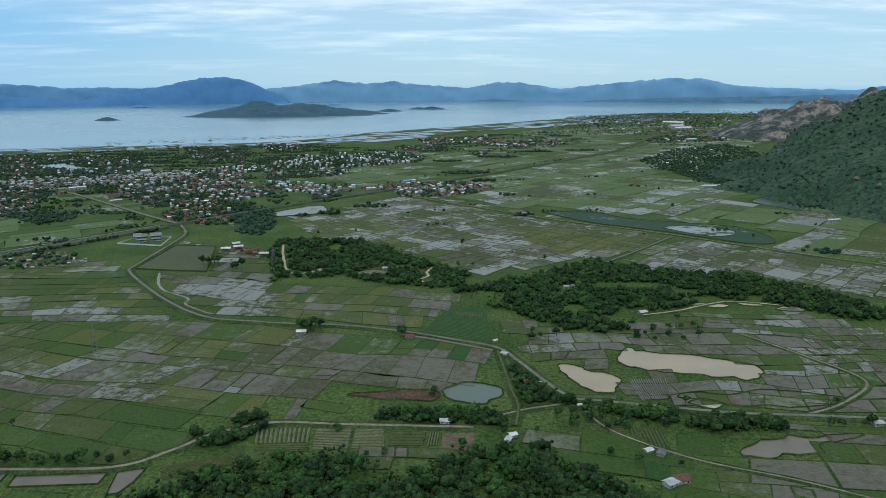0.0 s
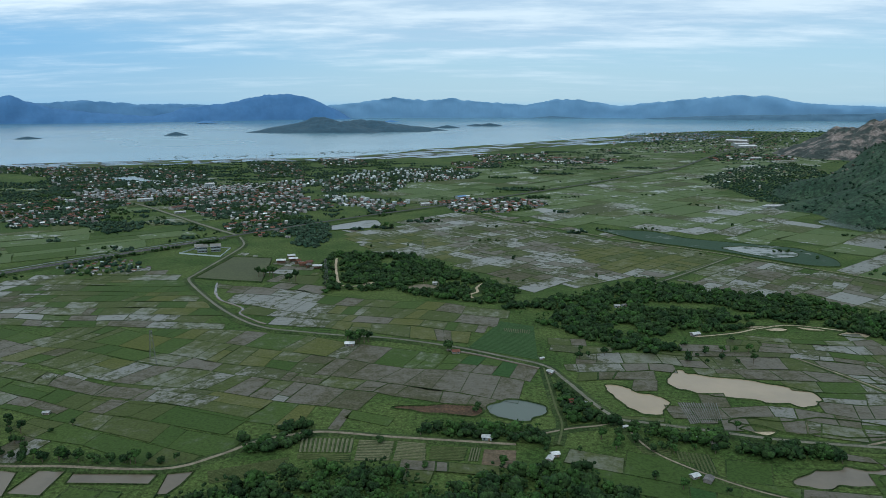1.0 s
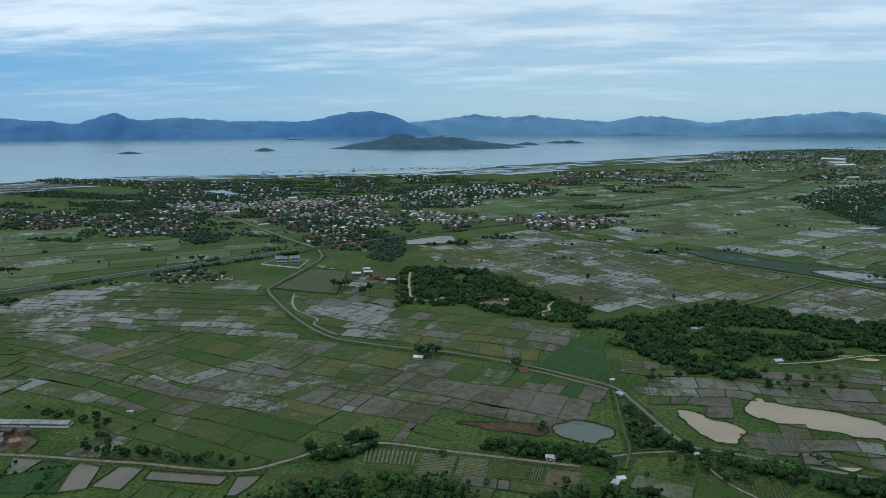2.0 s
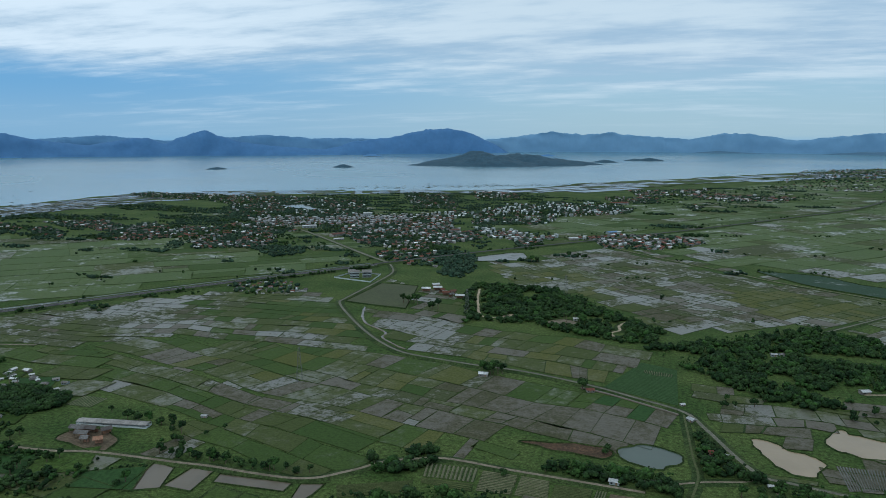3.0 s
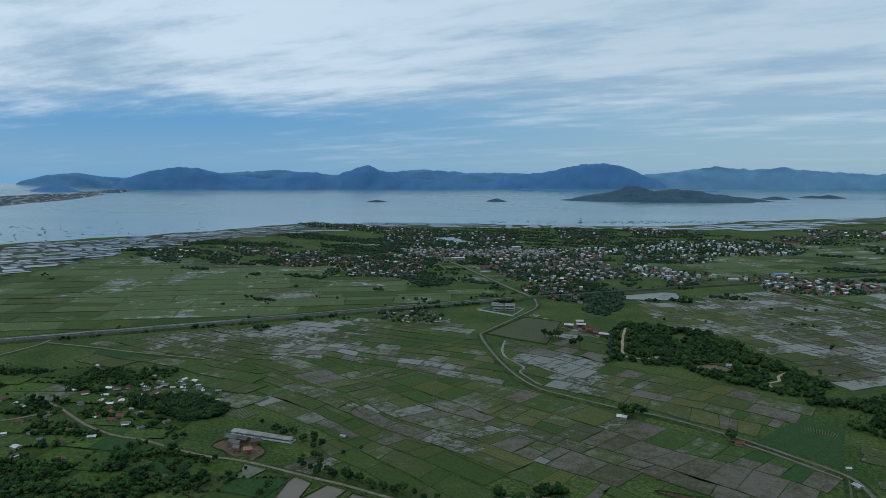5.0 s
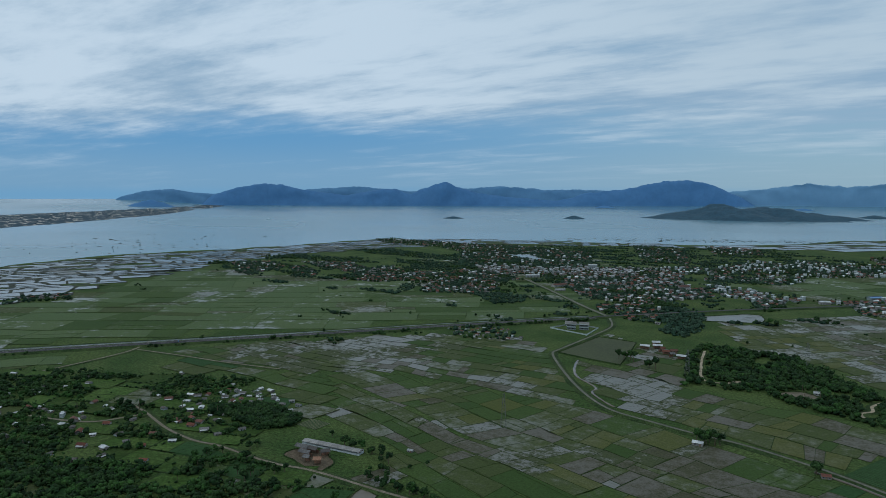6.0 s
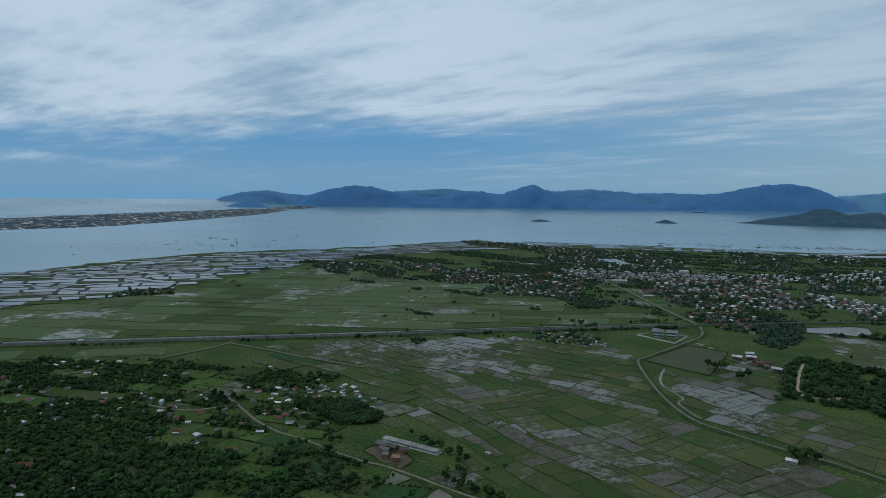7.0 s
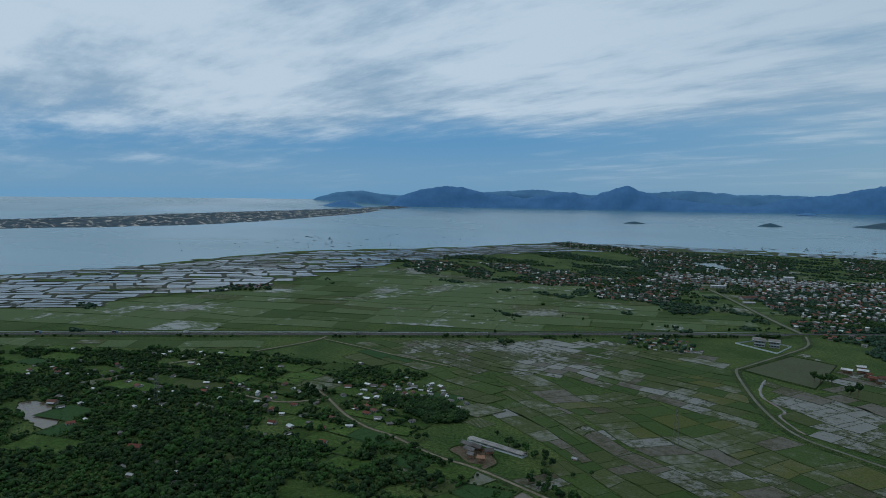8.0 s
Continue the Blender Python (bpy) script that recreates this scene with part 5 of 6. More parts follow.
for name, poly in WOODS.items():
    gap = {"south_wood": 2.9, "row_wood": 2.3, "road_wood": 2.4, "lane_wood": 2.4, "corner_wood": 2.5, "far_lane_wood": 2.6}.get(name, 3.5)
    p = clear_of(scatter(poly, gap), 1.2)
    if name in ("hill_wood", "east_wood"):
        keep = np.array([noise.fractal((x / 26, y / 26, 1.1), 0.9, 2.0, 3) > -0.42 for x, y in p])
        p = p[keep]
    light = np.array([noise.noise((x / 9, y / 9, 8.8)) > 0.12 for x, y in p], dtype=bool)
    slim = name in ("south_wood", "row_wood", "road_wood", "lane_wood", "plantation")
    stand(name, p[~light], WOOD_SHAPES + (SLIM_SHAPES * 3 if slim else []), "leaf", "dense wood of dark green broadleaf trees", 0.5 if name != "south_wood" else 0.62, 0.95 if name != "south_wood" else 1.1)
    stand(name, p[light], SLIM_SHAPES + WOOD_SHAPES[:2], "leaf_light", "lighter green trees standing in a wood", 0.5, 1.0)

def grid_places(poly, gap, jitter, share, lean=0.0, clump=0.0):
    """Places on a turned, jittered grid inside an outline, thinned at random and by a noise."""
    q = np.array(poly, dtype=float)
    mid = q.mean(0)
    reach = np.linalg.norm(q - mid, axis=1).max()
    g = np.arange(-reach, reach, gap)
    gx, gy = np.meshgrid(g, g)
    p = np.stack([gx.ravel(), gy.ravel()], 1) + RNG.uniform(-jitter, jitter, (gx.size, 2)) * gap
    c, d = math.cos(lean), math.sin(lean)
    p = p @ np.array(((c, d), (-d, c))) + mid
    p = p[inside(wobble(p, 9.0, 26.0, 7.0), poly)]
    p = p[RNG.random(len(p)) < share]
    if clump and len(p):
        p = p[np.array([noise.noise((x / 34, y / 34, 4.4)) > -clump for x, y in p])]
    return p


def away_from(p, others, gap):
    """Those of p that keep a distance from the others."""
    if not len(p) or not len(others):
        return p
    near = np.array([((others - q) ** 2).sum(1).min() for q in p])
    return p[near > gap * gap]


# where the village houses stand
VILLAGE_HOUSES = np.array("""-308 227 -354 249 -351 273 -331 271 -336 255 -340 231 -357 230 -396 235 -339 196 -328 183 -322 196 -402 205 -393 188 -389 175 -507 144 -502 177 -447 167
 -430 169 -431 177 -487 118 -476 107 -477 98 -480 128 -383 98 -358 98 -333 100 -326 87 -390 125 -376 151 -381 176 -362 177 -352 185 -368 202 -521 102 -558 88 -597 121""".split(), dtype=float).reshape(-1, 2)
homes = [tuple(p) for p in VILLAGE_HOUSES]
for k in range(2500):
    if len(homes) >= 130:
        break
    x, y = RNG.uniform(-560, -290), RNG.uniform(80, 285)
    if inside([(x, y)], VILLAGE)[0] and noise.noise((x / 40, y / 40, 2.2)) > -0.1 and min(math.hypot(x - a, y - b) for a, b in homes) > 8 and len(clear_of(np.array([(x, y)]), 4.0)):
        homes.append((x, y))
for k in range(1500):
    if len(homes) >= 175:
        break
    a, r = RNG.uniform(0, 6.28), RNG.uniform(0, 32)
    p = (-344 + r * math.cos(a) * 1.2, 252 + r * math.sin(a))
    if min(math.hypot(p[0] - a2, p[1] - b2) for a2, b2 in homes) > 5:
        homes.append(p)

# orchard village: small pastures and gardens, their hedges, and the orchards that fill many of them


def hedge(line, gap, wide=1.5):
    c = rounded(line, 10)
    out = []
    for a, b in zip(c[:-1], c[1:]):
        n = max(1, int(np.linalg.norm(b - a) / gap))
        for k in range(n):
            if RNG.random() < 0.82:
                out.append(a + (b - a) * (k + RNG.random()) / n + RNG.normal(size=2) * wide)
    return out


def build_village_land():
    low, tall, beds, kinds = [], [], [], []
    for poly, angle, depth, length, share in (
            ([(-345, 285), (-297, 246), (-300, 222), (-225, 212), (-205, 214), (-222, 180), (-262, 168), (-320, 160), (-392, 190), (-430, 200), (-442, 272)], 24, 15, 19, 0.30),
            ([(-640, 60), (-600, 130), (-546, 176), (-510, 225), (-442, 272), (-432, 205), (-392, 188), (-330, 158), (-262, 166), (-215, 176), (-190, 150), (-260, 60), (-300, 0), (-420, -30), (-600, -60)], 30, 17, 24, 0.74)):
        q = np.array(poly, dtype=float)
        c, s = math.cos(radians(angle)), math.sin(radians(angle))
        turn = np.array(((c, s), (-s, c)))
        loc = q @ turn.T
        (u0, v0), (u1, v1) = loc.min(0) - length, loc.max(0)
        v = v0
        while v < v1:
            d, u = depth * RNG.uniform(0.6, 1.5), u0 - RNG.uniform(0, length)
            while u < u1:
                w = length * RNG.uniform(0.5, 1.6)
                quad = np.array(((u, v), (u + w, v), (u + w, v + d), (u, v + d))) @ turn
                quad = wobble(quad, 6.0, 30.0, 4.0)
                mid = quad.mean(0)
                u += w
                if not inside([mid], poly)[0] or not len(clear_of(np.array([mid]), depth * 0.2)):
                    continue
                fill = share + 0.5 * noise.noise((mid[0] / 60, mid[1] / 60, 3.1)) > RNG.random()
                for a, b in zip(quad, np.roll(quad, -1, 0)):
                    if RNG.random() < 0.42:
                        n = max(2, int(np.linalg.norm(b - a) / 1.5))
                        (tall if RNG.random() < 0.3 else low).extend(a + (b - a) * (k + RNG.random()) / n + RNG.normal(size=2) * 0.6 for k in range(n) if RNG.random() < 0.85)
                if fill:
                    gap = RNG.uniform(2.9, 3.9)
                    tall.extend(scatter([tuple(p) for p in quad], gap))
                else:
                    beds.append(quad)
                    kinds.append(RNG.choice((1, 2, 3), p=(0.72, 0.10, 0.18)))
                    for k in range(RNG.integers(0, 4)):
                        low.append(mid + RNG.normal(size=2) * 5)
            v += d
    land = new("village_land")
    land.location = (-350, 180, 0)
    skins = (M["pasture"], M["lush"], M["olive"])
    for n, (quad, kind) in enumerate(zip(beds, kinds)):
        verts, faces, _ = plot_mesh(quad[None], [0], 0.5, False, 0.22 + 0.004 * n)
        bed = new("pasture", mesh_of("pasture", verts - np.array((-350, 180, 0)), faces, [M["bund"], skins[kind - 1]], [1, 0, 0, 0, 0]))
        bed.parent = land
    tagged(land, "small green pastures and gardens between ragged hedges", "pastures")
    tall, low = away_from(clear_of(np.array(tall), 1.2), np.array(homes), 2.4), away_from(clear_of(np.array(low), 1.2), np.array(homes), 2.0)
    lt = np.array([noise.noise((x / 14, y / 14, 8.8)) > 0.08 for x, y in tall], dtype=bool)
    stand("orchard", tall[~lt], ORCHARD_SHAPES, "leaf", "dark green garden trees filling a village", 0.42, 0.85)
    stand("orchard", tall[lt], ORCHARD_SHAPES + SLIM_SHAPES, "leaf_light", "lighter green garden trees in a village", 0.42, 0.85)
    stand("hedge", low, FAR_SHAPES, "leaf", "ragged dark hedges between pastures", 0.22, 0.5)


build_village_land()
stand("grove", clear_of(scatter([(-352, 240), (-330, 262), (-296, 262), (-290, 244), (-312, 232)], 2.4)), WOOD_SHAPES, "leaf", "dense dark grove at the village edge", 0.5, 0.9)

# houses of the town: places first, so that the trees stand between them
PLACES, far = [], []
for poly, gap, share, tall, tree_gap, tree_share in DISTRICTS:
    lean = RNG.uniform(0, 1.5)
    home = clear_of(grid_places(poly, gap, 0.30, share, lean, 0.30), 3.0)
    PLACES.append((home, lean, tall))
    far.append(away_from(grid_places(poly, tree_gap, 0.48, tree_share), home, 2.3))
for poly, gap, share in BELTS:
    far.append(grid_places(poly, gap, 0.48, share))
HAMLET = [(-387, 515), (-370, 531), (-327, 537), (-299, 500), (-332, 485), (-361, 489)]
hamlet_homes = clear_of(grid_places(HAMLET, 7.4, 0.25, 0.85, 0.3), 1.0)
far.append(away_from(grid_places(HAMLET, 3.8, 0.48, 0.7), hamlet_homes, 3.6))
for poly, gap, level in (
        ([(-760, 900), (-800, 1320), (-540, 1500), (-300, 1560), (-90, 1400), (-60, 1200), (-250, 1090), (-470, 1020), (-640, 900)], 5.5, 0.02),
        ([(-700, 840), (-560, 660), (-440, 690), (-300, 660), (-220, 640), (-210, 800), (-250, 1000), (-480, 1020), (-640, 920)], 4.8, 0.14),
        ([(-1010, 700), (-980, 900), (-760, 960), (-620, 840), (-640, 700), (-830, 640)], 5.2, 0.22),
        ([(-60, 1350), (-40, 1700), (280, 2000), (340, 1640), (80, 1300)], 9.0, 0.16)):
    p = grid_places(poly, gap, 0.48, 0.9)
    p = p[np.array([noise.fractal((x / 60, y / 26, 2.9), 0.9, 2.0, 3) > level for x, y in p], dtype=bool)]
    for home, _, _ in PLACES:
        p = away_from(p, home, 2.3)
    far.append(p)
for x, y, a, b in GROVES:
    n = int(a * b * 0.22) + 5
    r, w = np.sqrt(RNG.random(n)), RNG.uniform(0, 6.283, n)
    far.append(np.stack([x + a * r * np.cos(w), y + b * r * np.sin(w)], 1))
far = clear_of(np.concatenate(far), 1.5)
TOWN_SHAPES = [crown_arrays(s, 1, 3, 3.0, 2.9, 0.0) for s in (71, 72, 73, 74)] + [crown_arrays(s, 2, 3, 3.5, 3.0, 0.0) for s in (75, 76)]
pale = np.array([noise.noise((x / 30, y / 30, 5.5)) > 0.30 for x, y in far])
stand("town_trees", far[~pale], TOWN_SHAPES, "leaf_town", "dark green trees among the houses of a town", 0.5, 1.1, squash=0.85)
stand("town_trees", far[pale], TOWN_SHAPES, "leaf", "lighter green trees among the houses of a town", 0.5, 1.05)
tufts = []
for k in range(210):
    x, y = RNG.uniform(-1000, 500), RNG.uniform(420, 1900)
    if y > 1500 + x * 0.8 or x < -900:
        continue
    for j in range(RNG.integers(1, 7) if RNG.random() < 0.35 else 1):
        tufts.append((x + RNG.normal() * 6, y + RNG.normal() * 2.5))
for line in ([(-540, 300), (-412, 490), (-330, 612), (-300, 670)], [(-280, 690), (-215, 737), (-165, 820), (-109, 911), (-46, 988), (60, 1076), (189, 1220)], [(-700, 1210), (-480, 1380), (-250, 1600)], [(360, 740), (390, 700), (430, 640)], [(330, 900), (352, 820), (362, 760)]):
    tufts += hedge(line, 12, 3.0)
for d, gap in ((4.5, 7.0), (-12.5, 6.0)):
    tufts += [p for p in hedge(offset_line(HIGHWAY, d), gap, 0.8) if noise.noise((p[0] / 30, p[1] / 30, 9.0)) > -0.02]
tufts = clear_of(np.array(tufts), 2.0)
stand("scattered_trees", tufts, FAR_SHAPES, "leaf", "scattered small trees and bushes on field dikes", 0.4, 0.95)
foot = np.array([(x, y) for x, y in scatter([(300, 1090), (345, 900), (352, 745), (395, 655), (430, 600), (460, 660), (420, 760), (410, 900), (420, 1100), (480, 1260), (400, 1240)], 6.0, 1.0, 40, -0.1)])
stand("hill_foot_trees", foot, FAR_SHAPES, "leaf_dark", "bushes and trees at the foot of the hill", 0.5, 1.1, squash=0.7)

# forest and pale boulders on the green hill
slope = np.array([v.co[:] for v in green_hill.data.vertices])
slope = slope[(slope[:, 2] > 2.0) & (slope[:, 0] < 780) & (slope[:, 1] < 1250)]
pick = slope[RNG.integers(len(slope), size=5600)] + RNG.uniform(-3.5, 3.5, (5600, 3)) * np.array((1, 1, 0))
HILL_SHAPES = [crown_arrays(s, 2, 2, 3.4, 3.4, 0.0) for s in (61, 62, 63)]
stand("hill_forest", pick[:, :2], HILL_SHAPES, "leaf_dark", "dense forest covering a steep hill", 0.4, 1.0, z=pick[:, 2] - 1.2)
rocks = slope[RNG.integers(len(slope), size=150)]
rv, rf = [], []
for k, p in enumerate(rocks[rocks[:, 2] > 25]):
    rf.extend((ICO_F + len(rv)).tolist())
    rv.extend(((ICO_V * (1 + RNG.uniform(-0.3, 0.3, (len(ICO_V), 1))) * np.array((2.2, 2.2, 1.8)) * RNG.uniform(0.5, 1.5)) + p + np.array((0, 0, 2.6))).tolist())
tagged(new("boulders", mesh_of("boulders", rv, rf, [M["concrete"]])), "pale grey boulders on a forested hill", "boulders", kind="stuff")

far_wood = scatter([(260, 2350), (560, 2150), (900, 2300), (1300, 2700), (2300, 4300), (1750, 4250), (1150, 3450), (560, 2750)], 34, 1.0, 160, -0.12)
stand("far_trees", far_wood, TOWN_SHAPES, "leaf_dark", "dark patches of trees on the far plain", 1.2, 2.4, squash=0.55)
near_hill = scatter([(420, 1250), (700, 1500), (1000, 2000), (820, 2350), (600, 1900), (420, 1500)], 22, 1.0, 100, -0.05)
stand("far_trees", near_hill, TOWN_SHAPES, "leaf_dark", "dark trees and bushes below the hills", 0.7, 1.5, squash=0.65)
dune = np.array([v.co[:] for v in sand_spit.data.vertices])
dune = dune[dune[:, 2] > 0.6]
dune = dune[RNG.integers(len(dune), size=2600)] + RNG.uniform(-14, 14, (2600, 3)) * np.array((1, 1, 0))
dune = dune[[noise.fractal((x / 60, y / 60, 2.7), 0.9, 2.0, 3) > 0.0 for x, y, _ in dune]]
stand("hazed_dune_scrub", dune[:, :2], HILL_SHAPES, "scrub", "dark scrub and bushes on a sand spit", 0.5, 1.3, z=dune[:, 2] - 2.0)

# single trees that stand apart, near the tracks and huts
SPOTS = [(-112, 353), (-109, 355), (-106, 354), (-103, 352.5), (-107, 351.5), (-101, 354), (-92, 355), (-57, 343), (-54, 344), (-51, 343), (-204, 492), (-200, 494), (-196, 490), (-207, 489), (-181, 480), (-176, 479), (-143, 697), (-137, 698), (-111, 744), (-104, 746), (46, 686), (51, 684), (142, 812), (150, 812), (213, 726), (-41, 271), (-40, 274), (-205, 222), (-196, 220), (-190, 219), (-178, 220), (-171, 219), (-165, 220), (-158, 219)]
SPOTS += [(-153, 220), (-98, 251), (-84, 249), (-62, 249), (-77, 241), (-58, 224), (-64, 221), (255, 532), (262, 530), (268, 527), (250, 528), (92, 238), (110, 240), (128, 243), (88, 252), (-8, 318), (-5, 314), (-30, 226), (-14, 240), (8, 250), (22, 222), (30, 216), (44, 214), (-2, 238), (-489, 487), (-496, 490), (-483, 484), (-415, 401), (-421, 404), (-409, 398), (-228, 246), (-240, 226), (-233, 222), (-222, 238)]
for k in range(90):
    SPOTS.append((RNG.uniform(-300, -200), RNG.uniform(170, 250)))
for k in range(46):
    x = RNG.uniform(-215, -130)
    SPOTS.append((x, 219 + RNG.normal() * 1.5 + max(0, (x + 150) * 0.5)))
for k in range(40):
    SPOTS.append((RNG.uniform(10, 130), RNG.uniform(238, 262)))
for k in range(26):
    SPOTS.append((RNG.uniform(0, 110), RNG.uniform(335, 375)))
spots = clear_of(np.array(SPOTS), 1.5)
for k, (x, y) in enumerate(spots[:270]):
    s = RNG.uniform(1.1, 1.5) if k < 16 else RNG.uniform(0.45, 0.9)
    copy_thing(MODELS[RNG.integers(len(MODELS))], Matrix.Translation((x, y, -0.05)) @ Matrix.Rotation(RNG.uniform(0, 6.28), 4, "Z") @ Matrix.Diagonal((s, s, s * RNG.uniform(0.85, 1.15), 1)))
for x, y in [(-340, 240), (-352, 246), (-330, 262), (-362, 228), (-380, 210), (-345, 262), (-398, 232), (-410, 190), (-370, 150), (-80, 474), (-88, 480), (-74, 470), (-70, 478)]:
    copy_thing(PALM, Matrix.Translation((x + RNG.normal() * 4, y + RNG.normal() * 4, -0.05)) @ Matrix.Rotation(RNG.uniform(0, 6.28), 4, "Z"))
for k, ob in enumerate(MODELS):
    ob.matrix_world = Matrix.Translation((-250 + 6 * k, 243, -0.05))
PALM.matrix_world = Matrix.Translation((-356, 252, -0.05))

# ---- houses ----


def gable(bm, length, width, eave, ridge, over=0.5, thick=0.12, at=(0, 0, 0)):
    """Two roof slabs with thickness and overhang, ridge along x."""
    x, y, z0, z1 = length / 2 + over, width / 2 + over, eave - (ridge - eave) * over / (width / 2), ridge
    for s in (-1, 1):
        low, high = [], []
        for px, py, pz in ((-x, s * y, z0), (x, s * y, z0), (x, 0, z1), (-x, 0, z1)):
            low.append(bm.verts.new((at[0] + px, at[1] + py, at[2] + pz)))
            high.append(bm.verts.new((at[0] + px, at[1] + py, at[2] + pz + thick)))
        bm.faces.new(low)
        bm.faces.new(high[::-1])
        for k in range(4):
            e = (k + 1) % 4
            bm.faces.new((low[k], low[e], high[e], high[k]))
    bmesh.ops.recalc_face_normals(bm, faces=bm.faces)


def gabled_walls(bm, length, width, eave, ridge):
    x, y = length / 2, width / 2
    ring = [bm.verts.new(p) for p in ((-x, -y, 0), (x, -y, 0), (x, y, 0), (-x, y, 0))]
    top = [bm.verts.new(p) for p in ((-x, -y, eave), (x, -y, eave), (x, y, eave), (-x, y, eave))]
    tips = [bm.verts.new((-x, 0, ridge)), bm.verts.new((x, 0, ridge))]
    for k in range(4):
        e = (k + 1) % 4
        bm.faces.new((ring[k], ring[e], top[e], top[k]))
    bm.faces.new((top[0], top[3], tips[0]))
    bm.faces.new((top[2], top[1], tips[1]))
    bmesh.ops.recalc_face_normals(bm, faces=bm.faces)


def make_house(length, width, eave, ridge, roof, label, porch=False, windows=3):
    h = new("house")
    bm = bmesh.new()
    gabled_walls(bm, length, width, eave, ridge)
    part("wall", bm, M["wall"], h)
    bm = bmesh.new()
    gable(bm, length, width, eave, ridge)
    part("roof", bm, M[roof], h)
    for side in (-1, 1):
        for k in range(windows):
            x = -length / 2 + length * (k + 0.5) / windows
            is_door = side < 0 and k == windows // 2
            size = (0.95, 0.10, 2.0) if is_door else (1.0, 0.10, 1.1)
            bm = bmesh.new()
            put_box(bm, size, (x, side * (width / 2 + 0.02), 1.0 if is_door else 1.45))
            part("door" if is_door else "window", bm, M["door" if is_door else "glass"], h)
    if porch:
        bm = bmesh.new()
        for s in (0.0, 0.12):
            bm.faces.new([bm.verts.new(p) for p in ((-length * 0.4, -width / 2 - 2.2, 2.1 + s), (length * 0.4, -width / 2 - 2.2, 2.1 + s), (length * 0.4, -width / 2, eave - 0.15 + s), (-length * 0.4, -width / 2, eave - 0.15 + s))])
        part("porch_roof", bm, M["roof_white"], h, "pale sheet porch roof")
        for s in (-1, 1):
            bm = bmesh.new()
            put_box(bm, (0.14, 0.14, 2.1), (s * length * 0.38, -width / 2 - 2.1, 1.05))
            part("post", bm, M["wall"], h)
    return tagged(h, label, "house", "village houses")


def make_flat(length, width, storeys, label):
    """A tube house with a flat roof, parapet and windows on every storey."""
    h = new("house")
    z = 3.1 * storeys
    bm = bmesh.new()
    put_box(bm, (length, width, z), (0, 0, z / 2))
    part("wall", bm, M["wall"], h)
    bm = bmesh.new()
    put_box(bm, (length + 0.3, width + 0.3, 0.25), (0, 0, z + 0.12))
    put_box(bm, (length * 0.3, width * 0.7, 1.9), (length * 0.2, 0, z + 1.1))
    part("roof", bm, M["roof_white"], h)
    for s in range(storeys):
        for side in (-1, 1):
            for k in range(2):
                bm = bmesh.new()
                put_box(bm, (1.1, 0.1, 1.3), (-length / 4 + k * length / 2, side * (width / 2 + 0.02), s * 3.1 + 1.6))
                part("window", bm, M["glass"], h)
    return tagged(h, label, "house", "village houses")


RED, GREY, WHITE = "small plastered village house with a red-brown tile roof", "small plastered house with a weathered grey sheet roof", "small house with a bright zinc sheet roof"
HOUSES = [make_house(9, 6, 2.7, 4.4, "roof_red", RED, True), make_house(7.5, 5.5, 2.6, 4.0, "roof_red", RED), make_house(8, 5.5, 2.6, 3.8, "roof_grey", GREY, True), make_house(6, 4.5, 2.4, 3.3, "roof_grey", GREY, False, 2),
          make_house(7, 5, 2.5, 3.4, "roof_white", WHITE, False, 2), make_house(5, 3.6, 2.3, 3.0, "roof_white", WHITE, False, 2), make_flat(9, 5, 2, "white flat-roofed two-storey house"), make_house(10, 6, 3, 4.9, "roof_red", RED, True)]
for k, (x, y) in enumerate(homes):
    model = HOUSES[RNG.choice(len(HOUSES), p=(0.09, 0.10, 0.20, 0.21, 0.20, 0.16, 0.01, 0.03))]
    copy_thing(model, Matrix.Translation((x, y, -0.05)) @ Matrix.Rotation(RNG.normal() * 0.5 + RNG.choice((0.2, 1.77, 3.3)), 4, "Z") @ Matrix.Scale(RNG.uniform(0.44, 0.58), 4))
HUTS = [(-110, 348, 4, 0.1, 0.95), (-36, 247, 5, -0.1, 1.0), (-13, 233, 4, 1.2, 0.6), (-11, 236, 5, 0.3, 0.8), (19, 261, 5, 0.2, 0.55), (4, 281, 4, -0.3, 0.9), (46, 252, 5, 0.4, 0.9), (51, 250, 3, 0.7, 0.9), (53, 254, 1, 0.7, 0.9),
        (36, 224, 5, 0.5, 0.8), (40, 222, 3, 1.0, 0.8), (37, 203, 4, 0.5, 0.9), (41, 205, 1, 0.2, 0.9), (45, 431, 5, 0.2, 0.9), (50, 433, 3, 0.4, 0.8), (-6, 316, 5, -0.8, 0.9), (-9, 335, 5, 0.5, 0.6), (-53, 341, 1, 0.3, 0.7), (-219, 256, 5, 0.2, 0.7),
        (-238, 240, 5, 0.6, 0.8), (1, 283, 1, 0.3, 0.8), (-74, 478, 4, 0.2, 1.0), (-24, 252, 3, 0.2, 0.8), (130, 243, 5, 0.1, 1.0), (79, 378, 4, 0.4, 0.9)]
for x, y, k, turn, s in HUTS:
    copy_thing(HOUSES[k], Matrix.Translation((x, y, -0.05)) @ Matrix.Rotation(turn, 4, "Z") @ Matrix.Scale(s * 0.72, 4))
for k, ob in enumerate(HOUSES):
    x, y = (-345 + 11 * k, 215) if k < 4 else (-430 + 13 * (k - 4), 182)
    ob.matrix_world = Matrix.Translation((x, y, -0.05)) @ Matrix.Rotation(0.4 * k, 4, "Z") @ Matrix.Scale(0.55 if k != 6 else 0.38, 4)


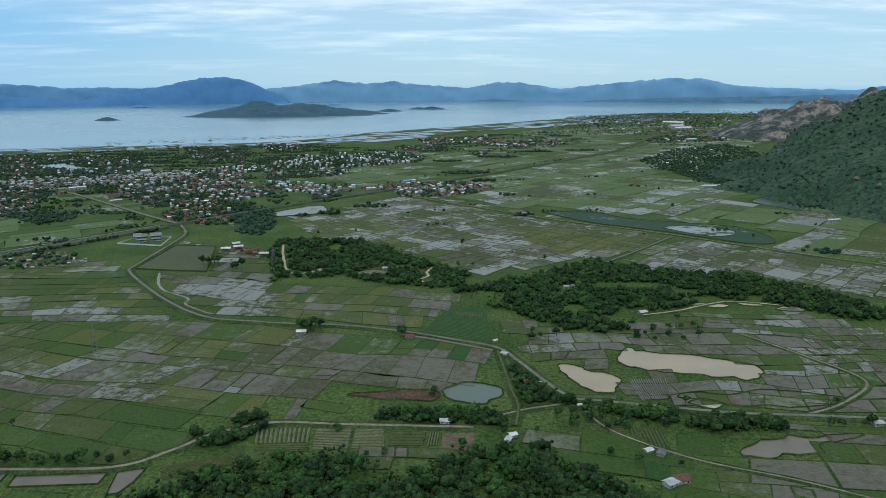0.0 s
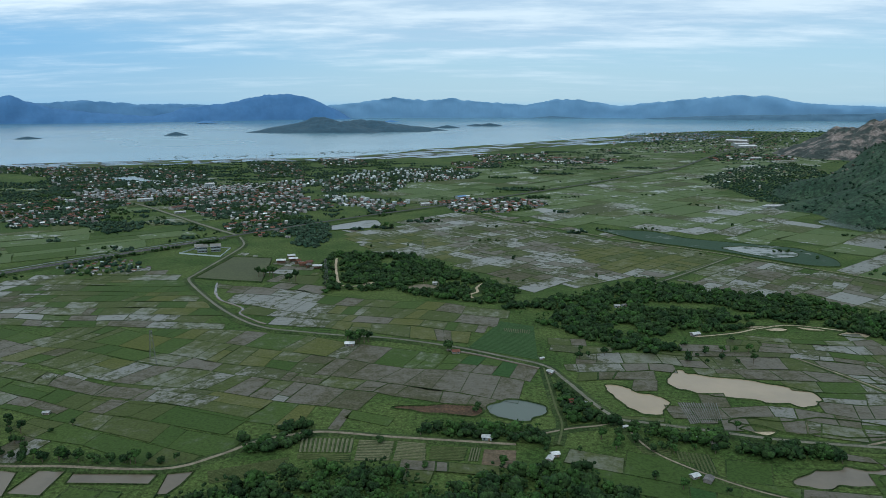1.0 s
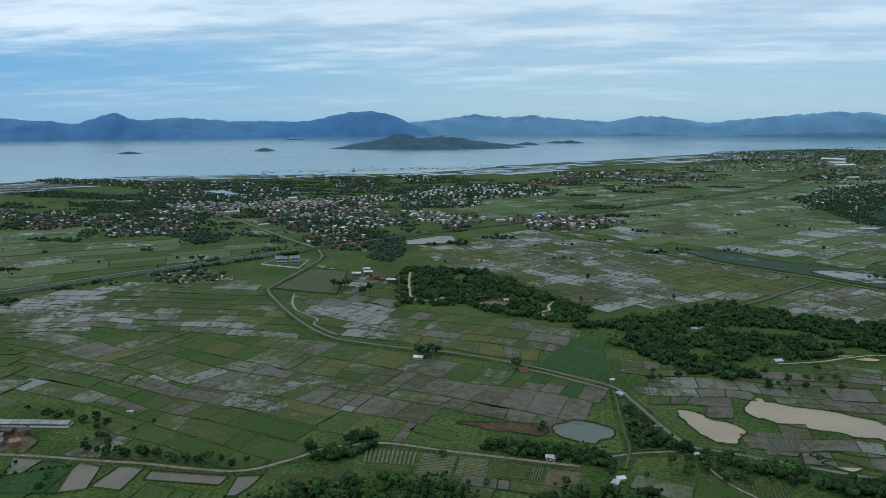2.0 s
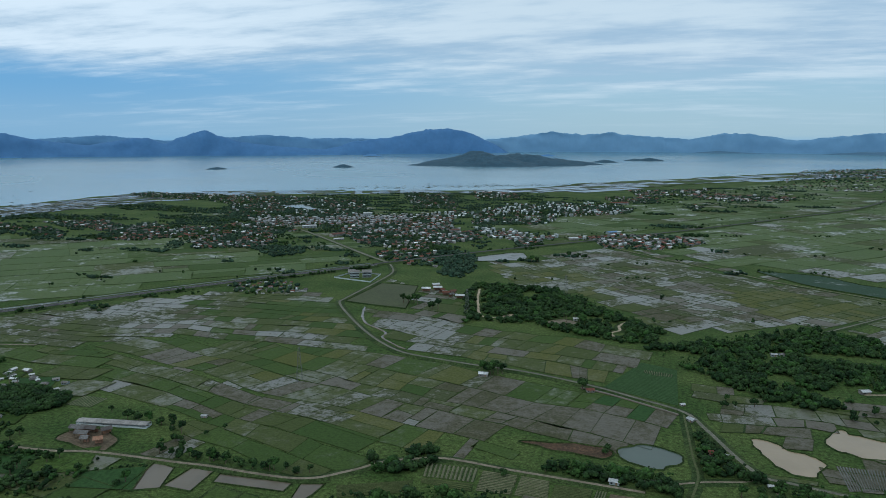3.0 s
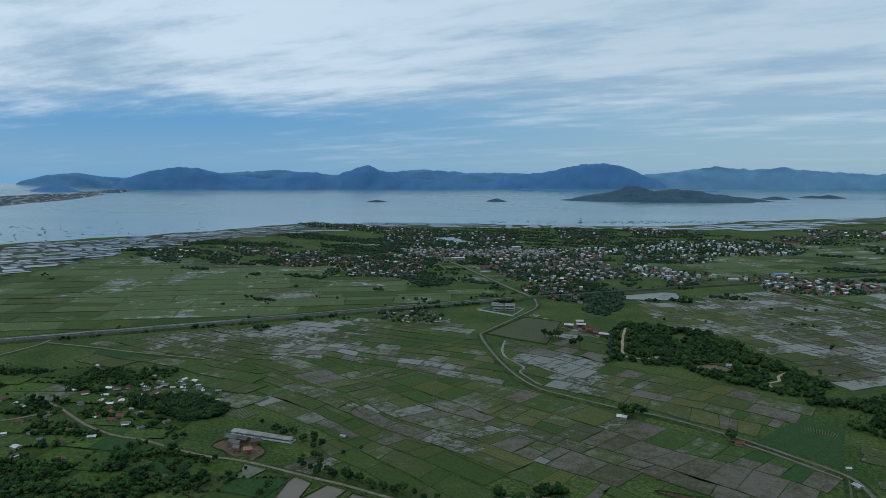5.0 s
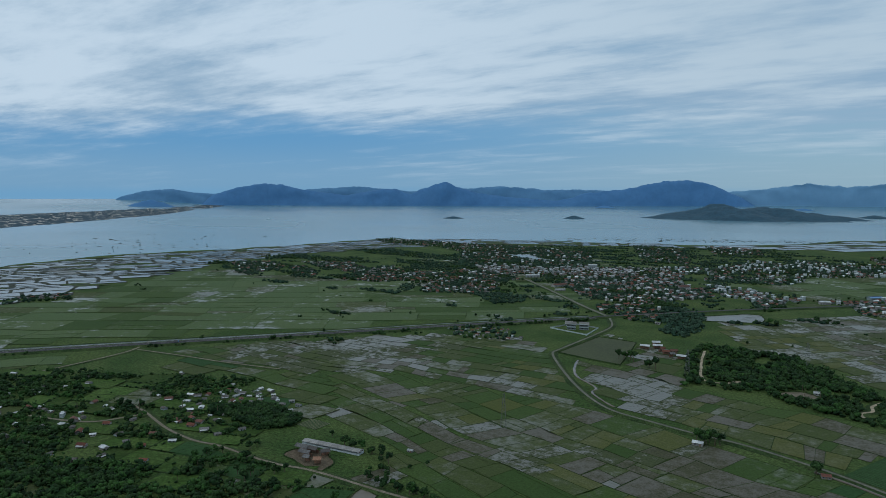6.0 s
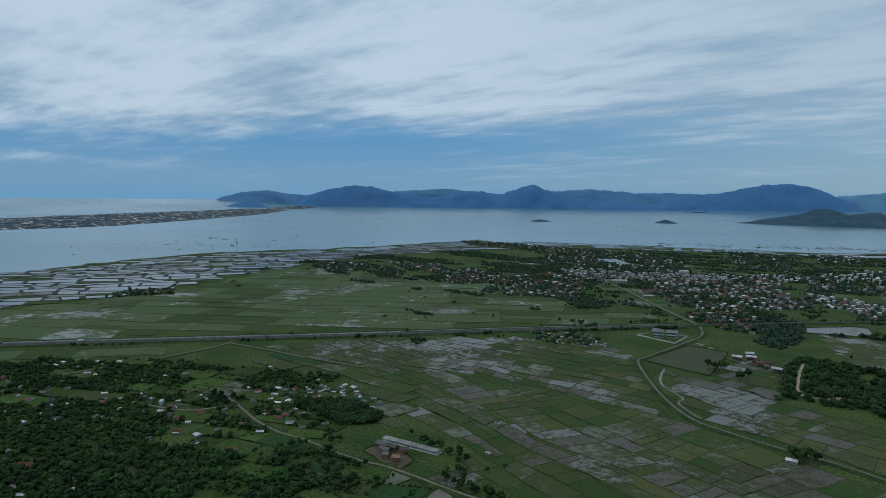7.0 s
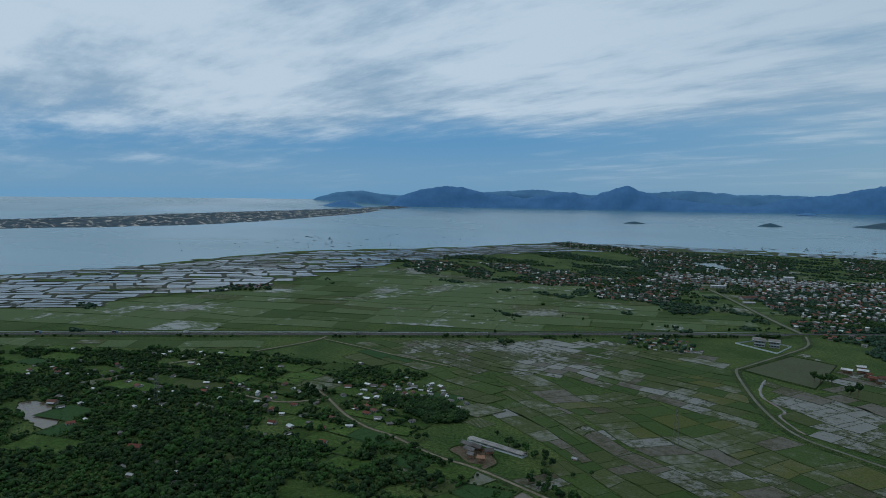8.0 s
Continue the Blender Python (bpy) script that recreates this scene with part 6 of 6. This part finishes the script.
def town(name, rows, label):
    """Many small far houses in one mesh: walls, roofs and dark windows."""
    verts, faces, index = [], [], []
    box = ((0, 1, 2, 3), (4, 7, 6, 5), (0, 4, 5, 1), (1, 5, 6, 2), (2, 6, 7, 3), (3, 7, 4, 0))

    def add(points, polys, mat):
        b = len(verts)
        verts.extend(points)
        for p in polys:
            faces.append(tuple(b + k for k in p))
            index.append(mat)
    for x, y, l, w, h, turn, kind in rows:
        c, s = math.cos(turn), math.sin(turn)

        def at(u, v, z):
            return (x + u * c - v * s, y + u * s + v * c, z)
        add([at(u, v, z) for z in (-0.1, h) for u, v in ((-l / 2, -w / 2), (l / 2, -w / 2), (l / 2, w / 2), (-l / 2, w / 2))], box[2:], 0)
        if kind == 3:
            add([at(u, v, z) for z in (h, h + 0.4) for u, v in ((-l / 2 - .1, -w / 2 - .1), (l / 2 + .1, -w / 2 - .1), (l / 2 + .1, w / 2 + .1), (-l / 2 - .1, w / 2 + .1))], box, 3)
        else:
            o, r = 0.35, h + w * 0.3
            add([at(-l / 2 - o, -w / 2 - o, h - 0.2), at(l / 2 + o, -w / 2 - o, h - 0.2), at(l / 2 + o, 0, r), at(-l / 2 - o, 0, r), at(l / 2 + o, w / 2 + o, h - 0.2), at(-l / 2 - o, w / 2 + o, h - 0.2), at(-l / 2, 0, h - .2), at(l / 2, 0, h - .2)],
                ((0, 1, 2, 3), (3, 2, 4, 5), (0, 3, 5, 6), (1, 7, 4, 2)), 1 + kind)
        for f in range(max(1, int(h / 2))):
            for k in (-1, 1):
                u, z = k * l * 0.24, 0.6 + 1.9 * f
                for sg in (-1, 1):
                    add([at(u - 0.45, sg * (w / 2 + 0.06), z), at(u + 0.45, sg * (w / 2 + 0.06), z), at(u + 0.45, sg * (w / 2 + 0.06), z + 0.9), at(u - 0.45, sg * (w / 2 + 0.06), z + 0.9)], ((0, 1, 2, 3),), 4)
    return tagged(new(name, mesh_of(name, verts, faces, [M["wall"], M["roof_red"], M["roof_grey"], M["roof_white"], M["glass"]], index)), label, "town", kind="stuff")


def build_town():
    """Far houses district by district; the nearest of them are the hamlet's, which are things of their own."""
    for home, lean, tall_share in PLACES:
        rows = []
        for x, y in home:
            tall = RNG.random() < tall_share
            grow = 1.0 if y < 1500 else 1.7
            rows.append((x, y, RNG.uniform(2.6, 5.2) * grow, RNG.uniform(2.2, 3.2) * grow, RNG.uniform(2.8, 4.8) if tall else RNG.uniform(1.5, 2.2), lean + RNG.choice((0, 1.571)) + RNG.normal() * 0.10, 3 if tall else RNG.choice((0, 1, 2), p=(0.48, 0.34, 0.18))))
        if rows:
            town("town_houses", rows, "crowded low town houses with red, grey and white roofs")
    for x, y in hamlet_homes:
        model = HOUSES[RNG.choice(len(HOUSES), p=(0.15, 0.20, 0.16, 0.18, 0.15, 0.10, 0.02, 0.04))]
        copy_thing(model, Matrix.Translation((x, y, -0.05)) @ Matrix.Rotation(RNG.normal() * 0.2 + RNG.choice((0.3, 1.87)), 4, "Z") @ Matrix.Scale(RNG.uniform(0.6, 0.75), 4))


build_town()


def make_long_barn(a, b, width, eave, ridge):
    """The long grey barn: low walls, posts and a sheet roof in bays."""
    a, b = np.array(a), np.array(b)
    length = float(np.linalg.norm(b - a))
    barn = new("barn")
    bays = 8
    bm = bmesh.new()
    put_box(bm, (length, width, 0.6), (0, 0, 0.3))
    part("low_wall", bm, M["wall"], barn)
    for k in range(bays):
        bm = bmesh.new()
        gable(bm, length / bays - 0.06, width, eave, ridge, 0.0 if 0 < k < bays - 1 else 0.02, 0.1, (-length / 2 + (k + 0.5) * length / bays, 0, 0))
        part("roof_panel", bm, M["roof_barn"], barn)
    for k in range(bays + 1):
        for s in (-1, 1):
            bm = bmesh.new()
            put_box(bm, (0.22, 0.22, eave), (-length / 2 + 0.2 + k * (length - 0.4) / bays, s * (width / 2 - 0.15), eave / 2))
            part("post", bm, M["wall"], barn)
    d = b - a
    barn.matrix_world = Matrix.Translation((*(a + b) / 2, -0.02)) @ Matrix.Rotation(math.atan2(d[1], d[0]), 4, "Z")
    return tagged(barn, "long low barn with a pale grey sheet roof", "barn")


make_long_barn((-269, 234.5), (-236, 240), 4.6, 1.5, 2.1)


def make_warehouse(a, b, width, eave, roof, label):
    """A plain hall: walls, a pitched sheet roof with a ridge vent, doors along one side."""
    a, b = np.array(a, dtype=float), np.array(b, dtype=float)
    length = float(np.linalg.norm(b - a))
    hall = new("warehouse")
    ridge = eave + width * 0.14
    bm = bmesh.new()
    gabled_walls(bm, length, width, eave, ridge)
    part("wall", bm, M["wall"], hall)
    bm = bmesh.new()
    gable(bm, length, width, eave, ridge, 0.4)
    shell = part("roof", bm, M[roof], hall)
    bm = bmesh.new()
    put_box(bm, (length * 0.8, width * 0.08, 0.5), (0, 0, ridge + 0.25))
    part("ridge_vent", bm, M["roof_grey"], shell)
    for k in range(4):
        bm = bmesh.new()
        put_box(bm, (length * 0.12, 0.12, eave * 0.7), (-length * 0.36 + k * length * 0.24, -width / 2 - 0.03, eave * 0.35))
        part("door", bm, M["steel"], hall)
    d = b - a
    hall.matrix_world = Matrix.Translation((*(a + b) / 2, -0.02)) @ Matrix.Rotation(math.atan2(d[1], d[0]), 4, "Z")
    return tagged(hall, label, "warehouse", "large halls")


WHITE_HALL = "long hall with a pale zinc sheet roof"
for a, b, width, eave, roof, label in (
        ((303, 884), (348, 888), 5, 2.0, "roof_white", WHITE_HALL), ((310, 893), (340, 896), 4, 2.0, "roof_white", WHITE_HALL), ((338, 652), (351, 655), 4, 2.2, "roof_white", WHITE_HALL),
        ((745, 2400), (800, 2360), 26, 7, "roof_white", WHITE_HALL), ((672, 2080), (730, 2105), 22, 6, "roof_white", WHITE_HALL), ((700, 2200), (745, 2215), 20, 6, "roof_white", WHITE_HALL), ((560, 1660), (585, 1668), 12, 4, "roof_white", WHITE_HALL),
        ((-82, 932), (-70, 943), 7, 3.0, "roof_blue", "hall with a bright blue sheet roof"), ((-104, 1362), (-70, 1364), 8, 3.0, "roof_red", "long hall with a faded red roof"),
        ((-403, 776), (-394, 785), 4, 2.0, "roof_white", WHITE_HALL), ((-420, 803), (-411, 822), 8, 3.0, "roof_red", "large hall with an orange-red tile roof"), ((-283, 881), (-274, 889), 7, 4.5, "roof_red", "large hall with an orange-red tile roof"),
        ((-124, 864), (-114, 868), 6, 3.0, "roof_white", WHITE_HALL), ((-495, 868), (-480, 880), 6, 3.5, "roof_white", WHITE_HALL), ((-462, 1008), (-452, 1016), 8, 8.0, "roof_white", "tall pale block with a flat-pitched roof")):
    make_warehouse(a, b, width, eave, roof, label)


def make_shed(x, y, l, w, turn, roof):
    s = new("shed")
    bm = bmesh.new()
    gable(bm, l, w, 2.6, 3.5, 0.3)
    part("roof", bm, M[roof], s)
    for i in (-1, 0, 1):
        for j in (-1, 1):
            bm = bmesh.new()
            put_box(bm, (0.18, 0.18, 2.6), (i * l * 0.45, j * w * 0.45, 1.3))
            part("post", bm, M["bark"], s)
    bm = bmesh.new()
    put_box(bm, (l * 0.9, 0.15, 1.6), (0, w * 0.42, 0.8))
    part("back_wall", bm, M["brick"], s)
    s.matrix_world = Matrix.Translation((x, y, 0.1)) @ Matrix.Rotation(turn, 4, "Z")
    return tagged(s, "open farm shed with a weathered grey roof", "shed", "farm sheds")


for x, y, l, w, turn, roof in ((-261, 226, 7, 3.2, 0.1, "roof_grey"), (-256, 227, 7, 3, 0.1, "roof_grey"), (-255, 222, 6, 3, 0.1, "roof_grey"), (-248, 228, 4, 2.6, 0.9, "roof_grey"), (-244, 219, 3.4, 2.4, 0.6, "brick"), (-250, 218, 3, 2.4, 0.3, "roof_grey"), (-201, 554, 6, 3.6, 0.5, "roof_white"), (-196, 543, 7, 3.6, 0.3, "roof_white"), (-184, 527, 5.5, 3, 0.2, "roof_red"), (-170, 519, 7, 3, 0.1, "roof_white"), (-204, 536, 7, 2.4, 0.2, "roof_white"), (-190, 535, 5, 3, 1.2, "roof_red"), (-180, 533, 5, 3, 0.5, "roof_red"), (-178, 522, 4, 2.6, 0.9, "roof_grey")):
    make_shed(x, y, l, w, turn, roof)


def make_school(x, y, l, w, storeys, turn):
    s = new("school_building")
    h = 2.6 * storeys
    bm = bmesh.new()
    put_box(bm, (l, w, h), (0, 0, h / 2))
    part("wall", bm, M["wall"], s)
    bm = bmesh.new()
    gable(bm, l, w, h, h + 1.8, 0.6)
    part("roof", bm, M["roof_barn"], s)
    for f in range(storeys):
        bm = bmesh.new()
        put_box(bm, (l, 1.2, 0.2), (0, -w / 2 - 0.6, f * 2.6 + 2.5))
        part("gallery", bm, M["wall"], s)
        for k in range(7):
            bm = bmesh.new()
            put_box(bm, (0.9, 0.1, 1.1), (-l / 2 + (k + 0.5) * l / 7, -w / 2 - 0.02, f * 2.6 + 1.3))
            pane = part("window", bm, M["glass"], s)
            bm = bmesh.new()
            for u in (-0.5, 0.5):
                put_box(bm, (0.1, 0.14, 1.3), (-l / 2 + (k + 0.5) * l / 7 + u, -w / 2 - 0.03, f * 2.6 + 1.3))
            for v in (-0.6, 0.6):
                put_box(bm, (1.1, 0.14, 0.1), (-l / 2 + (k + 0.5) * l / 7, -w / 2 - 0.03, f * 2.6 + 1.3 + v))
            part("frame", bm, M["wall"], pane)
    s.matrix_world = Matrix.Translation((x, y, -0.02)) @ Matrix.Rotation(turn, 4, "Z")
    return tagged(s, "pale two-storey school with a grey roof", "school", "school buildings")


make_school(-284, 571, 8, 2.8, 2, 0.35)
make_school(-274, 576, 8, 2.8, 2, 0.35)
make_school(-293, 585, 6, 3, 1, 0.35)


def make_yard_wall(corners, height, thick):
    """A low plastered wall round a yard: one length a side, a post at each corner."""
    w = new("yard_wall")
    for a, b in zip(corners, corners[1:] + corners[:1]):
        d = (b[0] - a[0], b[1] - a[1])
        bm = bmesh.new()
        put_box(bm, (math.hypot(*d) - 0.4, thick, height), ((a[0] + b[0]) / 2, (a[1] + b[1]) / 2, height / 2), math.atan2(d[1], d[0]))
        part("wall_length", bm, M["wall"], w)
        bm = bmesh.new()
        put_box(bm, (0.4, 0.4, height + 0.3), (*a, (height + 0.3) / 2))
        part("post", bm, M["wall"], w)
    return tagged(w, "low pale plastered wall round a school yard", "wall")


make_yard_wall([(-301, 564), (-262, 555), (-266, 589), (-294, 595)], 1.1, 0.25)


def beam(bm, a, b, w):
    a, b = Vector(a), Vector(b)
    d = b - a
    r = bmesh.ops.create_cube(bm, size=1.0)
    bmesh.ops.transform(bm, matrix=Matrix.Translation((a + b) / 2) @ d.to_track_quat("Z", "Y").to_matrix().to_4x4() @ Matrix.Diagonal((w, w, d.length, 1)), verts=r["verts"])


def make_pylon(x, y, turn, h=19.0):
    """A lattice mast on four legs with three crossarms."""
    p = new("pylon")
    base, top = 1.5, 0.35

    def corner(k, z):
        r = base + (top - base) * z / h
        return (r * (1 if k in (0, 3) else -1), r * (1 if k < 2 else -1), z)
    for k in range(4):
        bm = bmesh.new()
        beam(bm, corner(k, 0), corner(k, h), 0.08)
        part("leg", bm, M["steel"], p)
    bm = bmesh.new()
    for lev in range(8):
        z0, z1 = h * (lev / 8) ** 0.9, h * ((lev + 1) / 8) ** 0.9
        for k in range(4):
            beam(bm, corner(k, z0), corner((k + 1) % 4, z1), 0.03)
            beam(bm, corner((k + 1) % 4, z0), corner(k, z1), 0.03)
    part("lattice", bm, M["steel"], p)
    for z, r in ((h * 0.72, 2.6), (h * 0.84, 2.2), (h * 0.96, 1.8)):
        bm = bmesh.new()
        beam(bm, (-r, 0, z), (r, 0, z), 0.07)
        beam(bm, (-r, 0, z), (0, 0, z + 0.8), 0.04)
        beam(bm, (r, 0, z), (0, 0, z + 0.8), 0.04)
        arm = part("crossarm", bm, M["steel"], p)
        for u in (-r, r):
            bm = bmesh.new()
            for k in range(4):
                bmesh.ops.create_cone(bm, cap_ends=True, segments=8, radius1=0.13, radius2=0.08, depth=0.16, matrix=Matrix.Translation((u, 0, z - 0.14 - 0.2 * k)))
            part("insulator", bm, M["glass"], arm)
    p.matrix_world = Matrix.Translation((x, y, -0.05)) @ Matrix.Rotation(turn, 4, "Z")
    return tagged(p, "grey steel lattice power pylon", "pylon", "power pylons")


for x, y in ((-421, 128), (-200, 311), (-152, 472), (-90, 545)):
    make_pylon(x, y, 2.26)


def make_truck(s, side, length, colour, label):
    """A lorry or van on the highway: chassis, cab, box, wheels."""
    c = rounded(HIGHWAY, 8)
    i = int(np.argmin(np.abs(c[:, 1] - s)))
    d = c[i + 1] - c[i]
    d /= np.linalg.norm(d)
    pos = c[i] + side * np.array((-d[1], d[0]))
    t = new("truck")
    bm = bmesh.new()
    put_box(bm, (length * 0.72, 2.3, 2.3), (-length * 0.12, 0, 2.0))
    bmesh.ops.bevel(bm, geom=bm.edges[:], offset=0.08, segments=1, affect="EDGES")
    part("cargo_box", bm, M[colour], t)
    bm = bmesh.new()
    put_box(bm, (length * 0.2, 2.2, 2.0), (length * 0.37, 0, 1.6))
    bmesh.ops.bevel(bm, geom=bm.edges[:], offset=0.2, segments=2, affect="EDGES")
    part("cab", bm, M["roof_blue" if colour != "roof_white" else "wall"], t)
    bm = bmesh.new()
    put_box(bm, (0.06, 1.9, 0.8), (length * 0.47, 0, 2.0))
    part("windscreen", bm, M["glass"], t)
    for u in (-0.35, -0.22, 0.36):
        for v in (-1, 1):
            bm = bmesh.new()
            bmesh.ops.create_cone(bm, cap_ends=True, segments=14, radius1=0.5, radius2=0.5, depth=0.35)
            bmesh.ops.rotate(bm, verts=bm.verts, matrix=Matrix.Rotation(math.pi / 2, 3, "X"))
            bmesh.ops.translate(bm, verts=bm.verts, vec=(u * length, v * 0.95, 0.5))
            wheel = part("wheel", bm, M["glass"], t)
            bm = bmesh.new()
            bmesh.ops.create_cone(bm, cap_ends=True, segments=10, radius1=0.24, radius2=0.24, depth=0.40)
            bmesh.ops.rotate(bm, verts=bm.verts, matrix=Matrix.Rotation(math.pi / 2, 3, "X"))
            bmesh.ops.translate(bm, verts=bm.verts, vec=(u * length, v * 0.95, 0.5))
            part("hub", bm, M["steel"], wheel)
    t.matrix_world = Matrix.Translation((*pos, 1.425)) @ Matrix.Rotation(math.atan2(d[1], d[0]), 4, "Z") @ Matrix.Scale(0.62, 4)
    return tagged(t, label, "truck", "trucks on the highway")


make_truck(200, -2, 9, "roof_white", "white box lorry on the highway")
make_truck(170, -2, 8, "glass", "dark lorry on the highway")
make_truck(120, -2, 8, "glass", "dark lorry on the highway")
make_truck(330, -6, 6, "roof_grey", "grey van on the highway")
make_truck(60, -6, 7, "roof_white", "white lorry on the highway")


def rafts():
    """Fish rafts, stakes and small boats off the shore."""
    bm = bmesh.new()
    for k in range(260):
        if k < 170:
            u = RNG.random()
            x, y = -830 + 640 * u + RNG.normal() * 25, 1470 + 380 * u + abs(RNG.normal()) * 60 + 40
        else:
            x, y = -1420 + RNG.normal() * 130, 900 + RNG.normal() * 160
        if RNG.random() < 0.5:
            put_box(bm, (RNG.uniform(4, 12), RNG.uniform(2, 5), 0.5), (x, y, -0.42), RNG.uniform(0, 3))
        else:
            put_box(bm, (1.6, 1.6, 1.3), (x, y, -0.1), RNG.uniform(0, 3))
    ob = part("fishing_rafts", bm, M["dike"])
    tagged(ob, "dark fishing rafts and huts floating off the shore", "rafts", kind="stuff")


rafts()
